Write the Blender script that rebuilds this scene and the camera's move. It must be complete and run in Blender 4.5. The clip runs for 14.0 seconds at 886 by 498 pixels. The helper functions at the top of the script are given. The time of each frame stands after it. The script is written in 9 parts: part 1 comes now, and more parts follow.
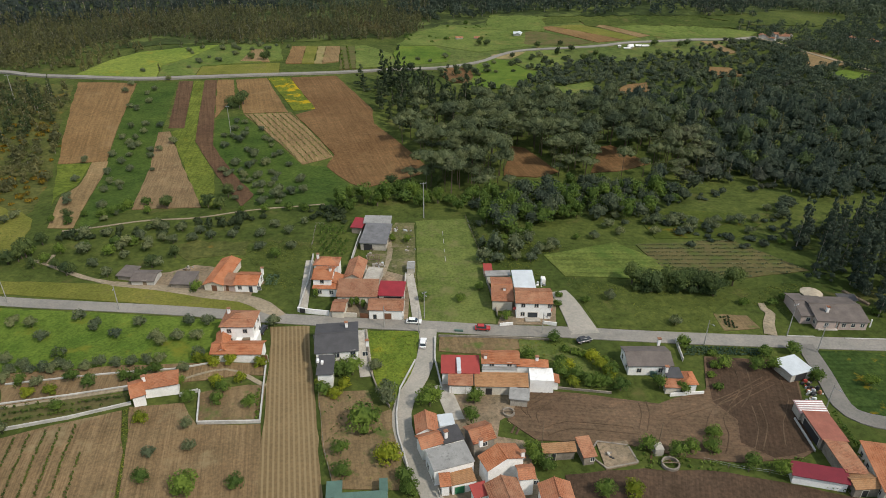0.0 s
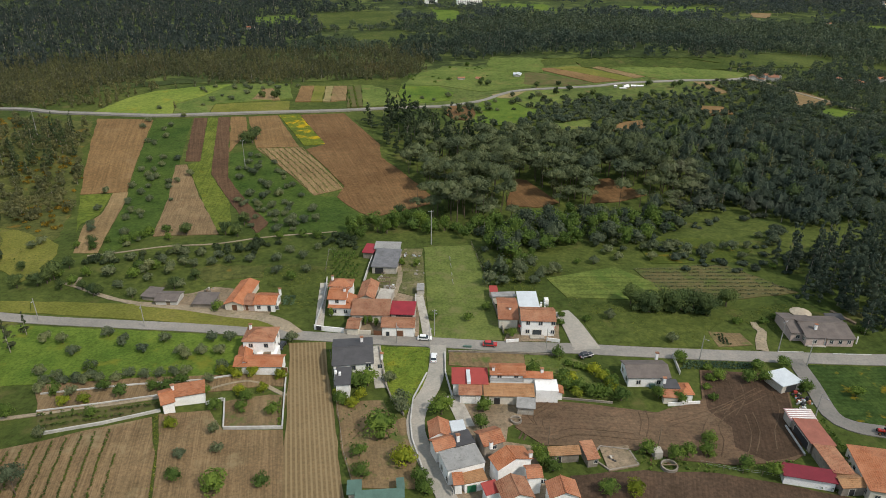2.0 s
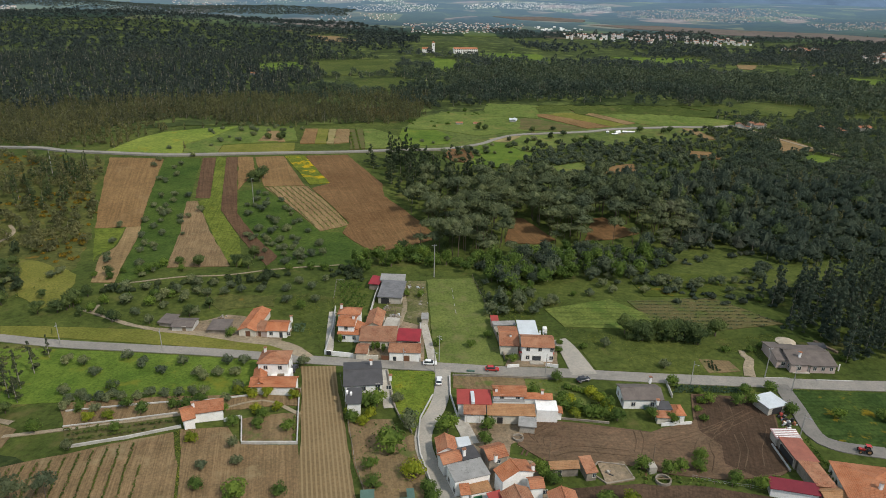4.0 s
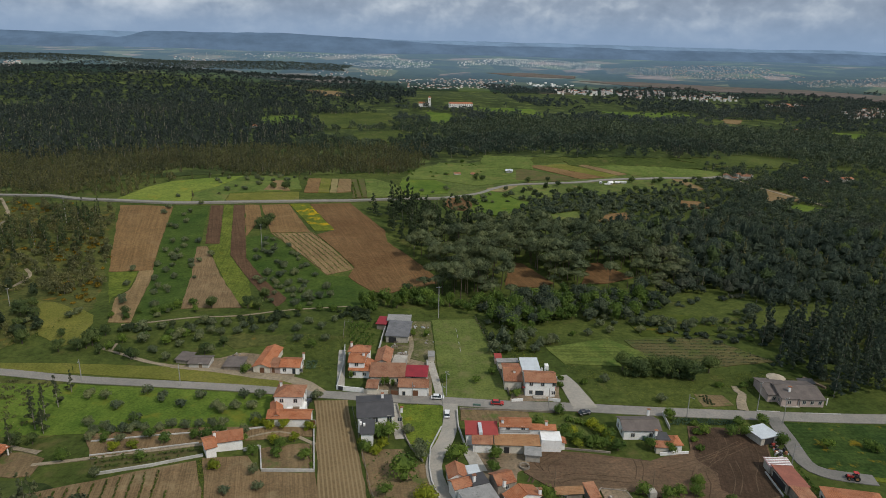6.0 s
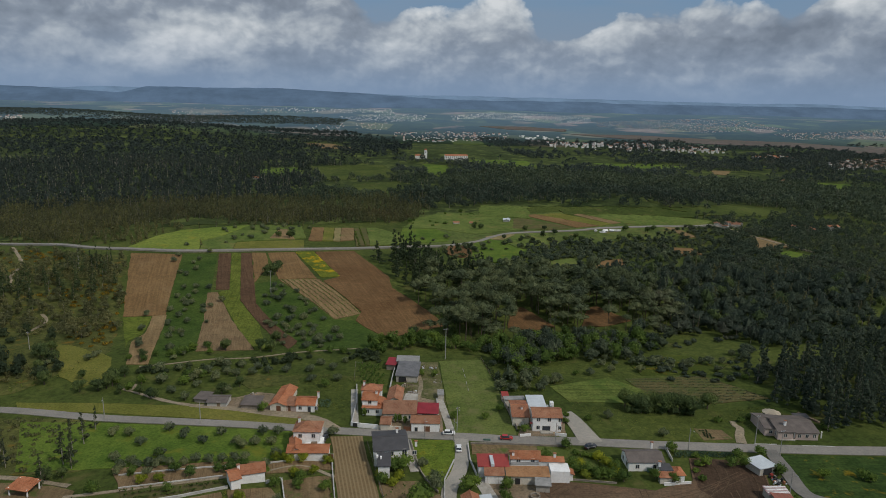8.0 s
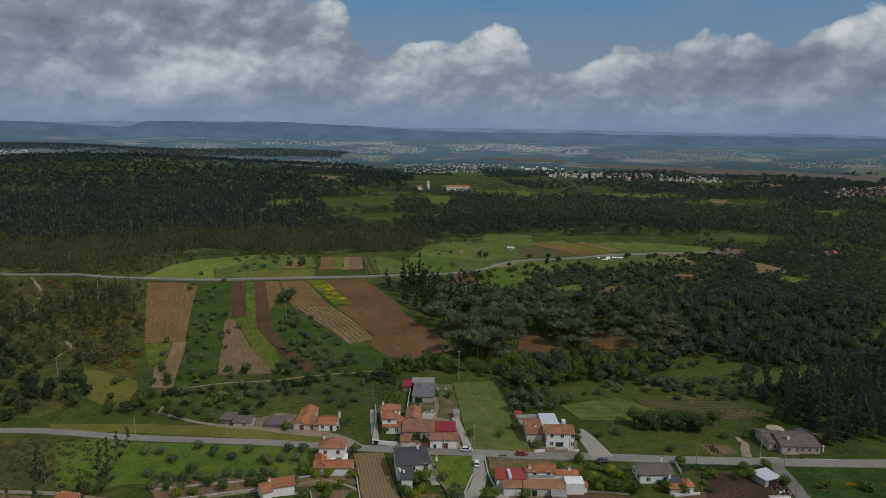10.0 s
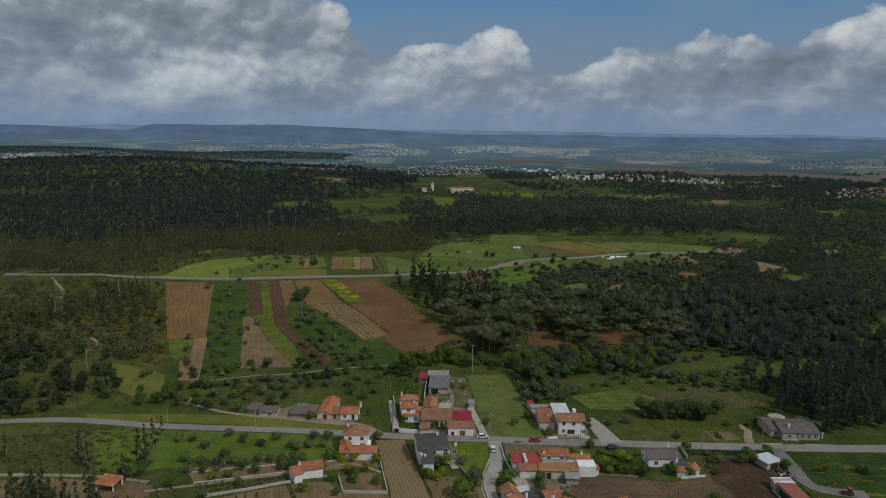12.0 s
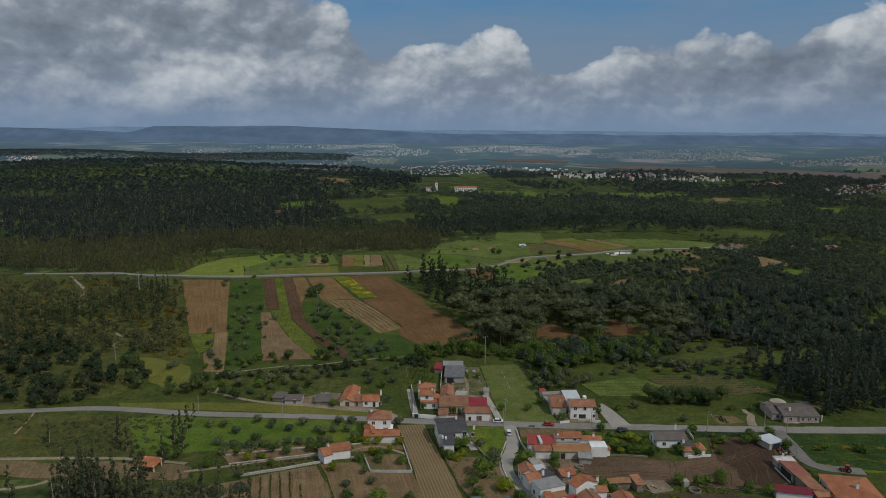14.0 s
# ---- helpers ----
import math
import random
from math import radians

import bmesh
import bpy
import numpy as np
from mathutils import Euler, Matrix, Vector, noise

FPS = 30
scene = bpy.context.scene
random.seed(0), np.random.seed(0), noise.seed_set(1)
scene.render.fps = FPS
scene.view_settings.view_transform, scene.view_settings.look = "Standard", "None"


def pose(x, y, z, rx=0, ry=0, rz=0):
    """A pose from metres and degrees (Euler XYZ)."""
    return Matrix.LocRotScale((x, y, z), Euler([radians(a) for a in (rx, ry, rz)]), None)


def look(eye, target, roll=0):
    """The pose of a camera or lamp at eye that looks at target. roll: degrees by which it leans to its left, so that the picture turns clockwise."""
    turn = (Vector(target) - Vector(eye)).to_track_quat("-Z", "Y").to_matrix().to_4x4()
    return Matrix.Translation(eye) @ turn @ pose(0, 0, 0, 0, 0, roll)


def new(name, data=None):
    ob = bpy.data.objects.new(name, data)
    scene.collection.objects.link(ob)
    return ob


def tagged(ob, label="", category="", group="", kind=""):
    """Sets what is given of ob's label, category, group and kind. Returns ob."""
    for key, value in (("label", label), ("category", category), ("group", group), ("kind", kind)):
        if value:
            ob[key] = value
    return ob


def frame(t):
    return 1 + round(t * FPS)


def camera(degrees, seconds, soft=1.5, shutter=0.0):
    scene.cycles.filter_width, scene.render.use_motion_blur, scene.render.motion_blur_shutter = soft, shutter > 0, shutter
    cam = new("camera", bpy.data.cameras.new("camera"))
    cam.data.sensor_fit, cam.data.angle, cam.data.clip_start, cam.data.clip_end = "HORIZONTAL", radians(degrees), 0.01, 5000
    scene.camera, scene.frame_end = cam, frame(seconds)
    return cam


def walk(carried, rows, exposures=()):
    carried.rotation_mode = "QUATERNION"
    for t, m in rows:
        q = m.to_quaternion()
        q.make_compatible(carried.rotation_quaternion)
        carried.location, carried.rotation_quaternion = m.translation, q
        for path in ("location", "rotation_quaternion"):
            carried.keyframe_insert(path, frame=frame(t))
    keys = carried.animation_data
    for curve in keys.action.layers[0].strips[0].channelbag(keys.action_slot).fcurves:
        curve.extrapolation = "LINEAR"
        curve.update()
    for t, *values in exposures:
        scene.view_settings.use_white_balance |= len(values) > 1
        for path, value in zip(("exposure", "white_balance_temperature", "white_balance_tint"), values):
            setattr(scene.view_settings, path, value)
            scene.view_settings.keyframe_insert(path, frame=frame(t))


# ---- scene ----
cam = camera(67.6, 14.0, soft=0.9)
PATH = [
    (0, (2.197, 5.528, 105.840), (2.217, 23.078, 96.260), 0.4),
    (0.5, (1.355, 2.402, 105.913), (1.385, 20.062, 96.543), 0.4),
    (1, (0.564, -0.720, 106.038), (0.604, 17.090, 96.948), 0.5),
    (1.5, (-0.140, -3.872, 106.185), (-0.100, 14.078, 97.385), 0.5),
    (2, (-0.846, -7.077, 106.365), (-0.796, 11.023, 97.845), 0.5),
    (2.5, (-1.612, -10.243, 106.547), (-1.562, 7.997, 98.327), 0.5),
    (3, (-2.501, -13.424, 106.702), (-2.391, 4.936, 98.782), 0.8),
    (5.5, (-7.810, -29.134, 107.626), (-7.460, -10.124, 101.426), 1.3),
    (6, (-9.094, -32.359, 107.757), (-8.674, -13.229, 101.937), 1.4),
    (6.5, (-10.537, -35.611, 107.862), (-10.057, -16.371, 102.402), 1.5),
    (7, (-11.987, -38.807, 107.951), (-11.447, -19.467, 102.861), 1.5),
    (7.5, (-13.483, -41.987, 108.013), (-12.913, -22.557, 103.303), 1.4),
    (8, (-15.036, -45.188, 108.065), (-14.436, -25.668, 103.735), 1.3),
    (8.5, (-16.598, -48.366, 108.100), (-15.968, -28.776, 104.150), 1.2),
    (9, (-18.140, -51.525, 108.134), (-17.510, -31.885, 104.454), 1.1),
    (11.5, (-25.743, -66.790, 108.455), (-25.173, -47.080, 105.115), 0.7),
    (12, (-27.217, -69.867, 108.449), (-26.657, -50.157, 105.099), 0.7),
    (12.5, (-28.716, -72.939, 108.427), (-28.166, -53.229, 105.067), 0.6),
    (13, (-30.264, -76.077, 108.365), (-29.724, -56.367, 105.015), 0.5),
    (13.5, (-31.853, -79.225, 108.330), (-31.323, -59.515, 104.980), 0.4),
    (14, (-33.520, -82.373, 108.312), (-32.990, -62.663, 104.962), 0.3),
]
EXPOSURES = [(0.0, 0.18, 6500, 10), (3.0, 0.22, 6450, 10), (5.5, -0.14, 6400, 10), (6.5, -0.34, 6350, 10), (7.5, -0.5, 6300, 10), (9.0, -0.66, 6250, 10), (14.0, -0.78, 6200, 10)]
walk(cam, [(t, look(eye, target, roll)) for t, eye, target, roll in PATH], EXPOSURES)
# haze colours, given as glow to the horizon hills and the far plain
HAZE_GLOW_NEAR, HAZE_GLOW_FAR = (0.115, 0.175, 0.26), (0.19, 0.28, 0.40)
ROW_ANGLES = {"upper": 107.4, "red": 109.1, "field": 74.9, "near": 102.7, "stubble": 102.0, "crop": 0.8}          # degrees from +x along which the fields are worked

# ---- light ----
SUN_ELEV, SUN_FROM = 47.0, 128.0          # degrees; the side the sun stands on, clockwise from +y
world = bpy.data.worlds.new("overcast_sky")
scene.world = world
world.use_nodes = True


def sky_nodes():
    nt = world.node_tree
    n, l = nt.nodes, nt.links
    n.clear()
    out = n.new("ShaderNodeOutputWorld")
    bg = n.new("ShaderNodeBackground")
    bg.inputs[1].default_value = SKY
    sky = n.new("ShaderNodeTexSky")
    sky.sky_type, sky.sun_disc = "NISHITA", False
    sky.sun_elevation, sky.sun_rotation = radians(SUN_ELEV), radians(SUN_FROM)
    sky.altitude, sky.dust_density, sky.ozone_density = 200, 1.0, 1.5
    tc = n.new("ShaderNodeTexCoord")
    sep = n.new("ShaderNodeSeparateXYZ")
    l.new(tc.outputs["Generated"], sep.inputs[0])

    def m(op, a, b=None, c=None):
        q = n.new("ShaderNodeMath")
        q.operation = op
        for i, v in enumerate((a, b, c)):
            if v is None:
                continue
            if isinstance(v, (int, float)):
                q.inputs[i].default_value = v
            else:
                l.new(v, q.inputs[i])
        return q.outputs[0]

    def ramp(v, stops):
        r = n.new("ShaderNodeValToRGB")
        e = r.color_ramp.elements
        while len(e) < len(stops):
            e.new(0.5)
        for i, (p, c) in enumerate(stops):
            e[i].position, e[i].color = p, (*c, 1) if len(c) == 3 else c
        l.new(v, r.inputs[0])
        return r.outputs[0]

    def mix(f, a, b):
        q = n.new("ShaderNodeMix")
        q.data_type = "RGBA"
        if isinstance(f, (int, float)):
            q.inputs[0].default_value = f
        else:
            l.new(f, q.inputs[0])
        for i, v in ((6, a), (7, b)):
            if isinstance(v, tuple):
                q.inputs[i].default_value = (*v, 1)
            else:
                l.new(v, q.inputs[i])
        return q.outputs[2]

    up = m("MAXIMUM", sep.outputs[2], 0.0)

    def place(shift, stretch):
        mp = n.new("ShaderNodeMapping")
        mp.inputs["Location"].default_value = shift
        mp.inputs["Scale"].default_value = (1, 1, stretch)
        l.new(tc.outputs["Generated"], mp.inputs[0])
        return mp.outputs[0]

    def noise4(vec, scale, detail, rough, off):
        t = n.new("ShaderNodeTexNoise")
        t.noise_dimensions = "4D"
        t.inputs["W"].default_value = off
        t.inputs["Scale"].default_value, t.inputs["Detail"].default_value, t.inputs["Roughness"].default_value = scale, detail, rough
        l.new(vec, t.inputs["Vector"])
        return t.outputs

    def puffs(vec, scale, detail):
        """Rounded heads: cells with their edges stirred by finer billows."""
        warp = n.new("ShaderNodeVectorMath")
        warp.operation = "MULTIPLY_ADD"
        l.new(noise4(vec, 13.0, 3, 0.5, 7.0)[1], warp.inputs[0])
        warp.inputs[1].default_value = (0.07, 0.07, 0.07)
        l.new(vec, warp.inputs[2])
        vo = n.new("ShaderNodeTexVoronoi")
        vo.feature, vo.normalize = "SMOOTH_F1", True
        vo.inputs["Smoothness"].default_value = 0.45
        vo.inputs["Scale"].default_value, vo.inputs["Detail"].default_value = scale, detail
        vo.inputs["Roughness"].default_value, vo.inputs["Lacunarity"].default_value = 0.55, 2.2
        l.new(warp.outputs[0], vo.inputs["Vector"])
        return m("SUBTRACT", 0.76, m("MULTIPLY", vo.outputs["Distance"], 0.9))

    def field(shift):
        """Density of the cloud: great masses and heads upon them, read a little off by shift."""
        vec = place(shift, 1.45)
        return m("ADD", m("MULTIPLY", noise4(vec, 5.2, 8, 0.54, CLOUD_SEED)[0], 0.60), m("MULTIPLY", puffs(vec, 9.5, 3.5), 0.48))

    def near(direction, radius, flat=1.0):
        """1 round a direction of the sky, 0 away from it; flat below 1 spreads it sideways."""
        q = n.new("ShaderNodeVectorMath")
        q.operation = "DISTANCE"
        mp = n.new("ShaderNodeVectorMath")
        mp.operation = "MULTIPLY"
        mp.inputs[1].default_value = (flat, flat, 1)
        l.new(tc.outputs["Generated"], mp.inputs[0])
        l.new(mp.outputs[0], q.inputs[0])
        q.inputs[1].default_value = (direction[0] * flat, direction[1] * flat, direction[2])
        return m("MAXIMUM", m("SUBTRACT", 1.0, m("DIVIDE", q.outputs["Value"], radius)), 0.0)

    here = field((0, 0, 0))
    bias = 0.012
    for spot, radius, flat, much in SKY_MASSES:
        bias = m("ADD", bias, m("MULTIPLY", near(spot, radius, flat), much))
    # broken cloud above, a closed deck towards the horizon
    bias = m("ADD", bias, m("MAXIMUM", m("MULTIPLY", m("SUBTRACT", 0.12, up), 0.45), -0.045))
    shape = m("ADD", here, bias)
    cover = ramp(shape, [(0.45, (0, 0, 0)), (0.472, (0.65, 0.65, 0.65)), (0.515, (1, 1, 1))])
    # heads that face the light are bright, bases and thick middles are grey
    lit = m("ADD", m("MULTIPLY", m("SUBTRACT", here, field((-0.006, 0.0, 0.014))), 3.0), m("MULTIPLY", m("SUBTRACT", here, field((-0.02, 0.0, 0.05))), 2.8))
    thick = m("SUBTRACT", shape, 0.60)
    for spot, radius, flat, much in SKY_TONES:      # sunlit flanks and shaded bases
        lit = m("ADD", lit, m("MULTIPLY", near(spot, radius, flat), much))
    tone = ramp(m("SUBTRACT", m("ADD", lit, 0.56), m("MULTIPLY", thick, 0.5)), [(0.05, CLOUD_TONES[0]), (0.42, CLOUD_TONES[1]), (0.72, CLOUD_TONES[2]), (1.0, CLOUD_TONES[3])])
    clear = mix(0.75, sky.outputs[0], CLEAR)
    veil = ramp(noise4(place((0, 0, 0), 6.0), 5.0, 6, 0.6, 3.0)[0], [(0.42, (0, 0, 0)), (0.75, (0.4, 0.4, 0.4))])
    clear = mix(veil, clear, CLOUD_TONES[1])
    low = ramp(up, [(0.07, (1, 1, 1)), (0.13, (0.55, 0.55, 0.55)), (0.18, (0, 0, 0))])
    clear = mix(low, clear, DECK)
    col = mix(cover, clear, tone)
    murk = ramp(up, [(0.0, (1, 1, 1)), (0.025, (0.8, 0.8, 0.8)), (0.05, (0.42, 0.42, 0.42)), (0.09, (0.1, 0.1, 0.1)), (0.14, (0, 0, 0))])
    col = mix(murk, col, HORIZON)
    l.new(col, bg.inputs[0])
    l.new(bg.outputs[0], out.inputs[0])


SKY = 0.12
CLOUD_SEED = 5.1
CLOUD_TONES = ((2.0, 2.35, 2.85), (3.1, 3.55, 4.15), (5.3, 5.7, 6.0), (7.8, 8.0, 8.0))
CLEAR = (1.15, 2.9, 5.0)
DECK = (2.7, 3.35, 4.2)
# direction, reach, sideways spread, more (+) or less (-) cloud
SKY_MASSES = (((-0.425, 0.898, 0.119), 0.32, 0.6, 0.14),
              ((-0.043, 0.982, 0.183), 0.1, 0.5, -0.24),
              ((-0.079, 0.987, 0.143), 0.05, 1, -0.13),
              ((0.103, 0.986, 0.133), 0.075, 1, 0.17),
              ((0.188, 0.976, 0.113), 0.05, 0.6, -0.22),
              ((0.262, 0.948, 0.180), 0.12, 0.35, -0.26),
              ((0.366, 0.922, 0.123), 0.1, 0.8, 0.17),
              ((0.522, 0.846, 0.113), 0.1, 0.8, 0.15),
              ((0.465, 0.875, 0.138), 0.045, 1, -0.16),
              ((0.474, 0.863, 0.176), 0.1, 0.35, -0.22),
              ((-0.188, 0.980, 0.071), 0.14, 0.6, 0.08),
              ((0.248, 0.965, 0.084), 0.08, 0.5, 0.1))
SKY_TONES = (((-0.215, 0.965, 0.150), 0.1, 0.5, -0.3),
             ((-0.490, 0.863, 0.123), 0.13, 0.5, -0.28),
             ((-0.375, 0.918, 0.128), 0.13, 0.6, 0.22),
             ((-0.472, 0.879, 0.067), 0.07, 0.5, 0.22),
             ((-0.262, 0.960, 0.099), 0.1, 0.6, 0.14),
             ((0.099, 0.985, 0.139), 0.06, 1, 0.25),
             ((0.242, 0.964, 0.109), 0.04, 0.6, 0.22),
             ((0.348, 0.928, 0.133), 0.07, 1, 0.2),
             ((0.409, 0.902, 0.138), 0.05, 1, 0.2),
             ((0.514, 0.848, 0.132), 0.06, 1, 0.18),
             ((0.162, 0.985, 0.065), 0.09, 0.5, -0.15),
             ((0.379, 0.923, 0.064), 0.12, 0.4, -0.2),
             ((0.512, 0.857, 0.061), 0.1, 0.4, -0.18))
HORIZON = (2.4, 3.4, 4.9)
sky_nodes()
sun_data = bpy.data.lights.new("sun", "SUN")
sun_data.energy, sun_data.angle, sun_data.color = 2.9, radians(3.0), (1.0, 0.91, 0.80)
sun = new("sun", sun_data)
_a, _e = radians(SUN_FROM), radians(SUN_ELEV)
sun.matrix_world = look((200 * math.sin(_a) * math.cos(_e), 200 * math.cos(_a) * math.cos(_e), 200 * math.sin(_e) + 200), (0, 0, 200))

# ---- the lie of the land ----


def rise(x, y):
    """Height of the ground, for numbers or arrays."""
    z = 9.0 * np.exp(-((x + 190) / 110) ** 2 - ((y - 480) / 200) ** 2)
    z = z + 4.0 * np.exp(-((x + 75) / 45) ** 2 - ((y - 100) / 45) ** 2)
    z = z - 3.0 * np.exp(-((y - 268) / 28) ** 2)
    z = z + 15.0 * np.exp(-((x - 190) / 150) ** 2 - ((y - 650) / 95) ** 2)      # meadow hill
    z = z - 16.0 * np.exp(-((x - 600) / 300) ** 2 - ((y - 1050) / 330) ** 2)
    z = z + 14.0 * np.exp(-((x - 30) / 170) ** 2 - ((y - 1330) / 190) ** 2)    # manor hill
    far = np.clip((np.hypot(x, y) - 2350) / 2050, 0, 1)
    z = z + far * far * (3 - 2 * far) * 60
    z = z + far * 6 * np.sin(x * 0.0031 + 1.0) * np.sin(y * 0.0043 + 0.4)
    z = z + 34 * np.exp(-((x + 950) / 520) ** 2 - ((y - 1900) / 260) ** 2)     # wooded hill
    z = z + 26 * np.exp(-((x + 1500) / 420) ** 2 - ((y - 2700) / 230) ** 2)
    return z + 20 * np.exp(-((x + 620) / 360) ** 2 - ((y - 2850) / 200) ** 2)


def rise1(x, y):
    return float(rise(np.float64(x), np.float64(y)))


# ---- materials ----


def graph(name, rough=0.9, metal=0.0, spec=0.3):
    m = bpy.data.materials.new(name)
    m.use_nodes = True
    nt = m.node_tree
    b = nt.nodes["Principled BSDF"]
    b.inputs["Roughness"].default_value, b.inputs["Metallic"].default_value = rough, metal
    b.inputs["Specular IOR Level"].default_value = spec
    return m, nt, b


def noise_at(nt, scale, detail=4, rough=0.6, coord="Position", stretch=None):
    g = nt.nodes.new("ShaderNodeNewGeometry")
    src = g.outputs["Position"]
    if stretch:
        mp = nt.nodes.new("ShaderNodeMapping")
        mp.inputs["Scale"].default_value = stretch[:3]
        mp.inputs["Rotation"].default_value = (0, 0, radians(stretch[3]))
        nt.links.new(src, mp.inputs[0])
        src = mp.outputs[0]
    t = nt.nodes.new("ShaderNodeTexNoise")
    t.inputs["Scale"].default_value, t.inputs["Detail"].default_value, t.inputs["Roughness"].default_value = scale, detail, rough
    nt.links.new(src, t.inputs["Vector"])
    return t.outputs[0]


def ramp_of(nt, value, stops):
    r = nt.nodes.new("ShaderNodeValToRGB")
    e = r.color_ramp.elements
    while len(e) < len(stops):
        e.new(0.5)
    for i, (p, c) in enumerate(stops):
        e[i].position, e[i].color = p, (*c, 1)
    nt.links.new(value, r.inputs[0])
    return r.outputs[0]


def mixed(nt, f, a, b, how="MIX"):
    q = nt.nodes.new("ShaderNodeMix")
    q.data_type, q.blend_type = "RGBA", how
    for i, v in ((0, f), (6, a), (7, b)):
        if isinstance(v, (int, float)):
            q.inputs[i].default_value = v
        elif isinstance(v, tuple):
            q.inputs[i].default_value = (*v, 1)
        else:
            nt.links.new(v, q.inputs[i])
    return q.outputs[2]


def bumped(nt, b, value, strength, dist):
    q = nt.nodes.new("ShaderNodeBump")
    q.inputs["Strength"].default_value, q.inputs["Distance"].default_value = strength, dist
    nt.links.new(value, q.inputs["Height"])
    nt.links.new(q.outputs[0], b.inputs["Normal"])


def rows_at(nt, spacing, angle, wobble=1.0, detail=2.0):
    """Bands of 0..1 across the plan: rows that run at angle degrees from +x."""
    g = nt.nodes.new("ShaderNodeNewGeometry")
    mp = nt.nodes.new("ShaderNodeMapping")
    mp.inputs["Rotation"].default_value = (0, 0, radians(90 - angle))
    nt.links.new(g.outputs["Position"], mp.inputs[0])
    w = nt.nodes.new("ShaderNodeTexWave")
    w.wave_type, w.bands_direction = "BANDS", "X"
    w.inputs["Scale"].default_value = 0.314 / spacing
    w.inputs["Distortion"].default_value, w.inputs["Detail"].default_value, w.inputs["Detail Scale"].default_value = wobble, detail, 0.6
    nt.links.new(mp.outputs[0], w.inputs["Vector"])
    return w.outputs["Fac"]


def streaks_at(nt, angle, across=1.3, along=0.05):
    """Fine streaks that run at angle degrees from +x."""
    g = nt.nodes.new("ShaderNodeNewGeometry")
    a, b = nt.nodes.new("ShaderNodeMapping"), nt.nodes.new("ShaderNodeMapping")
    a.inputs["Rotation"].default_value = (0, 0, radians(90 - angle))
    b.inputs["Scale"].default_value = (across, along, 0.2)
    nt.links.new(g.outputs["Position"], a.inputs[0])
    nt.links.new(a.outputs[0], b.inputs[0])
    t = nt.nodes.new("ShaderNodeTexNoise")
    t.inputs["Scale"].default_value, t.inputs["Detail"].default_value, t.inputs["Roughness"].default_value = 1.0, 3, 0.65
    nt.links.new(b.outputs[0], t.inputs["Vector"])
    return t.outputs[0]


def ground_mat(name, dark, light, patch=None, patch_at=(0.55, 0.68), big=0.03, small=0.9, rows=None, row_colour=None, row_mix=0.5, bump=0.25, streak=None, grain=0.6, mid=0.6):
    """Grass or soil: two tones at two scales, patches of a third colour, rows of a fourth."""
    m, nt, b = graph(name, 0.95, 0, 0.05)
    n1, n2 = noise_at(nt, big, 5, 0.62), noise_at(nt, small, 6, 0.7)
    c = mixed(nt, ramp_of(nt, n1, [(0.32, (0, 0, 0)), (0.68, (1, 1, 1))]), dark, light)
    if streak:
        c = mixed(nt, streak[1], c, ramp_of(nt, streaks_at(nt, streak[0], *streak[2:]), [(0.25, (0.35, 0.33, 0.31)), (0.5, (1, 1, 1)), (0.75, (1.7, 1.72, 1.75))]), "MULTIPLY")
    c = mixed(nt, grain, c, ramp_of(nt, n2, [(0.34, (0.42, 0.44, 0.42)), (0.5, (1, 1, 1)), (0.68, (1.65, 1.55, 1.4))]), "MULTIPLY")
    n4 = noise_at(nt, 0.17, 6, 0.66)
    c = mixed(nt, mid, c, ramp_of(nt, n4, [(0.3, (0.55, 0.6, 0.55)), (0.5, (1, 1, 1)), (0.72, (1.5, 1.36, 1.3))]), "MULTIPLY")
    if patch:
        n3 = noise_at(nt, big * 2.3 + 0.01, 7, 0.68)
        c = mixed(nt, ramp_of(nt, n3, [(patch_at[0], (0, 0, 0)), (patch_at[1], (1, 1, 1))]), c, patch)
    if rows:
        w = ramp_of(nt, rows_at(nt, *rows), [(0.45, (0, 0, 0)), (0.85, (1, 1, 1))])
        f = nt.nodes.new("ShaderNodeMath")
        f.operation = "MULTIPLY"
        f.inputs[1].default_value = row_mix
        nt.links.new(w, f.inputs[0])
        c = mixed(nt, f.outputs[0], c, row_colour)
    nt.links.new(c, b.inputs["Base Color"])
    bumped(nt, b, n2, bump, 0.35)
    return m


def plain_mat(name, colour, vary=0.25, rough=0.8, metal=0.0, scale=0.35, fine=6.0, dirt=None, spec=0.3):
    """Paint, render, metal: one colour, with stains at two scales."""
    m, nt, b = graph(name, rough, metal, spec)
    n1, n2 = noise_at(nt, scale, 5, 0.65), noise_at(nt, fine, 3, 0.6)
    lo, hi = tuple(v * (1 - vary) for v in colour), tuple(min(1, v * (1 + vary * 0.5)) for v in colour)
    c = ramp_of(nt, n1, [(0.3, lo), (0.7, hi)])
    c = mixed(nt, 0.5, c, ramp_of(nt, n2, [(0.3, (0.72, 0.72, 0.72)), (0.7, (1.15, 1.15, 1.15))]), "MULTIPLY")
    if dirt:
        c = mixed(nt, ramp_of(nt, noise_at(nt, scale * 2.7, 6, 0.7), [(0.52, (0, 0, 0)), (0.72, (0.8, 0.8, 0.8))]), c, dirt)
    nt.links.new(c, b.inputs["Base Color"])
    bumped(nt, b, n2, 0.12, 0.05)
    return m


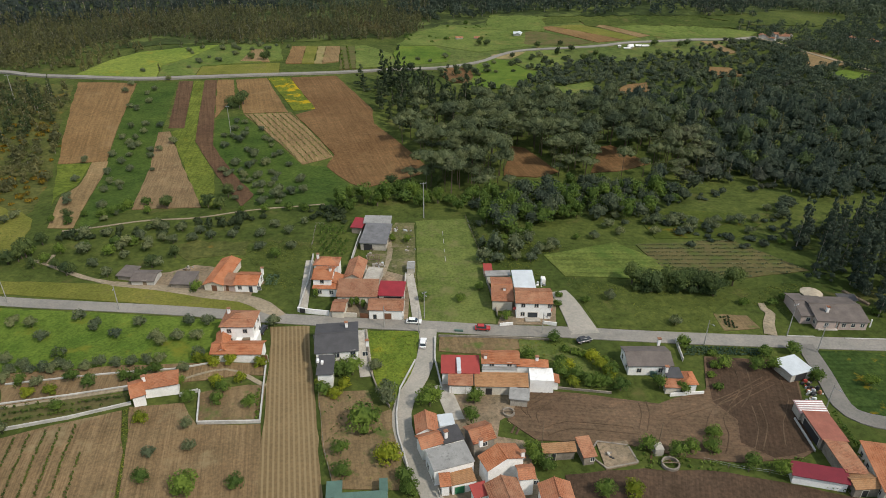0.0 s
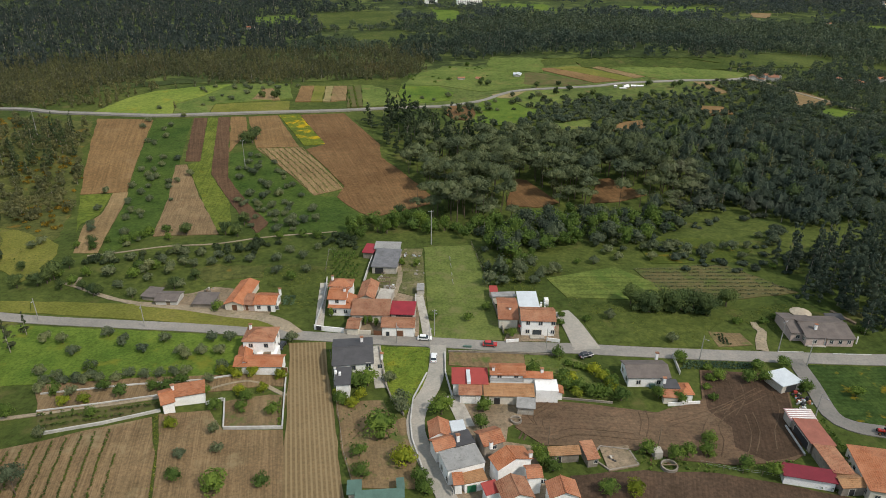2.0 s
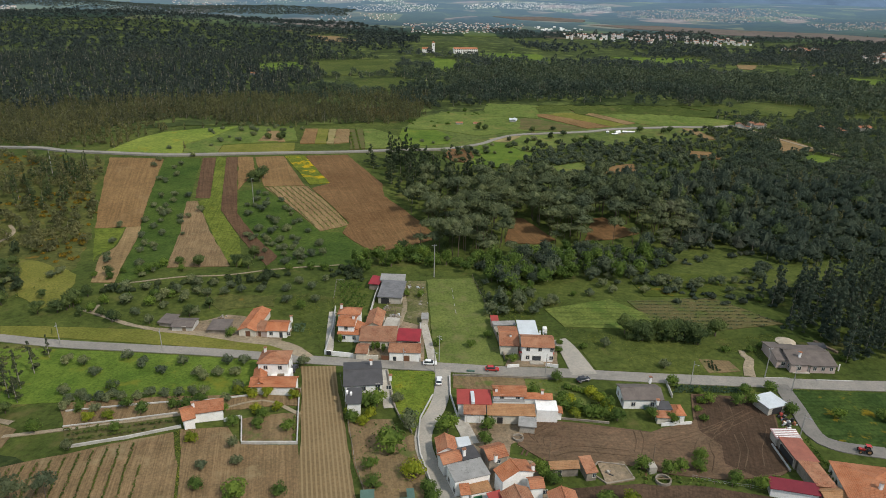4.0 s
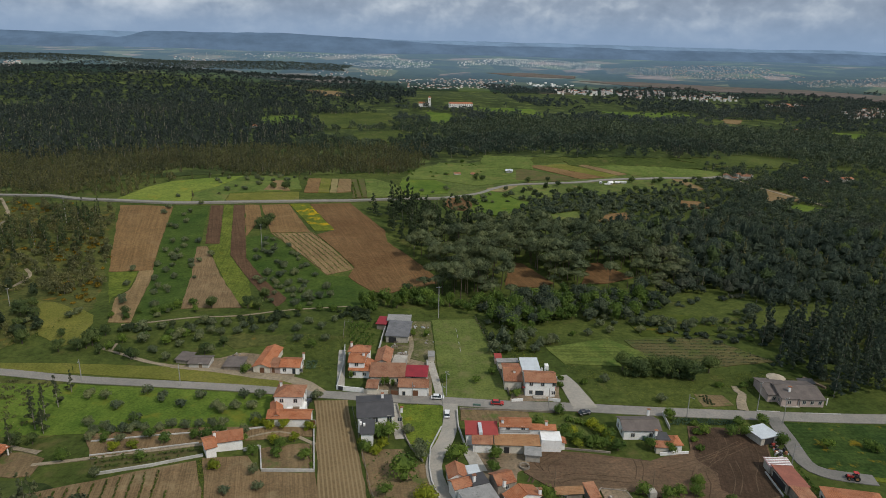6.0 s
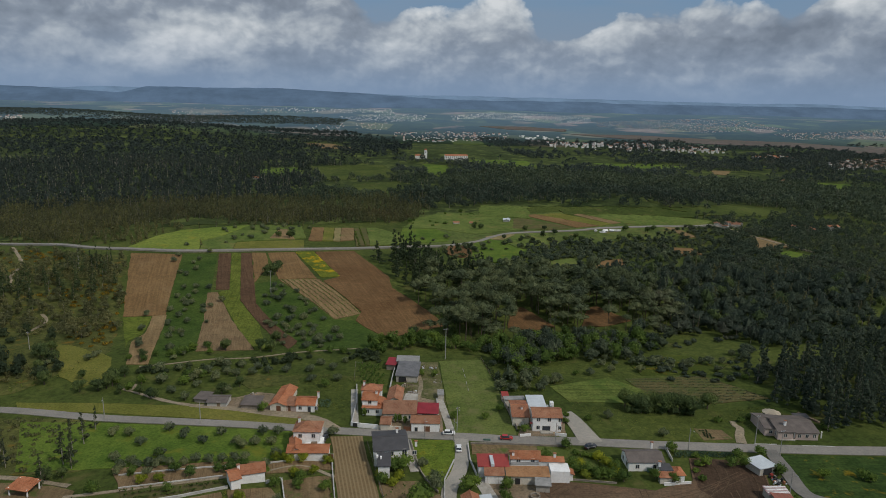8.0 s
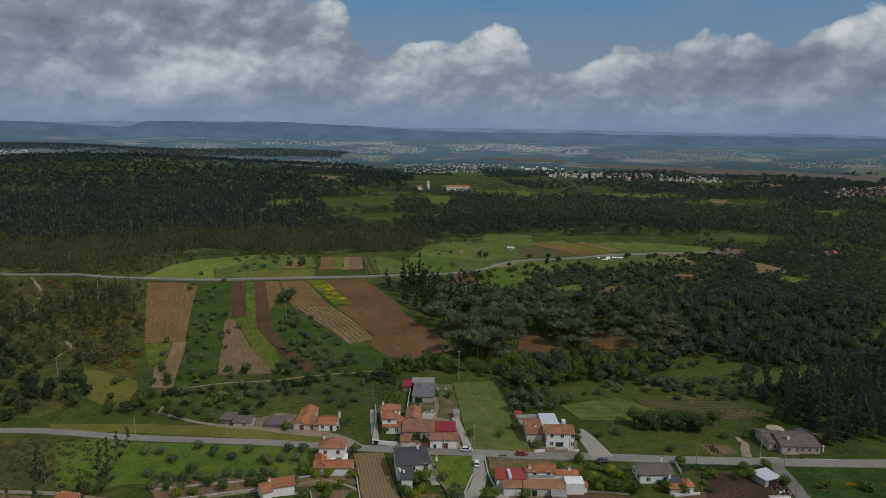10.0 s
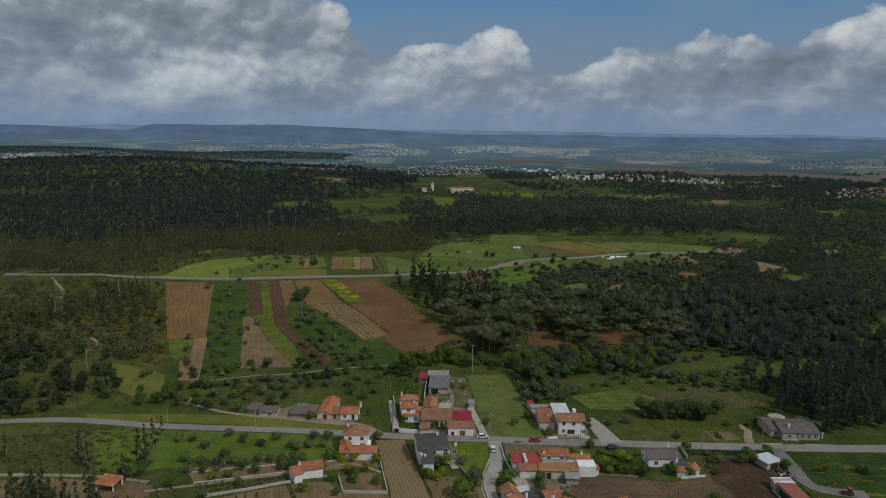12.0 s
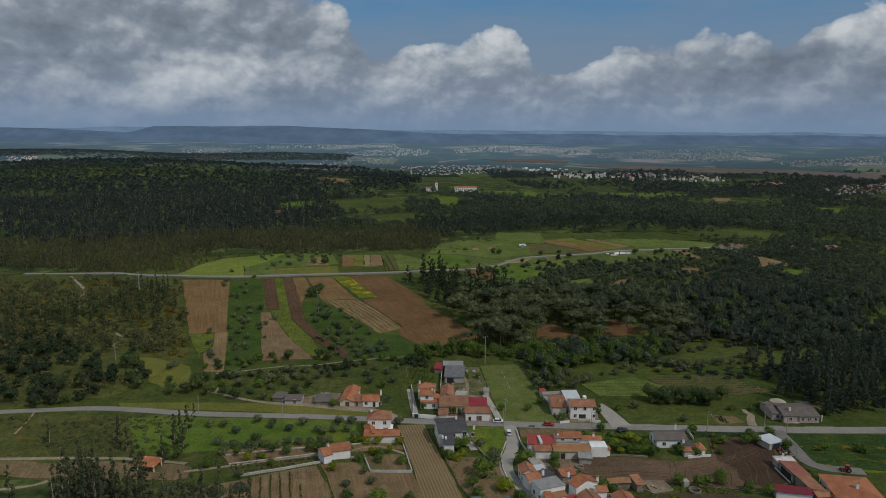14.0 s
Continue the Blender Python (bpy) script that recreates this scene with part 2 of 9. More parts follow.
def tile_mat(name, base, pale, moss):
    """Clay roof tiles: courses, a change from tile to tile, lichen."""
    m, nt, b = graph(name, 0.85, 0, 0.2)
    tc = nt.nodes.new("ShaderNodeTexCoord")
    br = nt.nodes.new("ShaderNodeTexBrick")
    br.inputs["Scale"].default_value = 1.0
    br.inputs["Brick Width"].default_value, br.inputs["Row Height"].default_value = 0.26, 0.42
    br.inputs["Mortar Size"].default_value = 0.035
    br.inputs["Color1"].default_value = (*base, 1)
    br.inputs["Color2"].default_value = (*tuple(0.5 * (p + q) for p, q in zip(base, pale)), 1)
    br.inputs["Mortar"].default_value = (*tuple(0.45 * v for v in base), 1)
    nt.links.new(tc.outputs["Object"], br.inputs["Vector"])
    oi = nt.nodes.new("ShaderNodeObjectInfo")
    n1 = noise_at(nt, 0.32, 6, 0.66)
    n2 = noise_at(nt, 1.9, 5, 0.72)
    c = mixed(nt, ramp_of(nt, n1, [(0.38, (0, 0, 0)), (0.7, (0.75, 0.75, 0.75))]), br.outputs[0], pale)
    c = mixed(nt, ramp_of(nt, n2, [(0.52, (0, 0, 0)), (0.74, (0.75, 0.75, 0.75))]), c, moss)
    c = mixed(nt, 0.6, c, ramp_of(nt, oi.outputs["Random"], [(0, (0.72, 0.76, 0.8)), (1, (1.2, 1.12, 1.05))]), "MULTIPLY")
    nt.links.new(c, b.inputs["Base Color"])
    bumped(nt, b, br.outputs["Fac"], 0.5, 0.06)
    return m


def leaf_mat(name, dark, light, third=None, spread=0.09, third_at=(0.62, 0.75)):
    """Leaves: from leaf to leaf, from tree to tree and over the stand."""
    m, nt, b = graph(name, 0.75, 0, 0.25)
    g = nt.nodes.new("ShaderNodeNewGeometry")
    oi = nt.nodes.new("ShaderNodeObjectInfo")
    c = ramp_of(nt, g.outputs["Random Per Island"], [(0.0, dark), (1.0, light)])
    stand = noise_at(nt, spread, 4, 0.6)
    c = mixed(nt, 0.85, c, ramp_of(nt, stand, [(0.3, (0.68, 0.72, 0.74)), (0.7, (1.28, 1.2, 1.08))]), "MULTIPLY")
    c = mixed(nt, 0.8, c, ramp_of(nt, noise_at(nt, 0.13, 2, 0.5), [(0.36, (0.7, 0.76, 0.8)), (0.64, (1.25, 1.18, 1.05))]), "MULTIPLY")
    c = mixed(nt, 0.7, c, ramp_of(nt, oi.outputs["Random"], [(0, (0.7, 0.74, 0.8)), (1, (1.3, 1.22, 1.0))]), "MULTIPLY")
    if third:
        c = mixed(nt, ramp_of(nt, noise_at(nt, spread * 0.6, 5, 0.7), [(third_at[0], (0, 0, 0)), (third_at[1], (1, 1, 1))]), c, third)
    nt.links.new(c, b.inputs["Base Color"])
    tl, mx = nt.nodes.new("ShaderNodeBsdfTranslucent"), nt.nodes.new("ShaderNodeMixShader")
    mx.inputs[0].default_value = 0.38        # light that comes through the leaf
    nt.links.new(c, tl.inputs[0])
    nt.links.new(b.outputs[0], mx.inputs[1])
    nt.links.new(tl.outputs[0], mx.inputs[2])
    nt.links.new(mx.outputs[0], nt.nodes["Material Output"].inputs[0])
    return m


M = {}
M["land"] = ground_mat("rough_grass", (0.040, 0.060, 0.015), (0.083, 0.102, 0.025), (0.120, 0.105, 0.040), (0.58, 0.74), 0.02, 0.55)
M["meadow"] = ground_mat("meadow_grass", (0.064, 0.112, 0.018), (0.118, 0.164, 0.028), (0.172, 0.166, 0.024), (0.58, 0.74), 0.04, 1.3, grain=0.6, mid=0.5)
M["lawn"] = ground_mat("mown_grass", (0.078, 0.108, 0.026), (0.130, 0.155, 0.045), (0.165, 0.150, 0.068), (0.52, 0.72), 0.05, 1.2, grain=0.5, mid=0.5)
M["verge"] = ground_mat("verge_grass", (0.108, 0.120, 0.024), (0.165, 0.158, 0.038), (0.150, 0.125, 0.050), (0.56, 0.8), 0.05, 1.3, grain=0.5, mid=0.3)
M["bright"] = ground_mat("spring_grass", (0.077, 0.108, 0.018), (0.118, 0.142, 0.026), (0.155, 0.145, 0.030), (0.58, 0.75), 0.03, 0.6)
M["green_crop"] = ground_mat("green_crop", (0.026, 0.050, 0.014), (0.046, 0.074, 0.018), (0.17, 0.125, 0.012), (0.58, 0.66), 0.05, 1.0, streak=(ROW_ANGLES["crop"], 0.4, 0.8, 0.05))
M["flowers"] = ground_mat("flowering_meadow", (0.086, 0.132, 0.020), (0.138, 0.178, 0.026), (0.225, 0.190, 0.018), (0.56, 0.72), 0.10, 1.5, grain=0.7)
M["yellow"] = ground_mat("yellow_flowers", (0.075, 0.105, 0.018), (0.13, 0.145, 0.018), (0.36, 0.25, 0.012), (0.50, 0.58), 0.05, 1.1)
M["strip"] = ground_mat("grass_strip", (0.077, 0.101, 0.018), (0.118, 0.139, 0.026), (0.200, 0.165, 0.015), (0.60, 0.74), 0.05, 0.9, streak=(97, 0.4))
M["spring"] = ground_mat("spring_meadow", (0.120, 0.168, 0.030), (0.175, 0.210, 0.042), (0.24, 0.21, 0.03), (0.58, 0.70), 0.02, 0.5, grain=0.45, mid=0.45)
M["grove_bright"] = ground_mat("sunny_grass", (0.078, 0.115, 0.026), (0.128, 0.160, 0.042), (0.17, 0.15, 0.052), (0.55, 0.70), 0.03, 0.5, grain=0.5, mid=0.5)
M["dry_grass"] = ground_mat("dry_grass", (0.20, 0.17, 0.075), (0.29, 0.24, 0.12), (0.13, 0.15, 0.04), (0.56, 0.7), 0.03, 0.6, grain=0.4, mid=0.4)
M["hill_grass"] = ground_mat("hill_grass", (0.062, 0.092, 0.024), (0.115, 0.140, 0.040), (0.150, 0.125, 0.050), (0.55, 0.70), 0.03, 0.5, grain=0.5, mid=0.6)
# brown soil greyed in its base colour to imitate distant haze
M["hazed_plain_soil"] = ground_mat("hazed_plain_soil", (0.115, 0.095, 0.085), (0.150, 0.125, 0.11), (0.09, 0.10, 0.07), (0.52, 0.62), 0.004, 0.05, grain=0.4, mid=0.3)
M["rough_yard"] = ground_mat("rough_yard", (0.085, 0.098, 0.035), (0.14, 0.13, 0.062), (0.20, 0.165, 0.11), (0.50, 0.66), 0.12, 1.4)
M["soil_darker"] = ground_mat("darker_soil", (0.060, 0.040, 0.027), (0.086, 0.058, 0.039), (0.115, 0.080, 0.052), (0.60, 0.8), 0.03, 1.3, streak=(ROW_ANGLES["field"], 0.3, 2.2, 0.08), grain=0.5, mid=0.4)
M["scrub"] = ground_mat("heath_scrub", (0.055, 0.068, 0.02), (0.10, 0.105, 0.032), (0.19, 0.115, 0.022), (0.58, 0.72), 0.04, 0.6)
M["olive_ground"] = ground_mat("grove_grass", (0.036, 0.066, 0.014), (0.062, 0.094, 0.020), (0.098, 0.098, 0.034), (0.60, 0.78), 0.05, 0.9)
M["soil"] = ground_mat("ploughed_soil", (0.147, 0.091, 0.041), (0.210, 0.133, 0.060), (0.250, 0.169, 0.089), (0.56, 0.8), 0.02, 0.9, streak=(ROW_ANGLES["upper"], 0.35, 1.1, 0.03), grain=0.4, mid=0.3)
M["soil_red"] = ground_mat("red_soil", (0.112, 0.064, 0.029), (0.165, 0.099, 0.046), (0.201, 0.128, 0.060), (0.56, 0.8), 0.025, 0.9, streak=(ROW_ANGLES["red"], 0.35, 1.1, 0.04), grain=0.4, mid=0.3)
M["soil_dark"] = ground_mat("dark_soil", (0.080, 0.048, 0.029), (0.114, 0.070, 0.040), None, (0, 1), 0.03, 0.9, streak=(ROW_ANGLES["upper"], 0.4, 1.2, 0.04), grain=0.4, mid=0.3)
M["soil_pale"] = ground_mat("pale_soil", (0.174, 0.119, 0.059), (0.232, 0.165, 0.083), (0.143, 0.138, 0.048), (0.60, 0.78), 0.03, 0.9, streak=(ROW_ANGLES["upper"], 0.45, 0.9, 0.03), grain=0.4, mid=0.3)
M["soil_field"] = ground_mat("worked_soil", (0.105, 0.070, 0.045), (0.145, 0.100, 0.064), (0.185, 0.135, 0.088), (0.58, 0.78), 0.03, 1.3, streak=(ROW_ANGLES["crop"] - 8, 0.35, 2.0, 0.06), grain=0.5, mid=0.4)
M["soil_track"] = ground_mat("pressed_soil", (0.086, 0.058, 0.038), (0.118, 0.083, 0.054), None, (0, 1), 0.05, 1.6, grain=0.5, mid=0.5)
M["soil_rows"] = ground_mat("sown_soil", (0.150, 0.103, 0.056), (0.204, 0.143, 0.077), (0.262, 0.210, 0.118), (0.57, 0.78), 0.05, 1.6, streak=(ROW_ANGLES["near"], 0.5, 2.6, 0.07), grain=0.4, mid=0.3)
M["stubble"] = ground_mat("striped_stubble", (0.150, 0.105, 0.055), (0.200, 0.146, 0.078), None, (0, 1), 0.05, 1.4, (1.05, ROW_ANGLES["stubble"], 0.0), (0.30, 0.23, 0.125), 0.5, grain=0.3, mid=0.2)
M["garden"] = ground_mat("garden_soil", (0.140, 0.100, 0.054), (0.200, 0.145, 0.080), (0.085, 0.115, 0.030), (0.52, 0.66), 0.09, 1.5, streak=(ROW_ANGLES["near"], 0.4, 0.9, 0.08), grain=0.4, mid=0.3)
M["crop"] = ground_mat("young_crop", (0.082, 0.112, 0.026), (0.122, 0.146, 0.038), (0.070, 0.115, 0.024), (0.5, 0.65), 0.03, 1.0, streak=(ROW_ANGLES["crop"], 0.5, 0.8, 0.03))
M["vine_soil"] = ground_mat("vineyard_soil", (0.092, 0.084, 0.036), (0.125, 0.105, 0.047), (0.080, 0.098, 0.028), (0.46, 0.62), 0.05, 1.0, streak=(ROW_ANGLES["crop"], 0.4, 0.8, 0.03), grain=0.4, mid=0.3)
M["yard"] = ground_mat("trodden_yard", (0.17, 0.130, 0.085), (0.25, 0.20, 0.14), (0.10, 0.12, 0.04), (0.6, 0.75), 0.1, 1.4)
M["asphalt"] = ground_mat("worn_asphalt", (0.285, 0.267, 0.232), (0.345, 0.323, 0.280), (0.235, 0.22, 0.193), (0.6, 0.75), 0.05, 1.8, bump=0.04, grain=0.25, mid=0.3)
M["asphalt_dark"] = ground_mat("grey_asphalt", (0.215, 0.203, 0.180), (0.262, 0.247, 0.220), (0.180, 0.170, 0.152), (0.6, 0.75), 0.05, 1.8, bump=0.04, grain=0.25, mid=0.3)
M["asphalt_old"] = ground_mat("old_asphalt", (0.160, 0.152, 0.138), (0.200, 0.190, 0.172), (0.135, 0.130, 0.115), (0.6, 0.75), 0.05, 1.8, bump=0.04, grain=0.25, mid=0.3)
M["track"] = ground_mat("dirt_track", (0.22, 0.182, 0.125), (0.31, 0.26, 0.185), (0.14, 0.14, 0.06), (0.6, 0.72), 0.12, 1.2, grain=0.45, mid=0.25)
M["concrete"] = plain_mat("concrete", (0.42, 0.39, 0.335), 0.3, 0.85, dirt=(0.2, 0.19, 0.16))
M["marigold"] = ground_mat("orange_flowers", (0.04, 0.06, 0.013), (0.07, 0.09, 0.018), (0.18, 0.12, 0.014), (0.56, 0.68), 0.06, 1.1)
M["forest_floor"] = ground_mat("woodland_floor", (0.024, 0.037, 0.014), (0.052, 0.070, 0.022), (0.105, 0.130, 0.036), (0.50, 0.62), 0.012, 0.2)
M["water"] = plain_mat("creek_mud", (0.07, 0.062, 0.045), 0.3, 0.35)
M["white"] = plain_mat("white_render", (0.83, 0.825, 0.80), 0.10, 0.85, dirt=(0.62, 0.60, 0.55))
M["cream"] = plain_mat("cream_render", (0.62, 0.58, 0.49), 0.18, 0.85, dirt=(0.42, 0.38, 0.31))
M["pink"] = plain_mat("pink_render", (0.45, 0.36, 0.32), 0.15, 0.85)
M["stone"] = plain_mat("rubble_stone", (0.27, 0.235, 0.19), 0.45, 0.95, fine=2.6, dirt=(0.13, 0.12, 0.10))
M["wall_paint"] = plain_mat("whitewashed_wall", (0.50, 0.485, 0.45), 0.3, 0.9, dirt=(0.32, 0.31, 0.28))
M["tile"] = tile_mat("terracotta_tiles", (0.36, 0.125, 0.060), (0.46, 0.235, 0.135), (0.17, 0.105, 0.07))
M["tile_old"] = tile_mat("weathered_tiles", (0.31, 0.125, 0.068), (0.42, 0.235, 0.14), (0.15, 0.10, 0.07))
M["tile_orange"] = tile_mat("orange_tiles", (0.40, 0.135, 0.058), (0.48, 0.225, 0.12), (0.22, 0.115, 0.066))
M["tile_ochre"] = tile_mat("ochre_tiles", (0.32, 0.165, 0.078), (0.38, 0.23, 0.12), (0.17, 0.115, 0.07))
M["red_sheet"] = plain_mat("red_sheet_roof", (0.27, 0.022, 0.03), 0.2, 0.5)
M["red_sheet_faded"] = plain_mat("faded_red_roof", (0.33, 0.055, 0.045), 0.2, 0.6)
M["red_sheet_dark"] = plain_mat("crimson_sheet_roof", (0.17, 0.018, 0.028), 0.2, 0.5)
M["slate"] = plain_mat("dark_grey_tiles", (0.075, 0.073, 0.075), 0.25, 0.7)
M["grey_tile"] = plain_mat("grey_brown_tiles", (0.145, 0.122, 0.108), 0.3, 0.8)
M["grey_sheet"] = plain_mat("grey_fibre_roof", (0.29, 0.285, 0.27), 0.25, 0.75, dirt=(0.13, 0.13, 0.12))
M["barn_grey"] = plain_mat("dark_fibre_roof", (0.165, 0.165, 0.17), 0.3, 0.8, dirt=(0.09, 0.09, 0.085))
M["dull_red"] = plain_mat("dull_red_roof", (0.29, 0.105, 0.072), 0.25, 0.7, dirt=(0.20, 0.09, 0.06))
M["pink_sheet"] = plain_mat("pink_sheet_roof", (0.46, 0.30, 0.29), 0.15, 0.6)
M["pale_sheet"] = plain_mat("pale_metal_roof", (0.56, 0.60, 0.62), 0.15, 0.45)
M["green_sheet"] = plain_mat("green_metal_roof", (0.085, 0.15, 0.12), 0.25, 0.5)
M["wood"] = plain_mat("old_timber", (0.20, 0.15, 0.10), 0.35, 0.85, fine=9)
M["pole"] = plain_mat("concrete_pole", (0.33, 0.32, 0.30), 0.2, 0.8)
M["metal"] = plain_mat("galvanised_metal", (0.35, 0.36, 0.37), 0.2, 0.45, 0.6)
# also on panels that paint the shade inside open sheds
M["dark"] = plain_mat("dark_paint_and_openings", (0.035, 0.035, 0.037), 0.2, 0.6)
M["door"] = plain_mat("brown_door", (0.16, 0.075, 0.04), 0.2, 0.6)
M["green_door"] = plain_mat("green_door", (0.03, 0.16, 0.075), 0.2, 0.5)
M["trim"] = plain_mat("stone_trim", (0.52, 0.49, 0.43), 0.15, 0.8)
M["glass"] = plain_mat("window_glass", (0.035, 0.045, 0.055), 0.2, 0.08, spec=0.6)
M["rubber"] = plain_mat("tyre_rubber", (0.02, 0.02, 0.02), 0.1, 0.9)
M["car_white"] = plain_mat("white_car_paint", (0.78, 0.78, 0.77), 0.04, 0.25, spec=0.6)
M["car_red"] = plain_mat("red_car_paint", (0.42, 0.03, 0.025), 0.05, 0.25, spec=0.6)
M["car_dark"] = plain_mat("black_car_paint", (0.03, 0.03, 0.035), 0.05, 0.25, spec=0.6)
M["bark"] = plain_mat("bark", (0.13, 0.10, 0.075), 0.35, 0.95, fine=3)
M["bark_pale"] = plain_mat("pale_bark", (0.34, 0.30, 0.25), 0.3, 0.9, fine=3)
M["leaf_olive"] = leaf_mat("olive_leaves", (0.086, 0.116, 0.060), (0.200, 0.235, 0.140))
M["leaf_green"] = leaf_mat("green_leaves", (0.066, 0.118, 0.022), (0.152, 0.230, 0.046))
M["leaf_lime"] = leaf_mat("lime_leaves", (0.15, 0.205, 0.017), (0.30, 0.33, 0.03))
M["leaf_dark"] = leaf_mat("dark_leaves", (0.038, 0.060, 0.028), (0.082, 0.112, 0.050), (0.095, 0.098, 0.050), 0.02, (0.6, 0.72))
M["leaf_oak"] = leaf_mat("oak_leaves", (0.054, 0.088, 0.030), (0.125, 0.172, 0.064))
M["leaf_pine"] = leaf_mat("pine_needles", (0.074, 0.102, 0.056), (0.136, 0.168, 0.098), (0.110, 0.104, 0.070), 0.02, (0.58, 0.7))
M["leaf_euc"] = leaf_mat("eucalyptus_leaves", (0.052, 0.070, 0.040), (0.110, 0.130, 0.074), (0.10, 0.085, 0.05), 0.02, (0.58, 0.7))
M["leaf_brush"] = leaf_mat("scrub_leaves", (0.092, 0.102, 0.044), (0.185, 0.186, 0.090), (0.16, 0.118, 0.05), 0.02, (0.6, 0.72))
M["leaf_vine"] = leaf_mat("vine_leaves", (0.07, 0.115, 0.02), (0.13, 0.18, 0.035))
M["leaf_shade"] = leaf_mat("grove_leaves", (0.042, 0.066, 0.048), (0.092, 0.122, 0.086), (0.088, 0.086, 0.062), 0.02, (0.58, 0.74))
M["leaf_grass"] = leaf_mat("grass_tufts", (0.085, 0.120, 0.016), (0.170, 0.190, 0.036))
M["leaf_flower"] = leaf_mat("yellow_blossom", (0.16, 0.17, 0.012), (0.38, 0.30, 0.012))
M["leaf_straw"] = leaf_mat("dry_stalks", (0.22, 0.18, 0.10), (0.45, 0.37, 0.23))
M["leaf_gorse"] = leaf_mat("gorse_flowers", (0.12, 0.09, 0.015), (0.34, 0.22, 0.015))
M["leaf_cabbage"] = leaf_mat("cabbage_leaves", (0.06, 0.11, 0.075), (0.12, 0.19, 0.13))
# darker copy of the far leaves; cloud shade over the hill put into colour
M["leaf_hill_shaded"] = leaf_mat("shaded_hill_woods", (0.030, 0.046, 0.044), (0.064, 0.084, 0.080), (0.070, 0.076, 0.058), 0.006, (0.58, 0.68))
# pale blue-green: the haze of distance is mixed into the leaf colour
M["leaf_far_hazed"] = leaf_mat("far_woods_haze_tint", (0.046, 0.066, 0.062), (0.090, 0.114, 0.106), (0.096, 0.108, 0.078), 0.006, (0.56, 0.66))


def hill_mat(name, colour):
    """Hills on the horizon, a backdrop with the haze of distance painted as glow."""
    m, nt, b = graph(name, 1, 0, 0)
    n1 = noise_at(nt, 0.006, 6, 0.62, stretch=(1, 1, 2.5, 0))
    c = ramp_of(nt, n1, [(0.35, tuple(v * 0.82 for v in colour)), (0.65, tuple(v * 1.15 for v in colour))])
    # emission carries the painted haze; there is no air between
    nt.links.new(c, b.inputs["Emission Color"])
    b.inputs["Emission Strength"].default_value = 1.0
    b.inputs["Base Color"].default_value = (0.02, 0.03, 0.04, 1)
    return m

# ---- builders ----
rng = np.random.default_rng(7)
PLOTS = []            # outlines that woods and scrub keep off


def mesh_of(name, verts, faces, mat=None):
    me = bpy.data.meshes.new(name)
    me.from_pydata([tuple(map(float, v)) for v in verts], [], faces)
    if mat:
        me.materials.append(M[mat] if isinstance(mat, str) else mat)
    me.update()
    return me


def tri_mesh(name, verts, mat, corners=3):
    """Loose triangles or quads from an (n, corners, 3) array."""
    v = np.asarray(verts, dtype=np.float32).reshape(-1, 3)
    n = len(v) // corners
    me = bpy.data.meshes.new(name)
    me.vertices.add(len(v))
    me.vertices.foreach_set("co", v.ravel())
    me.loops.add(len(v))
    me.loops.foreach_set("vertex_index", np.arange(len(v), dtype=np.int32))
    me.polygons.add(n)
    me.polygons.foreach_set("loop_start", np.arange(0, len(v), corners, dtype=np.int32))
    me.update(calc_edges=True)
    me.materials.append(M[mat])
    return me


def part(name, bm, material, parent, label=""):
    """Links a bmesh, or a mesh, as one object under a thing or a part."""
    if isinstance(bm, bmesh.types.BMesh):
        me = bpy.data.meshes.new(name)
        bmesh.ops.recalc_face_normals(bm, faces=bm.faces[:])
        bm.to_mesh(me)
        bm.free()
        me.materials.append(M[material])
    else:
        me = bm
    ob = new(name, me)
    ob.parent = parent
    return tagged(ob, label)


def empty(name, m, label, category, group="", kind=""):
    ob = new(name)
    ob.empty_display_size = 0.5
    ob.matrix_world = m
    return tagged(ob, label, category, group, kind)


def box_bm(x0, y0, z0, x1, y1, z1, bm=None, bevel=0.0):
    b = bmesh.new() if bm is None else bm
    vs = [b.verts.new(p) for p in ((x0, y0, z0), (x1, y0, z0), (x1, y1, z0), (x0, y1, z0), (x0, y0, z1), (x1, y0, z1), (x1, y1, z1), (x0, y1, z1))]
    fs = [b.faces.new([vs[i] for i in f]) for f in ((0, 3, 2, 1), (4, 5, 6, 7), (0, 1, 5, 4), (1, 2, 6, 5), (2, 3, 7, 6), (3, 0, 4, 7))]
    if bevel:
        bmesh.ops.bevel(b, geom=list({e for f in fs for e in f.edges}), offset=bevel, segments=1, affect="EDGES")
    return b


def tube_bm(p, q, r0, r1, sides=6, bm=None):
    b = bmesh.new() if bm is None else bm
    p, q = Vector(p), Vector(q)
    d = (q - p).normalized()
    u = d.orthogonal().normalized()
    w = d.cross(u)
    ring = [[b.verts.new(c + r * (math.cos(6.2832 * i / sides) * u + math.sin(6.2832 * i / sides) * w)) for i in range(sides)] for c, r in ((p, r0), (q, r1))]
    for i in range(sides):
        j = (i + 1) % sides
        b.faces.new((ring[0][i], ring[0][j], ring[1][j], ring[1][i]))
    b.faces.new(ring[1])
    b.faces.new(ring[0][::-1])
    return b


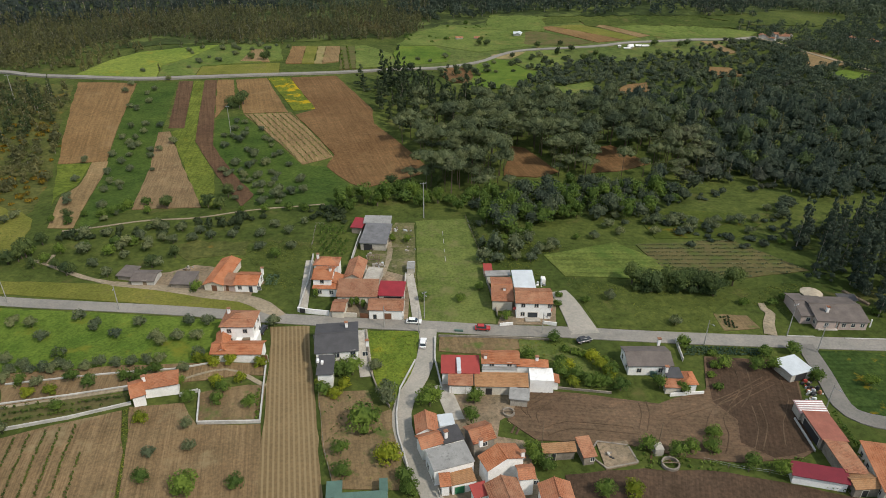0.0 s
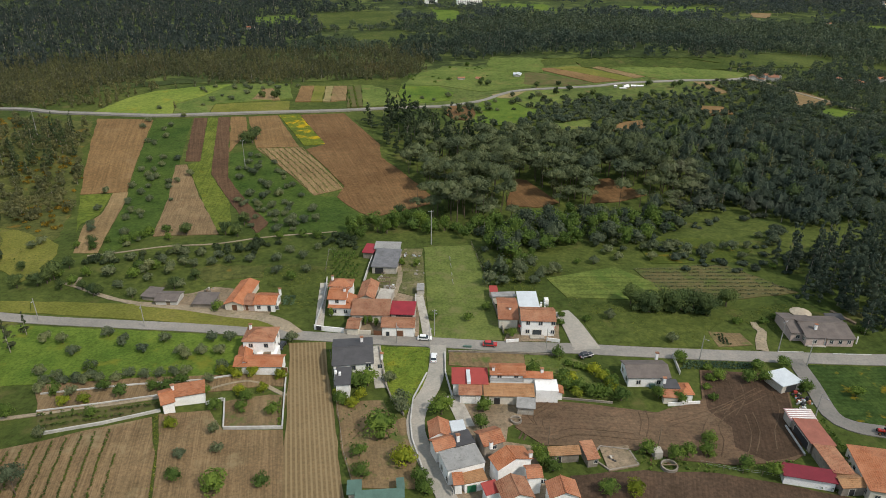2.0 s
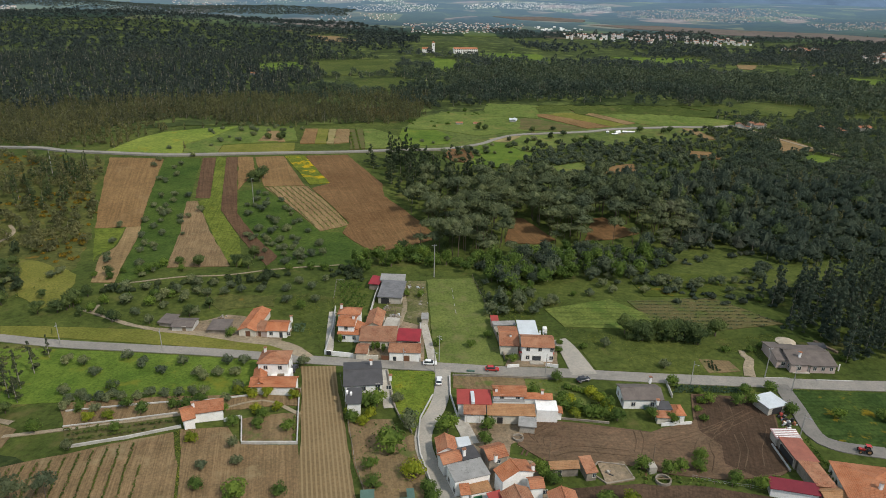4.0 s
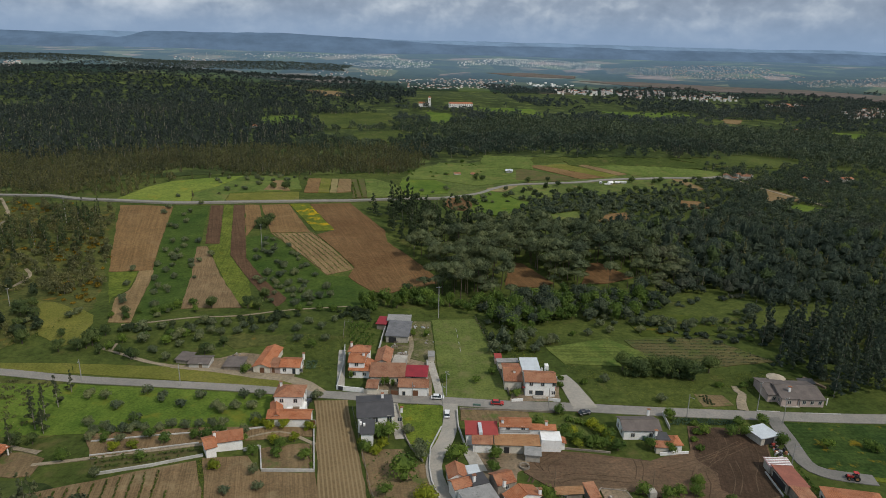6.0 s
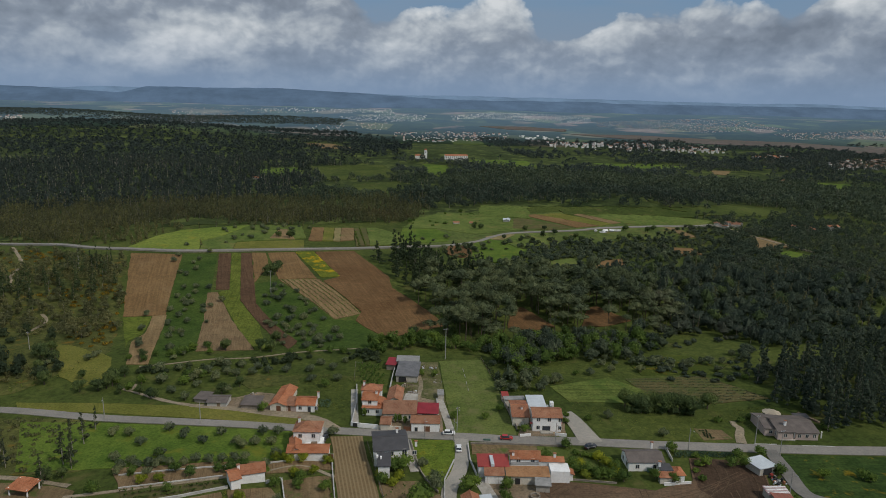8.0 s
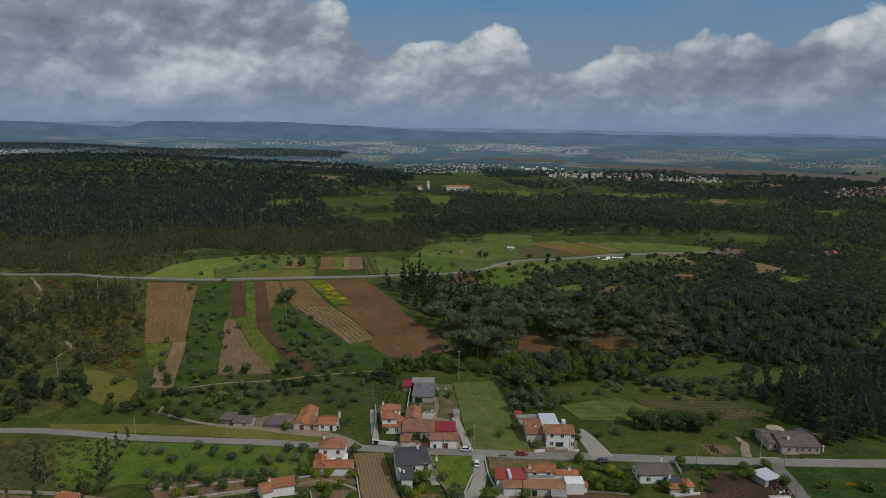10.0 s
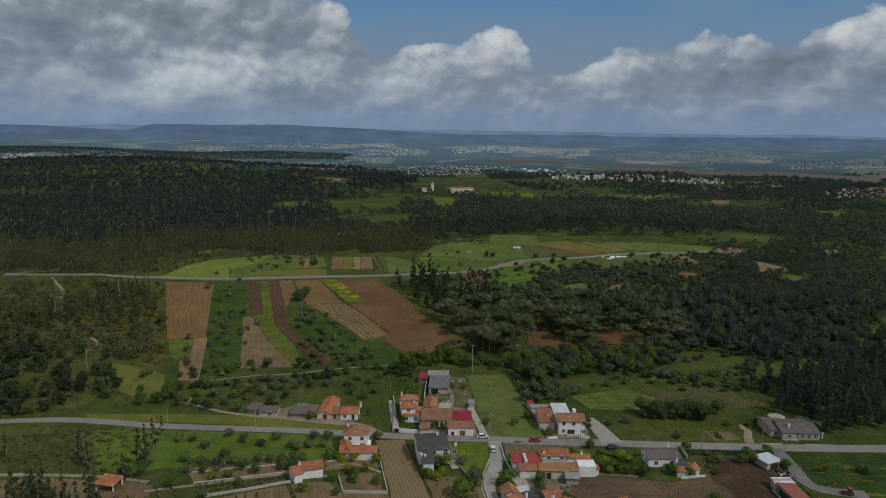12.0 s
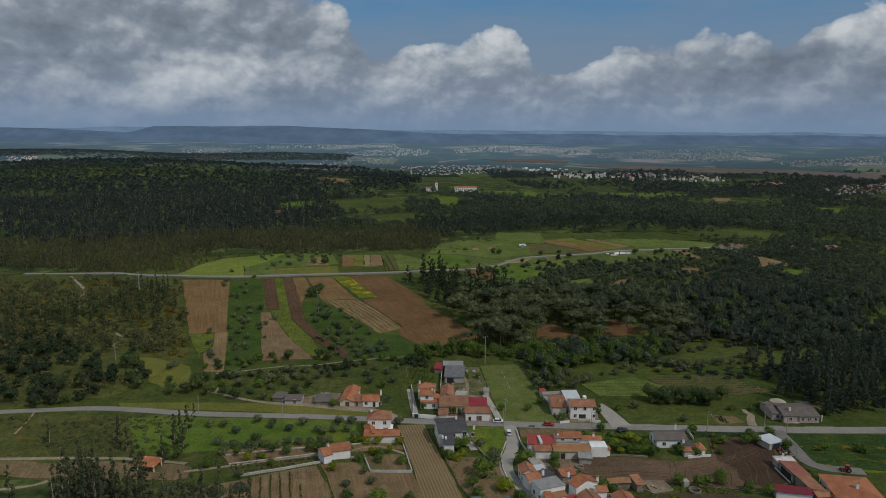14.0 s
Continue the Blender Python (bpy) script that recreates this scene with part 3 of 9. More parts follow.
def plan_sheet(name, outline, mat, lift=0.12, step=7.0, label="", category="field", kind="structure", ragged=0.0, bare=True):
    """A flat parcel of land draped over the ground, with an edge that goes down into it."""
    pts = []
    n = len(outline)
    for i in range(n):
        (ax, ay), (bx, by) = outline[i], outline[(i + 1) % n]
        k = max(1, int(math.hypot(bx - ax, by - ay) / 4.0)) if ragged else 1
        for j in range(k):
            s = j / k
            x, y = ax + (bx - ax) * s, ay + (by - ay) * s
            if ragged and j:
                o = noise.noise((x * 0.16, y * 0.16, 3.3)) * ragged
                lx, ly = bx - ax, by - ay
                q = math.hypot(lx, ly)
                x, y = x - ly / q * o, y + lx / q * o
            pts.append((x, y))
    if bare:
        PLOTS.append(pts)
    b = bmesh.new()
    f = b.faces.new([b.verts.new((x, y, 0)) for x, y in pts])
    bmesh.ops.triangulate(b, faces=[f])
    xs, ys = [p[0] for p in pts], [p[1] for p in pts]
    for axis, lo, hi in ((0, min(xs), max(xs)), (1, min(ys), max(ys))):
        c = lo + step
        while c < hi:
            co, no = [0, 0, 0], [0, 0, 0]
            co[axis], no[axis] = c, 1
            bmesh.ops.bisect_plane(b, geom=b.verts[:] + b.edges[:] + b.faces[:], plane_co=co, plane_no=no, dist=1e-5)
            c += step
    for v in b.verts:
        v.co.z = rise1(v.co.x, v.co.y) + lift
    rim = bmesh.ops.extrude_edge_only(b, edges=[e for e in b.edges if e.is_boundary])["geom"]
    for v in rim:
        if isinstance(v, bmesh.types.BMVert):
            v.co.z -= lift + 0.25
    bmesh.ops.recalc_face_normals(b, faces=b.faces[:])
    me = bpy.data.meshes.new(name)
    b.to_mesh(me)
    b.free()
    me.materials.append(M[mat])
    return tagged(new(name, me), label, category, kind=kind)


def smooth_line(pts, step=3.0):
    """A rounded line through plan points (Catmull-Rom)."""
    P = [np.array(p, float) for p in pts]
    P = [2 * P[0] - P[1]] + P + [2 * P[-1] - P[-2]]
    out = []
    for i in range(1, len(P) - 2):
        a, b, c, d = P[i - 1:i + 3]
        k = max(2, int(np.linalg.norm(c - b) / step))
        for j in range(k):
            s = j / k
            out.append(0.5 * ((2 * b) + (c - a) * s + (2 * a - 5 * b + 4 * c - d) * s * s + (3 * b - a - 3 * c + d) * s ** 3))
    out.append(P[-2])
    return np.array(out)


def ribbon(name, pts, width, mat, lift=0.2, label="", category="road", step=3.0, kind="structure", uneven=0.0):
    """A road or path of that width along the line, with sunk edges."""
    c = smooth_line(pts, step)
    t = np.gradient(c, axis=0)
    t /= np.linalg.norm(t, axis=1)[:, None]
    nrm = np.stack([-t[:, 1], t[:, 0]], 1)
    w = np.interp(np.linspace(0, 1, len(c)), np.linspace(0, 1, len(width)), width) if isinstance(width, tuple) else np.full(len(c), float(width))
    if uneven:
        w = w * (1 + uneven * rng.normal(size=len(c)))
    PLOTS.append([tuple(v) for v in c + nrm * (w[:, None] / 2 + 1)] + [tuple(v) for v in (c - nrm * (w[:, None] / 2 + 1))[::-1]])
    verts, faces = [], []
    for p, q, h in zip(c, nrm, w):
        for s, dz in ((-0.5, -lift - 0.3), (-0.5, 0), (0, 0.05), (0.5, 0), (0.5, -lift - 0.3)):
            x, y = p + q * h * s
            verts.append((x, y, rise1(x, y) + lift + dz))
    for i in range(len(c) - 1):
        for j in range(4):
            a = i * 5 + j
            faces.append((a + 1, a, a + 5, a + 6))
    return tagged(new(name, mesh_of(name, verts, faces, mat)), label, category, kind=kind)


def garden_wall(pts, height, thick, mat, label, name="garden_wall", category="wall", cap=True):
    """A wall along a broken line, in straight lengths that follow the ground, with a coping."""
    base = empty(name, pose(pts[0][0], pts[0][1], rise1(*pts[0])), label, category)
    ox, oy, oz = base.matrix_world.translation
    for (ax, ay), (bx, by) in zip(pts, pts[1:]):
        L = math.hypot(bx - ax, by - ay)
        k = max(1, int(L / 9))
        ux, uy = (bx - ax) / L, (by - ay) / L
        for which, (lo, hi, th) in (("wall_length", (-0.4, height, thick)),) + ((("coping", (height - 0.002, height + 0.09, thick + 0.10)),) if cap else ()):
            v, f = [], []
            for i in range(k + 1):
                x, y = ax + (bx - ax) * i / k, ay + (by - ay) * i / k
                g = rise1(x, y)
                for s, z in ((-1, lo), (1, lo), (1, hi), (-1, hi)):
                    v.append((x - uy * s * th / 2 - ox, y + ux * s * th / 2 - oy, g + z - oz))
            for i in range(k):
                for j in range(4):
                    a, b2 = i * 4 + j, i * 4 + (j + 1) % 4
                    f.append((a, b2, b2 + 4, a + 4))
            f += [(3, 2, 1, 0), tuple(k * 4 + j for j in range(4))]
            part(which, mesh_of(which, v, f, mat), mat, base)
    return base


def fence(pts, height, label, gap=2.6, mat="wood"):
    """Posts with two wires between them."""
    base = empty("fence", pose(pts[0][0], pts[0][1], rise1(*pts[0])), label, "fence")
    ox, oy, oz = base.matrix_world.translation
    post = None
    line = []
    for (ax, ay), (bx, by) in zip(pts, pts[1:]):
        k = max(1, int(math.hypot(bx - ax, by - ay) / gap))
        line += [(ax + (bx - ax) * i / k, ay + (by - ay) * i / k) for i in range(k)]
    line.append(pts[-1])
    for x, y in line:
        if post is None:
            post = part("post", tube_bm((0, 0, -0.3), (0, 0, height), 0.07, 0.06, 5), mat, base)
            ob = post
        else:
            ob = new("post", post.data)
            ob.parent = base
        ob.location = (x - ox, y - oy, rise1(x, y) - oz)
    for f in (0.55, 0.95):
        b = bmesh.new()
        for (ax, ay), (bx, by) in zip(line, line[1:]):
            tube_bm((ax - ox, ay - oy, rise1(ax, ay) - oz + height * f), (bx - ox, by - oy, rise1(bx, by) - oz + height * f), 0.02, 0.02, 3, b)
        part("wire", b, "metal", base)
    return base


def roof_faces(kind, w, d, z, h, o):
    """Top faces of a roof over a w x d plan with overhang o, eaves at z and a ridge h higher."""
    x0, y0, x1, y1 = -o, -o, w + o, d + o
    e = z - o * 0.25
    if kind == "gx":
        m = d / 2
        return [[(x0, y0, e), (x1, y0, e), (x1, m, z + h), (x0, m, z + h)], [(x1, y1, e), (x0, y1, e), (x0, m, z + h), (x1, m, z + h)]]
    if kind == "gy":
        m = w / 2
        return [[(x0, y1, e), (x0, y0, e), (m, y0, z + h), (m, y1, z + h)], [(x1, y0, e), (x1, y1, e), (m, y1, z + h), (m, y0, z + h)]]
    if kind == "hip":
        if w >= d:
            a, b = (x0 + (d / 2 + o), d / 2, z + h), (x1 - (d / 2 + o), d / 2, z + h)
            if w - d < 0.2:
                a = b = (w / 2, d / 2, z + h)
        else:
            a, b = (w / 2, y0 + (w / 2 + o), z + h), (w / 2, y1 - (w / 2 + o), z + h)
        c = [(x0, y0, e), (x1, y0, e), (x1, y1, e), (x0, y1, e)]
        if a == b:
            return [[c[i], c[(i + 1) % 4], a] for i in range(4)]
        if w >= d:
            return [[c[0], c[1], b, a], [c[1], c[2], b], [c[2], c[3], a, b], [c[3], c[0], a]]
        return [[c[0], c[1], a], [c[1], c[2], b, a], [c[2], c[3], b], [c[3], c[0], a, b]]
    if kind == "shed":      # low at the front
        return [[(x0, y0, e), (x1, y0, e), (x1, y1, z + h), (x0, y1, z + h)]]
    if kind == "back":      # low at the back
        return [[(x0, y0, z + h), (x1, y0, z + h), (x1, y1, e), (x0, y1, e)]]
    if kind == "side":      # low on the right
        return [[(x0, y0, z + h), (x1, y0, e), (x1, y1, e), (x0, y1, z + h)]]
    return [[(x0, y0, z + h), (x1, y0, z + h), (x1, y1, z + h), (x0, y1, z + h)]]


def roof_on(parent, kind, w, d, z, h, mat, o=0.4, thick=0.16, label=""):
    faces = roof_faces(kind, w, d, z, h, o)
    for poly in faces:
        # each slope is a slab with its own frame, so that the courses run along it
        P = [Vector(p) for p in poly]
        ux = (P[1] - P[0]).normalized()
        nz = ux.cross(P[2] - P[1]).normalized()
        uy = nz.cross(ux)
        R = Matrix((ux, uy, nz)).transposed().to_4x4()
        R.translation = P[0]
        inv = R.inverted()
        b = bmesh.new()
        top = [b.verts.new(inv @ p) for p in P]
        low = [b.verts.new((v.co.x, v.co.y, v.co.z - thick)) for v in top]
        b.faces.new(top)
        b.faces.new(low[::-1])
        for i in range(len(P)):
            j = (i + 1) % len(P)
            b.faces.new((top[j], top[i], low[i], low[j]))
        ob = part("roof", b, mat, parent, label)
        ob.matrix_local = R
    if kind in ("gx", "gy", "hip"):
        a, c = (faces[0][3], faces[0][2]) if kind == "gx" else ((faces[0][3], faces[0][2]) if kind == "gy" else (None, None))
        if kind == "hip":
            big = max(faces, key=len)
            a, c = (big[3], big[2]) if len(big) == 4 else (None, None)
        if a:
            part("ridge_cap", tube_bm(Vector(a) + Vector((0, 0, -0.02)), Vector(c) + Vector((0, 0, -0.02)), 0.16, 0.16, 6), mat, parent)


def window_on(parent, face, w, d, u, z, ww, hh, name="window", pane="glass", surround="trim"):
    """A window or door on a wall: surround proud of the wall, pane inside it, sill."""
    win = empty(name, Matrix.Identity(4), "", "")
    for key in ("label", "category"):
        if key in win:
            del win[key]
    win.parent = parent
    win.matrix_local = {"f": pose(u, 0, z), "b": pose(w - u, d, z, 0, 0, 180), "r": pose(w, u, z, 0, 0, 90), "l": pose(0, d - u, z, 0, 0, -90)}[face]
    b = bmesh.new()
    t = 0.12
    for x0, z0, x1, z1 in ((-ww / 2 - t, 0, -ww / 2, hh), (ww / 2, 0, ww / 2 + t, hh), (-ww / 2 - t, hh, ww / 2 + t, hh + t)):
        box_bm(x0, -0.05, z0, x1, 0.02, z1, b)
    part("frame", b, surround, win)
    part("pane", box_bm(-ww / 2, -0.012, 0.0, ww / 2, 0.015, hh), pane, win)
    if name == "window":
        part("sill", box_bm(-ww / 2 - 0.15, -0.12, -0.08, ww / 2 + 0.15, 0.02, 0.0), surround, win)
        part("glazing_bar", box_bm(-0.03, -0.025, 0.0, 0.03, 0.0, hh), "white", win)
    return win


def block(parent, w, d, z, kind, h, wall, roof, at=(0, 0, 0), turn=0.0, o=0.4, name="wing", base=-0.7):
    """One block of a house: walls with gables, roof."""
    wing = new(name)
    wing.parent = parent
    wing.matrix_local = pose(at[0], at[1], at[2], 0, 0, turn)
    b = bmesh.new()
    zt = z - 0.1
    c = [(0, 0), (w, 0), (w, d), (0, d)]
    tops = {"gx": None, "gy": None, "hip": None}
    bot = [b.verts.new((x, y, base)) for x, y in c]
    hs = [zt] * 4
    lo, hi = z - o * 0.25, z + h
    run = (w if kind == "side" else d) + 2 * o
    low, high = lo + (hi - lo) * o / run - 0.1, lo + (hi - lo) * (run - o) / run - 0.1
    if kind == "shed":
        hs = [low, low, high, high]
    elif kind == "back":
        hs = [high, high, low, low]
    elif kind == "side":
        hs = [high, low, low, high]
    elif kind == "flat":
        hs = [zt + h + 0.05] * 4
    top = [b.verts.new((x, y, q)) for (x, y), q in zip(c, hs)]
    if kind == "gx":
        m1, m2 = b.verts.new((w, d / 2, zt + h)), b.verts.new((0, d / 2, zt + h))
        b.faces.new((bot[0], bot[1], top[1], top[0]))
        b.faces.new((bot[1], bot[2], top[2], m1, top[1]))
        b.faces.new((bot[2], bot[3], top[3], top[2]))
        b.faces.new((bot[3], bot[0], top[0], m2, top[3]))
        b.faces.new((top[0], top[1], m1, m2))
        b.faces.new((top[2], top[3], m2, m1))
    elif kind == "gy":
        m1, m2 = b.verts.new((w / 2, 0, zt + h)), b.verts.new((w / 2, d, zt + h))
        b.faces.new((bot[0], bot[1], top[1], m1, top[0]))
        b.faces.new((bot[1], bot[2], top[2], top[1]))
        b.faces.new((bot[2], bot[3], top[3], m2, top[2]))
        b.faces.new((bot[3], bot[0], top[0], top[3]))
        b.faces.new((top[0], m1, m2, top[3]))
        b.faces.new((top[1], top[2], m2, m1))
    else:
        for i in range(4):
            j = (i + 1) % 4
            b.faces.new((bot[i], bot[j], top[j], top[i]))
        b.faces.new(top)
    b.faces.new(bot[::-1])
    part("wall", b, wall, wing)
    roof_on(wing, kind, w, d, z, h, roof, o)
    return wing


def chimney(parent, x, y, z0, z1, mat="white"):
    stack = part("chimney", box_bm(x - 0.35, y - 0.3, z0, x + 0.35, y + 0.3, z1, bevel=0.03), mat, parent)
    part("chimney_cap", box_bm(x - 0.5, y - 0.45, z1 + 0.18, x + 0.5, y + 0.45, z1 + 0.3), "tile_old" if mat == "white" else mat, stack)
    for dx in (-0.3, 0.3):
        part("cap_leg", box_bm(x + dx - 0.07, y - 0.25, z1 - 0.01, x + dx + 0.07, y + 0.25, z1 + 0.18), mat, stack)


def house(label, x, y, turn, wings, name="house", category="house"):
    """wings: dicts of w, d, z (eaves), roof kind, h, materials, place in the house, windows and doors."""
    base = empty(name, pose(x, y, rise1(x, y), 0, 0, turn), label, category)
    for q in wings:
        w, d, z = q["w"], q["d"], q["z"]
        PLOTS.append([tuple((base.matrix_world @ Vector((px, py, 0)))[:2]) for px, py in ((-3, -3), (w + 3, -3), (w + 3, d + 3), (-3, d + 3))])
        kind, h = q.get("roof", "gx"), q.get("h", 1.6)
        wing = block(base, w, d, z, kind, h, q.get("wall", "white"), q.get("tiles", "tile"), q.get("at", (0, 0, 0)), q.get("turn", 0), q.get("o", 0.4))
        for face, u, zz, ww, hh in q.get("win", ()):
            window_on(wing, face, w, d, u, zz, ww, hh)
        for face, u, ww, hh, mat in q.get("doors", ()):
            window_on(wing, face, w, d, u, 0.0, ww, hh, "door", mat)
        for cx, cy, up in q.get("chimneys", ()):
            chimney(wing, cx, cy, z, z + up)
    return base


def storeys(w, z, face="f", gap=3.0, ww=1.0, hh=1.15, skip=()):
    """Evenly spaced windows for each storey of a wall."""
    n = max(1, int(w / gap))
    out = []
    for s in range(max(1, round(z / 2.9))):
        for i in range(n):
            if (s, i) not in skip:
                out.append((face, w * (i + 0.5) / n, 0.95 + s * 2.9, ww, hh))
    return out


# ---- plants ----


def leaves(r, lobes, n, size, flat=0.45, corners=4):
    """n leaf clumps over the lobes (x, y, z, rx, ry, rz): an (n, corners, 3) array."""
    L = np.array(lobes, float)
    area = (L[:, 3] * L[:, 4]) ** 0.9
    pick = r.choice(len(L), n, p=area / area.sum())
    d = r.normal(size=(n, 3))
    d[:, 2] = np.where(d[:, 2] < -0.35, -d[:, 2] * 0.5, d[:, 2])
    d /= np.linalg.norm(d, axis=1)[:, None]
    rad = 0.72 + 0.38 * r.random(n)
    p = L[pick, :3] + d * L[pick, 3:6] * rad[:, None]
    nn = d + flat * r.normal(size=(n, 3))
    nn /= np.linalg.norm(nn, axis=1)[:, None]
    a = np.cross(nn, r.normal(size=(n, 3)))
    a /= np.linalg.norm(a, axis=1)[:, None]
    b = np.cross(nn, a)
    s = size * (0.6 + 0.8 * r.random(n))[:, None]
    if corners == 3:
        return np.stack([p + a * s, p - a * s * 0.6 + b * s * 0.8, p - a * s * 0.5 - b * s * 0.85], 1)
    return np.stack([p + a * s * 0.75, p + b * s * 0.6 + nn * s * 0.12, p - a * s * 0.7, p - b * s * 0.55 - nn * s * 0.1], 1)


def core_of(lobes, k=0.78, nu=6, nv=4):
    """Solid inner mass of a crown: a rough low ball for each lobe, as quads."""
    out = []
    for x, y, z, rx, ry, rz in lobes:
        for i in range(nu):
            for j in range(nv):
                q = []
                for ii, jj in ((i, j), (i + 1, j), (i + 1, j + 1), (i, j + 1)):
                    u, v = 6.2832 * ii / nu, -1.5708 + 3.1416 * jj / nv
                    q.append((x + k * rx * math.cos(v) * math.cos(u), y + k * ry * math.cos(v) * math.sin(u), z + k * rz * math.sin(v)))
                out.append(q)
    return np.array(out)


def lobes_of(r, kind, hgt, wid):
    """Lobes of a crown of height hgt and width wid."""
    if kind == "round":
        k = 7
        out = [(0, 0, hgt * 0.52, wid * 0.36, wid * 0.36, hgt * 0.40)]
        for i in range(k):
            a = 6.2832 * i / k + r.normal() * 0.3
            q = wid * (0.2 + 0.1 * r.random())
            out.append((math.cos(a) * q, math.sin(a) * q, hgt * (0.22 + 0.48 * r.random()), wid * (0.16 + 0.1 * r.random()), wid * (0.16 + 0.1 * r.random()), hgt * (0.17 + 0.08 * r.random())))
        return out
    if kind == "pine":      # a domed umbrella on a bare stem
        out = [(0, 0, hgt * 0.8, wid * 0.3, wid * 0.3, hgt * 0.16)]
        for i in range(7):
            a = 6.2832 * i / 7 + 0.3 * r.normal()
            q = wid * (0.24 + 0.08 * r.random())
            out.append((math.cos(a) * q, math.sin(a) * q, hgt * (0.70 + 0.08 * r.random()), wid * (0.17 + 0.06 * r.random()), wid * (0.17 + 0.06 * r.random()), hgt * 0.12))
        return out
    if kind == "tall":      # eucalyptus: narrow and open, many ragged tiers
        out = []
        for i in range(13):
            a = r.random() * 6.28
            up = i / 12
            q = wid * 0.30 * r.random() * (1.1 - 0.7 * up)
            s = (0.09 + 0.08 * r.random()) * (1.25 - 0.75 * up)
            out.append((math.cos(a) * q, math.sin(a) * q, hgt * (0.14 + 0.80 * up), wid * s * 1.2, wid * s, hgt * (0.04 + 0.03 * r.random())))
        return out
    if kind == "bush":
        out = [(0, 0, hgt * 0.42, wid * 0.38, wid * 0.38, hgt * 0.42)]
        for i in range(4):
            a = 6.2832 * i / 4 + r.random()
            out.append((math.cos(a) * wid * 0.26, math.sin(a) * wid * 0.26, hgt * 0.36, wid * 0.22, wid * 0.2, hgt * 0.34))
        return out
    return [(0, 0, hgt * 0.52, wid * 0.5, wid * 0.5, hgt * 0.5)]


PROTO = {}


def plant_proto(kind, hgt, wid, leaf, bark, n, size, variants=3, trunk=True, thick=0.035):
    """Meshes of a kind of tree: trunk with limbs, and a crown of leaf clumps."""
    out = []
    for v in range(variants):
        r = np.random.default_rng(hash_of(leaf) + v * 13 + int(hgt * 10))
        lobes = lobes_of(r, kind, hgt, wid)
        crown = tri_mesh("crown", np.concatenate([core_of(lobes[::2], 0.55 if kind == "tall" else 0.85, 4, 2), leaves(r, lobes, n, size)]), leaf, 4)
        b = bmesh.new()
        top = hgt * (0.8 if kind in ("pine", "tall") else 0.45)
        bend = (r.normal() * hgt * 0.02, r.normal() * hgt * 0.02)
        tube_bm((0, 0, -0.4), (bend[0], bend[1], top), hgt * thick, hgt * thick * 0.55, 6, b)
        for x, y, z, *_ in lobes[1:6]:
            z0 = top * (0.9 if kind in ("pine", "tall") else 0.7)
            tube_bm((bend[0], bend[1], min(z0, z - 0.2)), (x * 0.9, y * 0.9, z), hgt * thick * 0.45, hgt * thick * 0.15, 4, b)
        me = bpy.data.meshes.new("trunk")
        b.to_mesh(me)
        b.free()
        me.materials.append(M[bark])
        out.append((me, crown))
    return out


def hash_of(s):
    return sum((i + 1) * ord(c) for i, c in enumerate(s))


KINDS = {
    "olive": dict(kind="round", hgt=3.6, wid=4.4, leaf="leaf_olive", bark="bark", n=600, size=0.21),
    "fruit": dict(kind="round", hgt=4.2, wid=4.6, leaf="leaf_green", bark="bark", n=640, size=0.21),
    "lemon": dict(kind="round", hgt=3.4, wid=4.0, leaf="leaf_lime", bark="bark", n=640, size=0.195),
    "oak": dict(kind="round", hgt=8.5, wid=8.0, leaf="leaf_oak", bark="bark", n=950, size=0.33),
    "poplar": dict(kind="round", hgt=9.0, wid=6.5, leaf="leaf_green", bark="bark", n=950, size=0.31),
    "shrub": dict(kind="bush", hgt=1.7, wid=2.4, leaf="leaf_green", bark="bark", n=220, size=0.2),
    "dark_shrub": dict(kind="bush", hgt=2.2, wid=2.8, leaf="leaf_oak", bark="bark", n=220, size=0.22),
    "pine": dict(kind="pine", hgt=15.0, wid=12.0, leaf="leaf_pine", bark="bark", n=900, size=0.46, thick=0.016),
    "eucalyptus": dict(kind="tall", hgt=19.0, wid=7.0, leaf="leaf_euc", bark="bark_pale", n=1100, size=0.34, thick=0.011),
    "cypress": dict(kind="bush", hgt=4.0, wid=1.9, leaf="leaf_green", bark="bark", n=160, size=0.24),
}
WORDS = {
    "olive": ("grey-green olive tree standing in grass", "olive tree", "olive trees of the village"),
    "fruit": ("leafy green fruit tree in a garden", "fruit tree", "garden fruit trees"),
    "lemon": ("yellow-green citrus tree with a dense round crown", "citrus tree", "garden citrus trees"),
    "oak": ("dark green broad oak with a dense crown", "tree", "oaks by the fields"),
    "poplar": ("tall fresh-green broadleaf tree beside the creek", "tree", "creekside trees"),
    "shrub": ("low green shrub growing in the grass", "shrub", "green shrubs"),
    "dark_shrub": ("dark evergreen shrub growing in rough grass", "shrub", "dark shrubs"),
    "pine": ("stone pine with a flat umbrella crown", "pine tree", "stone pines"),
    "eucalyptus": ("tall eucalyptus with a pale stem and thin crown", "eucalyptus", "eucalyptus trees"),
    "cypress": ("slim clipped conifer in a front garden", "conifer", "garden conifers"),
}


def tree(kind, x, y, s=1.0):
    if kind not in PROTO:
        PROTO[kind] = plant_proto(**KINDS[kind])
    v = PROTO[kind][int(rng.integers(len(PROTO[kind])))]
    label, cat, group = WORDS[kind]
    name = {"shrub": "shrub", "dark_shrub": "shrub", "olive": "olive_tree", "pine": "pine_tree", "eucalyptus": "eucalyptus_tree", "fruit": "fruit_tree", "lemon": "citrus_tree",
            "cypress": "conifer"}.get(kind, "tree")
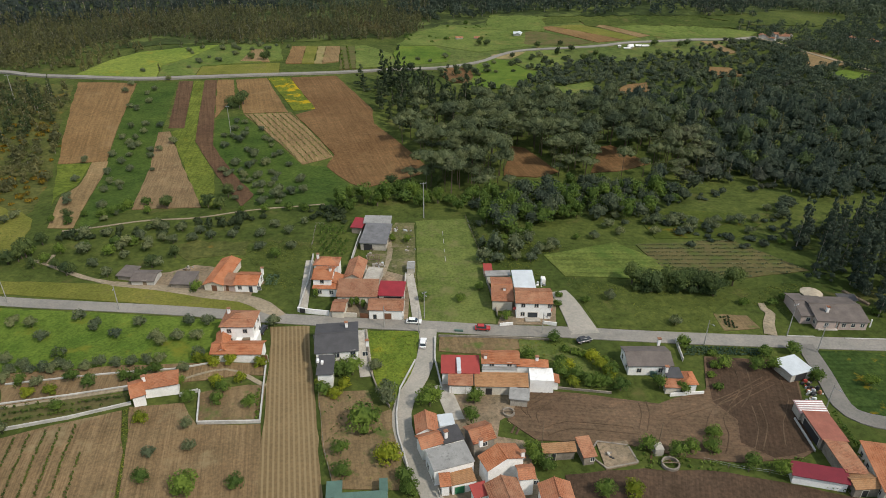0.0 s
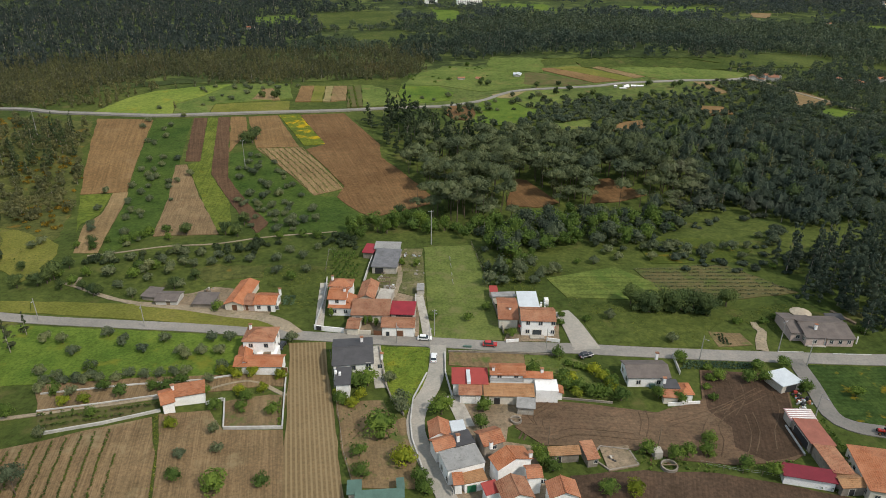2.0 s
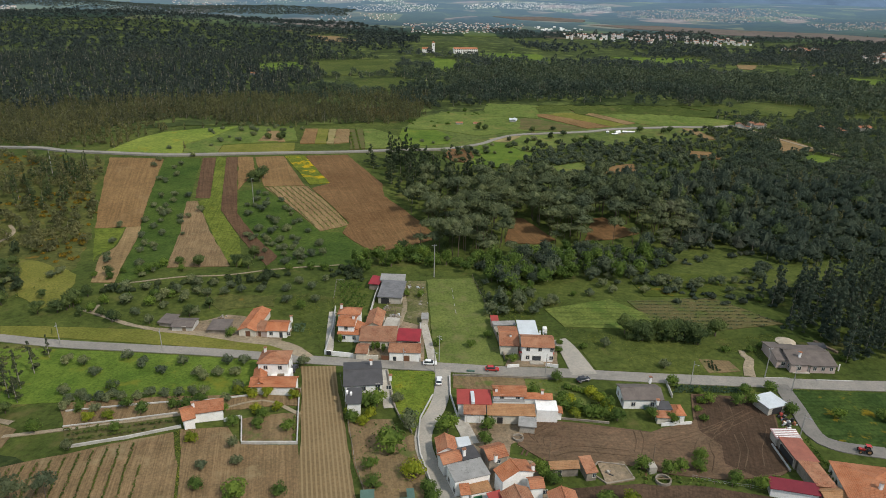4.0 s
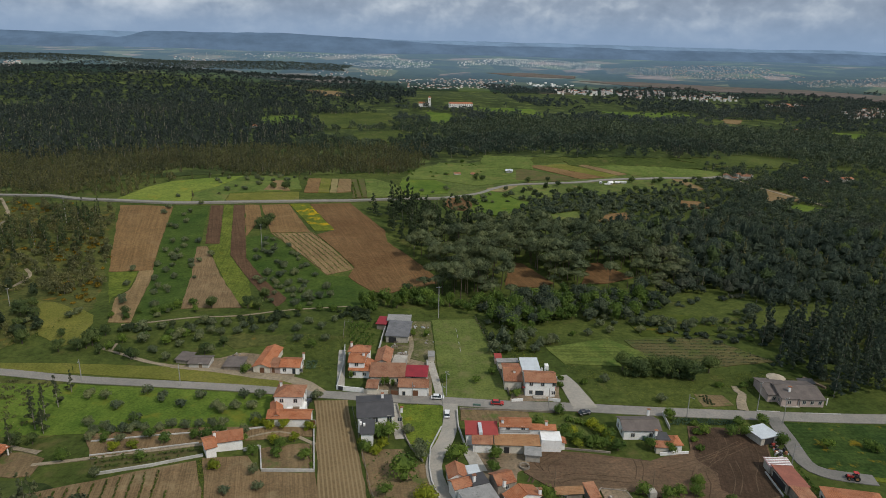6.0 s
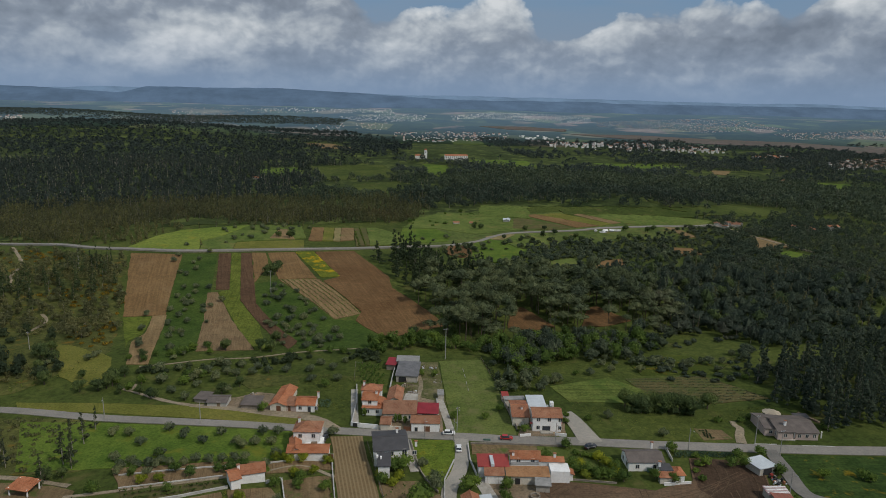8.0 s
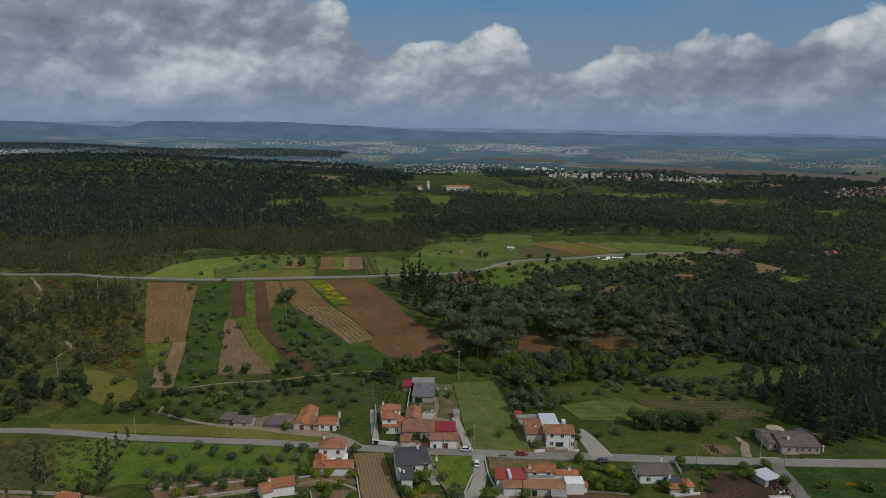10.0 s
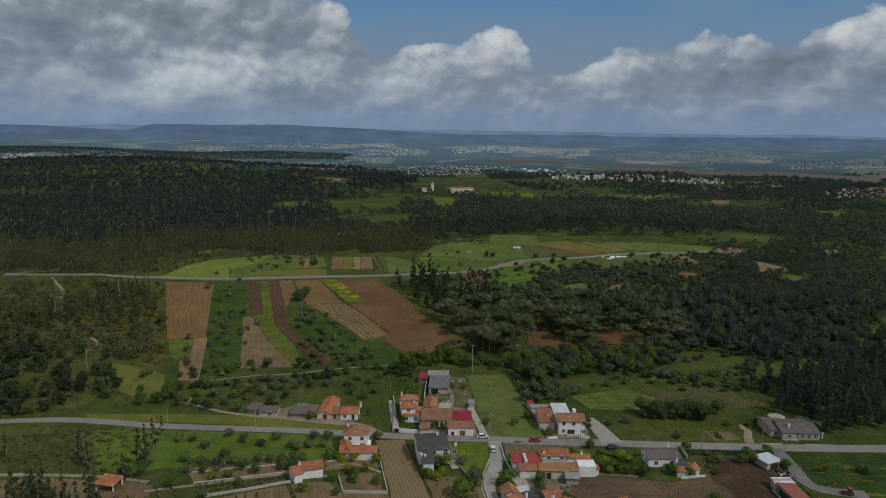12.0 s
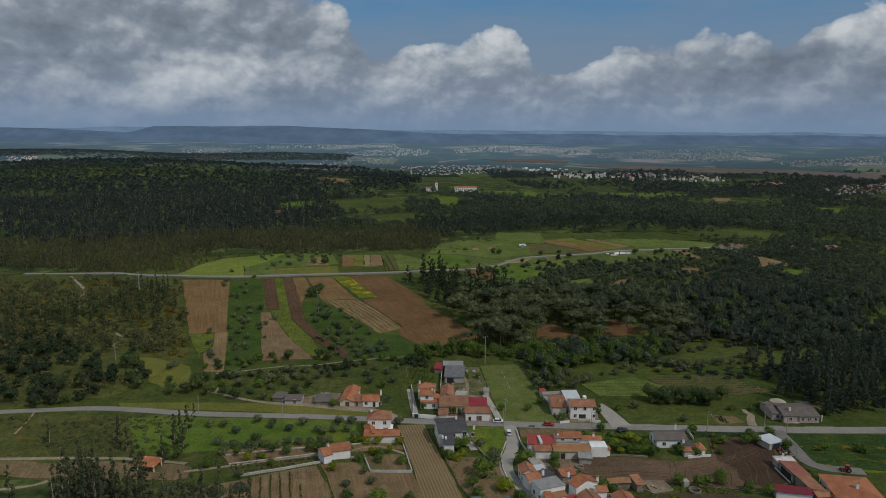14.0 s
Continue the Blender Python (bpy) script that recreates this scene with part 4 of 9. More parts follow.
    ob = empty(name, pose(x, y, rise1(x, y) + 0.02, 0, 0, float(rng.random() * 360)), label, cat, group)
    ob.scale = (s * (0.9 + 0.2 * rng.random()), s * (0.9 + 0.2 * rng.random()), s * (0.9 + 0.2 * rng.random()))
    for nm, me in (("trunk", v[0]), ("crown", v[1])):
        p = new(nm, me)
        p.parent = ob
    return ob


def trees(kind, spots, s=1.0):
    for q in spots:
        tree(kind, q[0], q[1], s * (q[2] if len(q) > 2 else 1.0))


def inside(poly, x, y):
    """Which of the points lie in the outline."""
    hit = np.zeros(len(x), bool)
    n = len(poly)
    for i in range(n):
        (ax, ay), (bx, by) = poly[i], poly[(i + 1) % n]
        if ay == by:
            continue
        c = ((ay > y) != (by > y)) & (x < (bx - ax) * (y - ay) / (by - ay) + ax)
        hit ^= c
    return hit


def scatter(poly, gap, keep=1.0, keep_off=(), clump=0.0, clump_size=30.0, fray=1.0):
    """Spots about gap apart over an outline, on a jittered grid; clump thins them in patches."""
    P = np.array(poly)
    x0, y0 = P.min(0)
    x1, y1 = P.max(0)
    gx, gy = np.meshgrid(np.arange(x0, x1, gap), np.arange(y0, y1, gap * 0.9))
    x = gx.ravel() + gap * (rng.random(gx.size) - 0.5) * 0.9
    y = gy.ravel() + gap * (rng.random(gx.size) - 0.5) * 0.9
    f = gap * fray      # the edge of a stand wanders
    wx = x + f * (np.sin(y / (gap * 4.3)) + 0.7 * np.sin(y / (gap * 1.7) + 1) + 0.6 * rng.normal(size=len(x)))
    wy = y + f * (np.sin(x / (gap * 4.7) + 2) + 0.7 * np.sin(x / (gap * 1.9)) + 0.6 * rng.normal(size=len(x)))
    ok = inside(poly, wx, wy) & (rng.random(len(x)) < keep)
    if clump:
        f = np.sin(x / clump_size + 1.3 * np.sin(y / clump_size * 0.7)) + np.sin(y / clump_size * 1.3 + 2 + 1.1 * np.sin(x / clump_size * 0.8))
        ok &= f * 0.5 + (rng.random(len(x)) - 0.5) * 0.8 > clump
    for q in keep_off:
        ok &= ~inside(q, x, y)
    return np.stack([x[ok], y[ok]], 1)


def orchard(kind, poly, gap, keep=0.85, s=1.0, keep_off=(), clump=0.0, clump_size=30.0):
    for x, y in scatter(poly, gap, keep, keep_off, clump, clump_size):
        tree(kind, x, y, s * (0.7 + 0.6 * float(rng.random())))


def wood(name, spots, kind, hgt, wid, leaf, n, size, label, stems=None, core=False, vary=0.35, variants=6, category="woodland"):
    """A stand of many trees as one mass of leaf clumps and stems."""
    packs = []
    for v in range(variants):
        r = np.random.default_rng(hash_of(name) + v)
        lobes = lobes_of(r, kind, hgt * (0.72 + 0.56 * v / (variants - 1)), wid * (0.8 + 0.4 * ((v * 5) % variants) / (variants - 1)))
        pack = leaves(r, lobes, n, size, 0.28, 3)
        if category == "grass":     # blades that lie out flat
            nn = np.array((0, 0, 1.0)) + 0.35 * r.normal(size=(n, 3))
            nn /= np.linalg.norm(nn, axis=1)[:, None]
            ax = np.cross(nn, r.normal(size=(n, 3)))
            ax /= np.linalg.norm(ax, axis=1)[:, None]
            bx = np.cross(nn, ax)
            mid = np.stack([wid * 0.45 * r.normal(size=n), wid * 0.45 * r.normal(size=n), hgt * (0.12 + 0.25 * r.random(n))], 1)
            z = size * (0.6 + 0.8 * r.random(n))[:, None]
            pack = np.stack([mid + ax * z, mid - ax * z * 0.6 + bx * z * 0.6, mid - ax * z * 0.6 - bx * z * 0.6], 1)
        if core:
            q = core_of(lobes[::2], 0.85, 4, 2)
            pack = np.concatenate([pack, q[:, [0, 1, 2]], q[:, [0, 2, 3]]])
        packs.append(pack)
    spots = np.asarray(spots)
    pick = rng.integers(variants, size=len(spots))
    z = rise(spots[:, 0], spots[:, 1])
    out = []
    for v in range(variants):
        s = spots[pick == v]
        if not len(s):
            continue
        zz = z[pick == v]
        a = rng.random(len(s)) * 6.2832
        k = 1 + vary * (rng.random(len(s)) * 2 - 1)
        kz = k * (1 + 0.15 * rng.normal(size=len(s)))
        c, q = np.cos(a), np.sin(a)
        P = packs[v].reshape(-1, 3)
        X = (P[None, :, 0] * c[:, None] - P[None, :, 1] * q[:, None]) * k[:, None] + s[:, 0:1]
        Y = (P[None, :, 0] * q[:, None] + P[None, :, 1] * c[:, None]) * k[:, None] + s[:, 1:2]
        Z = P[None, :, 2] * kz[:, None] + zz[:, None]
        out.append(np.stack([X, Y, Z], -1).reshape(-1, 3, 3))
    ob = tagged(new(name, tri_mesh(name, np.concatenate(out), leaf, 3)), label, category, kind="stuff")
    if stems:
        mat, rad, share = stems
        st = []
        for (x, y), g in zip(spots, z):
            if rng.random() > share:
                continue
            lean = rng.normal(size=2) * hgt * 0.03
            a = rng.random() * 3.14
            top = hgt * (0.8 + 0.4 * rng.random())
            for da in (0, 1.57):
                dx, dy = math.cos(a + da) * rad, math.sin(a + da) * rad
                st.append(((x - dx, y - dy, g - 0.3), (x + dx, y + dy, g - 0.3), (x + lean[0], y + lean[1], g + top)))
        sob = tagged(new(name.replace("wood", "stems") if "wood" in name else name + "_stems", tri_mesh("stems", np.array(st), mat, 3)), "thin bare tree stems among the crowns", "tree stems", kind="stuff")
    return ob


def plant_rows(name, poly, spacing, angle, leaf, hgt=1.1, gap=0.8, size=0.3, per=7, label="", fill=0.9, posts=False):
    """Rows of vines or crops across an outline."""
    P = np.array(poly)
    c = P.mean(0)
    R = np.hypot(*(P - c).T).max()
    d = np.array([math.cos(radians(angle)), math.sin(radians(angle))])
    nrm = np.array([-d[1], d[0]])
    out = []
    for o in np.arange(-R, R, spacing):
        s = np.arange(-R, R, gap)
        q = c + nrm * o + d * s[:, None] + rng.normal(size=(len(s), 2)) * 0.12
        q = q[inside(poly, q[:, 0], q[:, 1]) & (rng.random(len(q)) < fill)]
        if len(q):
            out.append(q)
    if not out:
        return
    q = np.concatenate(out)
    r = np.random.default_rng(5)
    packs = [leaves(r, [(0, 0, hgt * 0.55, gap * 0.55, gap * 0.4, hgt * 0.45)], per, size, 0.6, 3) for _ in range(6)]
    z = rise(q[:, 0], q[:, 1])
    a = np.concatenate([packs[i % 6][None] + np.array([x, y, g])[None, None, None] for i, ((x, y), g) in enumerate(zip(q, z))])
    return tagged(new(name, tri_mesh(name, a.reshape(-1, 3, 3), leaf, 3)), label, "crop rows", kind="stuff")

# ---- ground and horizon ----


def spread_axis(lo, hi, f0, f1, fine, growth):
    a = list(np.arange(f0, f1 + fine, fine))
    s = fine
    while a[-1] < hi:
        s = min(s * growth, 120)
        a.append(a[-1] + s)
    s = fine
    while a[0] > lo:
        s = min(s * growth, 120)
        a.insert(0, a[0] - s)
    return np.array(a)


def ground_sheet():
    xs, ys = spread_axis(-4900, 4900, -280, 280, 7, 1.09), spread_axis(-4900, 4900, 60, 480, 7, 1.09)
    gx, gy = np.meshgrid(xs, ys)
    z = rise(gx, gy) - 9.0 * np.clip((gy - 1700) / 300, 0, 1)      # sinks below the far plain
    v = np.stack([gx, gy, z], -1).reshape(-1, 3)
    n, m = len(xs), len(ys)
    f = [(j * n + i, j * n + i + 1, (j + 1) * n + i + 1, (j + 1) * n + i) for j in range(m - 1) for i in range(n - 1)]
    ob = tagged(new("ground", mesh_of("ground", v, f, "land")), "rough grassland and heath reaching to the horizon", "ground", kind="structure")
    ob.data.shade_smooth()


ground_sheet()


def hills(x0, x1, y, top, mat, label, seed, rough=6.0):
    """A line of hills on the horizon: a slope with an uneven crest."""
    xs = np.linspace(x0, x1, 420)
    v, f = [], []
    for i, x in enumerate(xs):
        s = (x - x0) / (x1 - x0)
        crest = top(s) + rough * (noise.fractal((x * 0.0016, seed, 0), 1.0, 2.1, 5) + 0.22 * noise.noise((x * 0.013, seed, 4)))
        for k in range(7):
            q = k / 6
            yy = y + 260 * q + 40 * noise.noise((x * 0.004, q * 3, seed))
            v.append((x, yy, -20 + (crest + 20) * math.sin(q * 1.5708) ** 0.8))
    for i in range(len(xs) - 1):
        for k in range(6):
            a = i * 7 + k
            f.append((a, a + 7, a + 8, a + 1))
    ob = tagged(new("backdrop", mesh_of("backdrop", v, f, mat)), label, "hills", kind="structure")
    ob.data.shade_smooth()


def bump(s, c, w):
    return math.exp(-((s - c) / w) ** 2)


def step_up(s, a, b):
    t = min(1, max(0, (s - a) / (b - a)))
    return t * t * (3 - 2 * t)


M["hill_a"] = hill_mat("haze_glow_hills", HAZE_GLOW_NEAR)
M["hill_b"] = hill_mat("haze_glow_far_hills", HAZE_GLOW_FAR)
hills(-4200, 4200, 4480, lambda s: 128 + 46 * step_up(s, 0.243, 0.272) * (1 - step_up(s, 0.37, 0.54)) + 26 * (1 - step_up(s, 0.16, 0.25)), "hill_a", "long wooded plateau hill with blue haze painted as glow", 2.0, 11.0)
hills(-4300, 4300, 4600, lambda s: 165 - 20 * s, "hill_b", "hills on the horizon painted in pale blue haze", 7.0, 12.0)


def far_plain():
    """The far plain: a backdrop sheet over the land beyond two kilometres, haze painted as glow."""
    m, nt, b = graph("haze_glow_plain", 1, 0, 0)
    g = nt.nodes.new("ShaderNodeNewGeometry")
    vo = nt.nodes.new("ShaderNodeTexVoronoi")
    mp = nt.nodes.new("ShaderNodeMapping")
    mp.inputs["Scale"].default_value = (0.0065, 0.0042, 0.0)
    nt.links.new(g.outputs["Position"], mp.inputs[0])
    vo.inputs["Scale"].default_value, vo.inputs["Randomness"].default_value = 1.0, 1.0
    nt.links.new(mp.outputs[0], vo.inputs["Vector"])
    sp = nt.nodes.new("ShaderNodeSeparateColor")
    nt.links.new(vo.outputs["Color"], sp.inputs[0])
    c = ramp_of(nt, sp.outputs[0], [(0.0, (0.022, 0.036, 0.018)), (0.55, (0.04, 0.058, 0.024)), (0.72, (0.075, 0.10, 0.03)), (0.84, (0.12, 0.12, 0.055)), (0.95, (0.20, 0.15, 0.11))])
    c = mixed(nt, ramp_of(nt, noise_at(nt, 0.003, 6, 0.65), [(0.45, (0, 0, 0)), (0.58, (1, 1, 1))]), c, (0.02, 0.034, 0.02))
    c = mixed(nt, 0.8, c, ramp_of(nt, noise_at(nt, 0.03, 6, 0.7), [(0.3, (0.5, 0.5, 0.5)), (0.7, (1.5, 1.5, 1.5))]), "MULTIPLY")
    nt.links.new(c, b.inputs["Base Color"])
    # haze painted as emission that gets stronger towards the horizon
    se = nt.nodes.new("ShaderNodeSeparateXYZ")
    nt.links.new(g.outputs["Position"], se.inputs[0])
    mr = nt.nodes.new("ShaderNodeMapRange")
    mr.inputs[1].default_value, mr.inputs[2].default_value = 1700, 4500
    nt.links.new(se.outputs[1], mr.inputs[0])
    e = ramp_of(nt, mr.outputs[0], [(0.0, (0, 0, 0)), (0.2, tuple(v * 0.42 for v in HAZE_GLOW_NEAR)), (0.5, tuple(v * 0.78 for v in HAZE_GLOW_NEAR)), (1.0, tuple(v * 0.95 for v in HAZE_GLOW_NEAR))])
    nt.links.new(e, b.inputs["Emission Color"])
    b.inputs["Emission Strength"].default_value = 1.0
    M["haze_glow_plain"] = m
    xs, ys = np.arange(-4400, 4401, 80.0), np.arange(1700, 4561, 55.0)
    gx, gy = np.meshgrid(xs, ys)
    v = np.stack([gx, gy, rise(gx, gy) + 0.4], -1).reshape(-1, 3)
    n, k = len(xs), len(ys)
    f = [(j * n + i, j * n + i + 1, (j + 1) * n + i + 1, (j + 1) * n + i) for j in range(k - 1) for i in range(n - 1)]
    ob = tagged(new("backdrop", mesh_of("backdrop", v, f, "haze_glow_plain")), "far plain of woods and fields with painted haze", "plain", kind="structure")
    ob.data.shade_smooth()


far_plain()

# ---- far towns ----


def town(name, poly, count, size, label, roof="tile", tall=1.0):
    """A far town: many small gabled houses, as walls and roofs."""
    P = np.array(poly)
    x0, y0 = P.min(0)
    x1, y1 = P.max(0)
    walls, roofs = [], []
    made = 0
    for _ in range(count * 12):
        if made >= count:
            break
        x, y = x0 + (x1 - x0) * rng.random(), y0 + (y1 - y0) * rng.random()
        if not inside(poly, np.array([x]), np.array([y]))[0]:
            continue
        made += 1
        w, d, h = size * (0.6 + 0.9 * rng.random()), size * (0.5 + 0.5 * rng.random()), (1.6 + size * 0.45 * rng.random()) * tall
        a = (0.4 * rng.normal()) + (1.57 if rng.random() < 0.4 else 0)
        c, s = math.cos(a), math.sin(a)
        z = rise1(x, y) - 1
        T = lambda px, py, pz: (x + px * c - py * s, y + px * s + py * c, z + pz)
        q = [(-w / 2, -d / 2), (w / 2, -d / 2), (w / 2, d / 2), (-w / 2, d / 2)]
        for i in range(4):
            (ax, ay), (bx, by) = q[i], q[(i + 1) % 4]
            walls.append((T(ax, ay, 0), T(bx, by, 0), T(bx, by, h + 1), T(ax, ay, h + 1)))
        r = h + 1 + d * 0.22
        e = 0.4
        roofs.append((T(-w / 2 - e, -d / 2 - e, h + 0.9), T(w / 2 + e, -d / 2 - e, h + 0.9), T(w / 2 + e, 0, r), T(-w / 2 - e, 0, r)))
        roofs.append((T(w / 2 + e, d / 2 + e, h + 0.9), T(-w / 2 - e, d / 2 + e, h + 0.9), T(-w / 2 - e, 0, r), T(w / 2 + e, 0, r)))
        for sx in (-1, 1):
            walls.append((T(sx * w / 2, -d / 2, h + 0.9), T(sx * w / 2, d / 2, h + 0.9), T(sx * w / 2, 0.01, r - 0.1), T(sx * w / 2, -0.01, r - 0.1)))
    base = empty(name, pose(0, 0, 0), label, "town", kind="stuff")
    for nm, arr, mat in (("walls", walls, "white" if name.startswith("far") else "wall_paint"), ("roofs", roofs, roof)):
        part(nm, tri_mesh(nm, np.array(arr), mat, 4), mat, base)["kind"] = "stuff"
    return base


# ---- poles, cars, small things ----


def pole(x, y, h, label, arm=1.6, lamp=False, r=0.16, mat="pole"):
    p = empty("utility_pole", pose(x, y, rise1(x, y), 0, 0, 20), label, "pole", "utility poles")
    part("shaft", tube_bm((0, 0, -0.5), (0, 0, h), r, r * 0.55, 8), mat, p)
    if arm:
        part("crossarm", box_bm(-arm / 2, -0.06, h - 0.5, arm / 2, 0.06, h - 0.38), "metal", p)
        for k in (-0.45, 0, 0.45):
            part("insulator", tube_bm((arm * k, 0, h - 0.38), (arm * k, 0, h - 0.12), 0.06, 0.04, 6), "white", p)
    if lamp:
        part("lamp_arm", tube_bm((0, 0, h - 0.9), (0, -1.5, h - 0.4), 0.05, 0.04, 5), "metal", p)
        part("lamp_head", box_bm(-0.14, -2.0, h - 0.47, 0.14, -1.4, h - 0.33, bevel=0.03), "metal", p)
    return p


def wire_between(a, b, sag=1.0):
    """A sagging cable from top to top."""
    bm = bmesh.new()
    A, B = Vector(a), Vector(b)
    pts = [A.lerp(B, i / 10) - Vector((0, 0, sag * 4 * (i / 10) * (1 - i / 10))) for i in range(11)]
    for p, q in zip(pts, pts[1:]):
        tube_bm(p, q, 0.018, 0.018, 3, bm)
    me = bpy.data.meshes.new("overhead_cable")
    bm.to_mesh(me)
    bm.free()
    me.materials.append(M["dark"])
    return tagged(new("overhead_cable", me), "thin dark overhead cable between poles", "cable", "overhead cables")


def car(x, y, turn, paint, label, lift=0.27):
    c = empty("car", pose(x, y, rise1(x, y) + lift, 0, 0, turn), label, "car", "cars of the village")
    b = box_bm(-2.1, -0.86, 0.28, 2.1, 0.86, 0.82, bevel=0.12)
    part("body", b, paint, c)
    b = bmesh.new()
    lo = [b.verts.new(p) for p in ((-1.75, -0.8, 0.8), (1.05, -0.8, 0.8), (1.05, 0.8, 0.8), (-1.75, 0.8, 0.8))]
    hi = [b.verts.new(p) for p in ((-1.35, -0.66, 1.38), (0.35, -0.66, 1.38), (0.35, 0.66, 1.38), (-1.35, 0.66, 1.38))]
    for i in range(4):
        j = (i + 1) % 4
        b.faces.new((lo[i], lo[j], hi[j], hi[i]))
    part("window_band", b, "glass", c)
    part("roof_panel", box_bm(-1.38, -0.68, 1.36, 0.38, 0.68, 1.46, bevel=0.04), paint, c)
    for sx in (-1.3, 1.3):
        for sy in (-0.8, 0.8):
            wheel = new("wheel")
            wheel.parent = c
            wheel.matrix_local = pose(sx, sy, 0.32)
            part("tyre", tube_bm((0, -0.11, 0), (0, 0.11, 0), 0.32, 0.32, 12), "rubber", wheel)
            part("rim", tube_bm((0, -0.12, 0), (0, 0.12, 0), 0.19, 0.19, 8), "metal", wheel)
    for sy in (-0.6, 0.6):
        part("headlight", box_bm(2.05, sy - 0.16, 0.58, 2.12, sy + 0.16, 0.72), "pale_sheet", c)
        part("tail_light", box_bm(-2.12, sy - 0.14, 0.6, -2.05, sy + 0.14, 0.74), "red_sheet", c)
    return c


def thatched_gazebo(x, y):
    """A round shelter with a ribbed, pale, low cone for a roof."""
    gz = empty("gazebo", pose(x, y, rise1(x, y)), "round garden shelter with a pale ribbed straw roof", "gazebo")
    R, n = 3.1, 24
    b = bmesh.new()
    top = b.verts.new((0, 0, 3.7))
    mid = [b.verts.new((R * 0.55 * math.cos(6.2832 * i / n), R * 0.55 * math.sin(6.2832 * i / n), 3.3 + (0.07 if i % 2 else 0))) for i in range(n)]
    rim = [b.verts.new((R * math.cos(6.2832 * i / n), R * math.sin(6.2832 * i / n), 2.7 + (0.12 if i % 2 else 0))) for i in range(n)]
    low = [b.verts.new((R * 0.98 * math.cos(6.2832 * i / n), R * 0.98 * math.sin(6.2832 * i / n), 2.5)) for i in range(n)]
    for i in range(n):
        j = (i + 1) % n
        b.faces.new((top, mid[i], mid[j]))
        b.faces.new((mid[i], rim[i], rim[j], mid[j]))
        b.faces.new((rim[i], low[i], low[j], rim[j]))
    part("roof", b, "straw", gz)
    for i in range(6):
        a = 6.2832 * i / 6
        part("post", tube_bm((R * 0.8 * math.cos(a), R * 0.8 * math.sin(a), -0.3), (R * 0.8 * math.cos(a), R * 0.8 * math.sin(a), 2.75), 0.1, 0.09, 6), "wood", gz)


def stone_well(x, y, r=1.6, label="round stone well beside the field"):
    w = empty("well", pose(x, y, rise1(x, y)), label, "well")
    b = bmesh.new()
    n = 18
    ring = []
    for rr, z in ((r, -0.3), (r, 0.8), (r - 0.35, 0.8), (r - 0.35, -0.25)):
        ring.append([b.verts.new((rr * math.cos(6.2832 * i / n), rr * math.sin(6.2832 * i / n), z)) for i in range(n)])
    for k in range(3):
        for i in range(n):
            j = (i + 1) % n
            b.faces.new((ring[k][i], ring[k][j], ring[k + 1][j], ring[k + 1][i]))
    b.faces.new(ring[3])
    part("stone_ring", b, "stone", w)
    part("beam", box_bm(-r, -0.1, 0.78, r, 0.1, 0.95), "wood", w)


def heap(x, y, label, mats, n=10, size=0.7, name="scrap_pile"):
    """A pile of odds and ends: boxes, drums and boards that lie on each other."""
    p = empty(name, pose(x, y, rise1(x, y) + 0.12), label, "pile")
    for i in range(n):
        a, q = rng.random() * 6.28, rng.random() * size * 2.2
        s = size * (0.4 + 0.6 * rng.random())
        cx, cy = math.cos(a) * q, math.sin(a) * q
        if i % 3 == 2:
            b = tube_bm((cx, cy, -0.1), (cx, cy, s * 1.1), s * 0.45, s * 0.45, 8)
            nm = "drum"
        else:
            b = box_bm(cx - s / 2, cy - s / 3, -0.1, cx + s / 2, cy + s / 3, s * 0.7, bevel=0.03)
            nm = "crate"
        part(nm, b, mats[i % len(mats)], p)


def frame_shed(x, y, turn, w, d, h, label):
    """Bare beams of an unfinished shed."""
    p = empty("timber_frame", pose(x, y, rise1(x, y), 0, 0, turn), label, "frame")
    for px in (0, w):
        for py in (0, d):
            part("post", box_bm(px - 0.09, py - 0.09, -0.3, px + 0.09, py + 0.09, h), "wood", p)
    for i in range(6):
        part("beam", box_bm(w * i / 5 - 0.06, -0.3, h + 0.002, w * i / 5 + 0.06, d + 0.3, h + 0.16), "wood", p)
    for py in (0, d):
        part("rail", box_bm(-0.2, py - 0.07, h - 0.2, w + 0.2, py + 0.07, h), "wood", p)


def big_house(x, y, turn, w, d, z, label, name="manor", tiles="tile", kind="gx"):
    return house(label, x, y, turn, [dict(w=w, d=d, z=z, roof=kind, h=2.4, tiles=tiles, win=storeys(w, z, "f", 3.6, 1.3, 1.6))], name, "house")


M["straw"] = plain_mat("weathered_straw", (0.42, 0.36, 0.27), 0.3, 0.95, fine=3.5)


def slab(name, category, label, x, y, turn, w, d, z0, z1, mat):
    """A plain bevelled block of masonry, timber or sheet."""
    b = box_bm(0, 0, z0, w, d, z1, bevel=min(0.04, (z1 - z0) * 0.2, d * 0.2))
    bmesh.ops.recalc_face_normals(b, faces=b.faces[:])
    me = bpy.data.meshes.new(name)
    b.to_mesh(me)
    b.free()
    me.materials.append(M[mat])
    ob = new(name, me)
    ob.matrix_world = pose(x, y, rise1(x, y), 0, 0, turn)
    return tagged(ob, label, category)


def carport(x, y, turn, w, d, h, label, roof="tile_orange"):
    """An open shelter: four white posts under a sloping tile roof, on a slab."""
    p = empty("open_shelter", pose(x, y, rise1(x, y), 0, 0, turn), label, "shelter")
    for px in (0.2, w - 0.2):
        for py in (0.2, d - 0.2):
            part("post", box_bm(px - 0.15, py - 0.15, -0.3, px + 0.15, py + 0.15, h + 0.1 + 0.6 * py / d), "white", p)
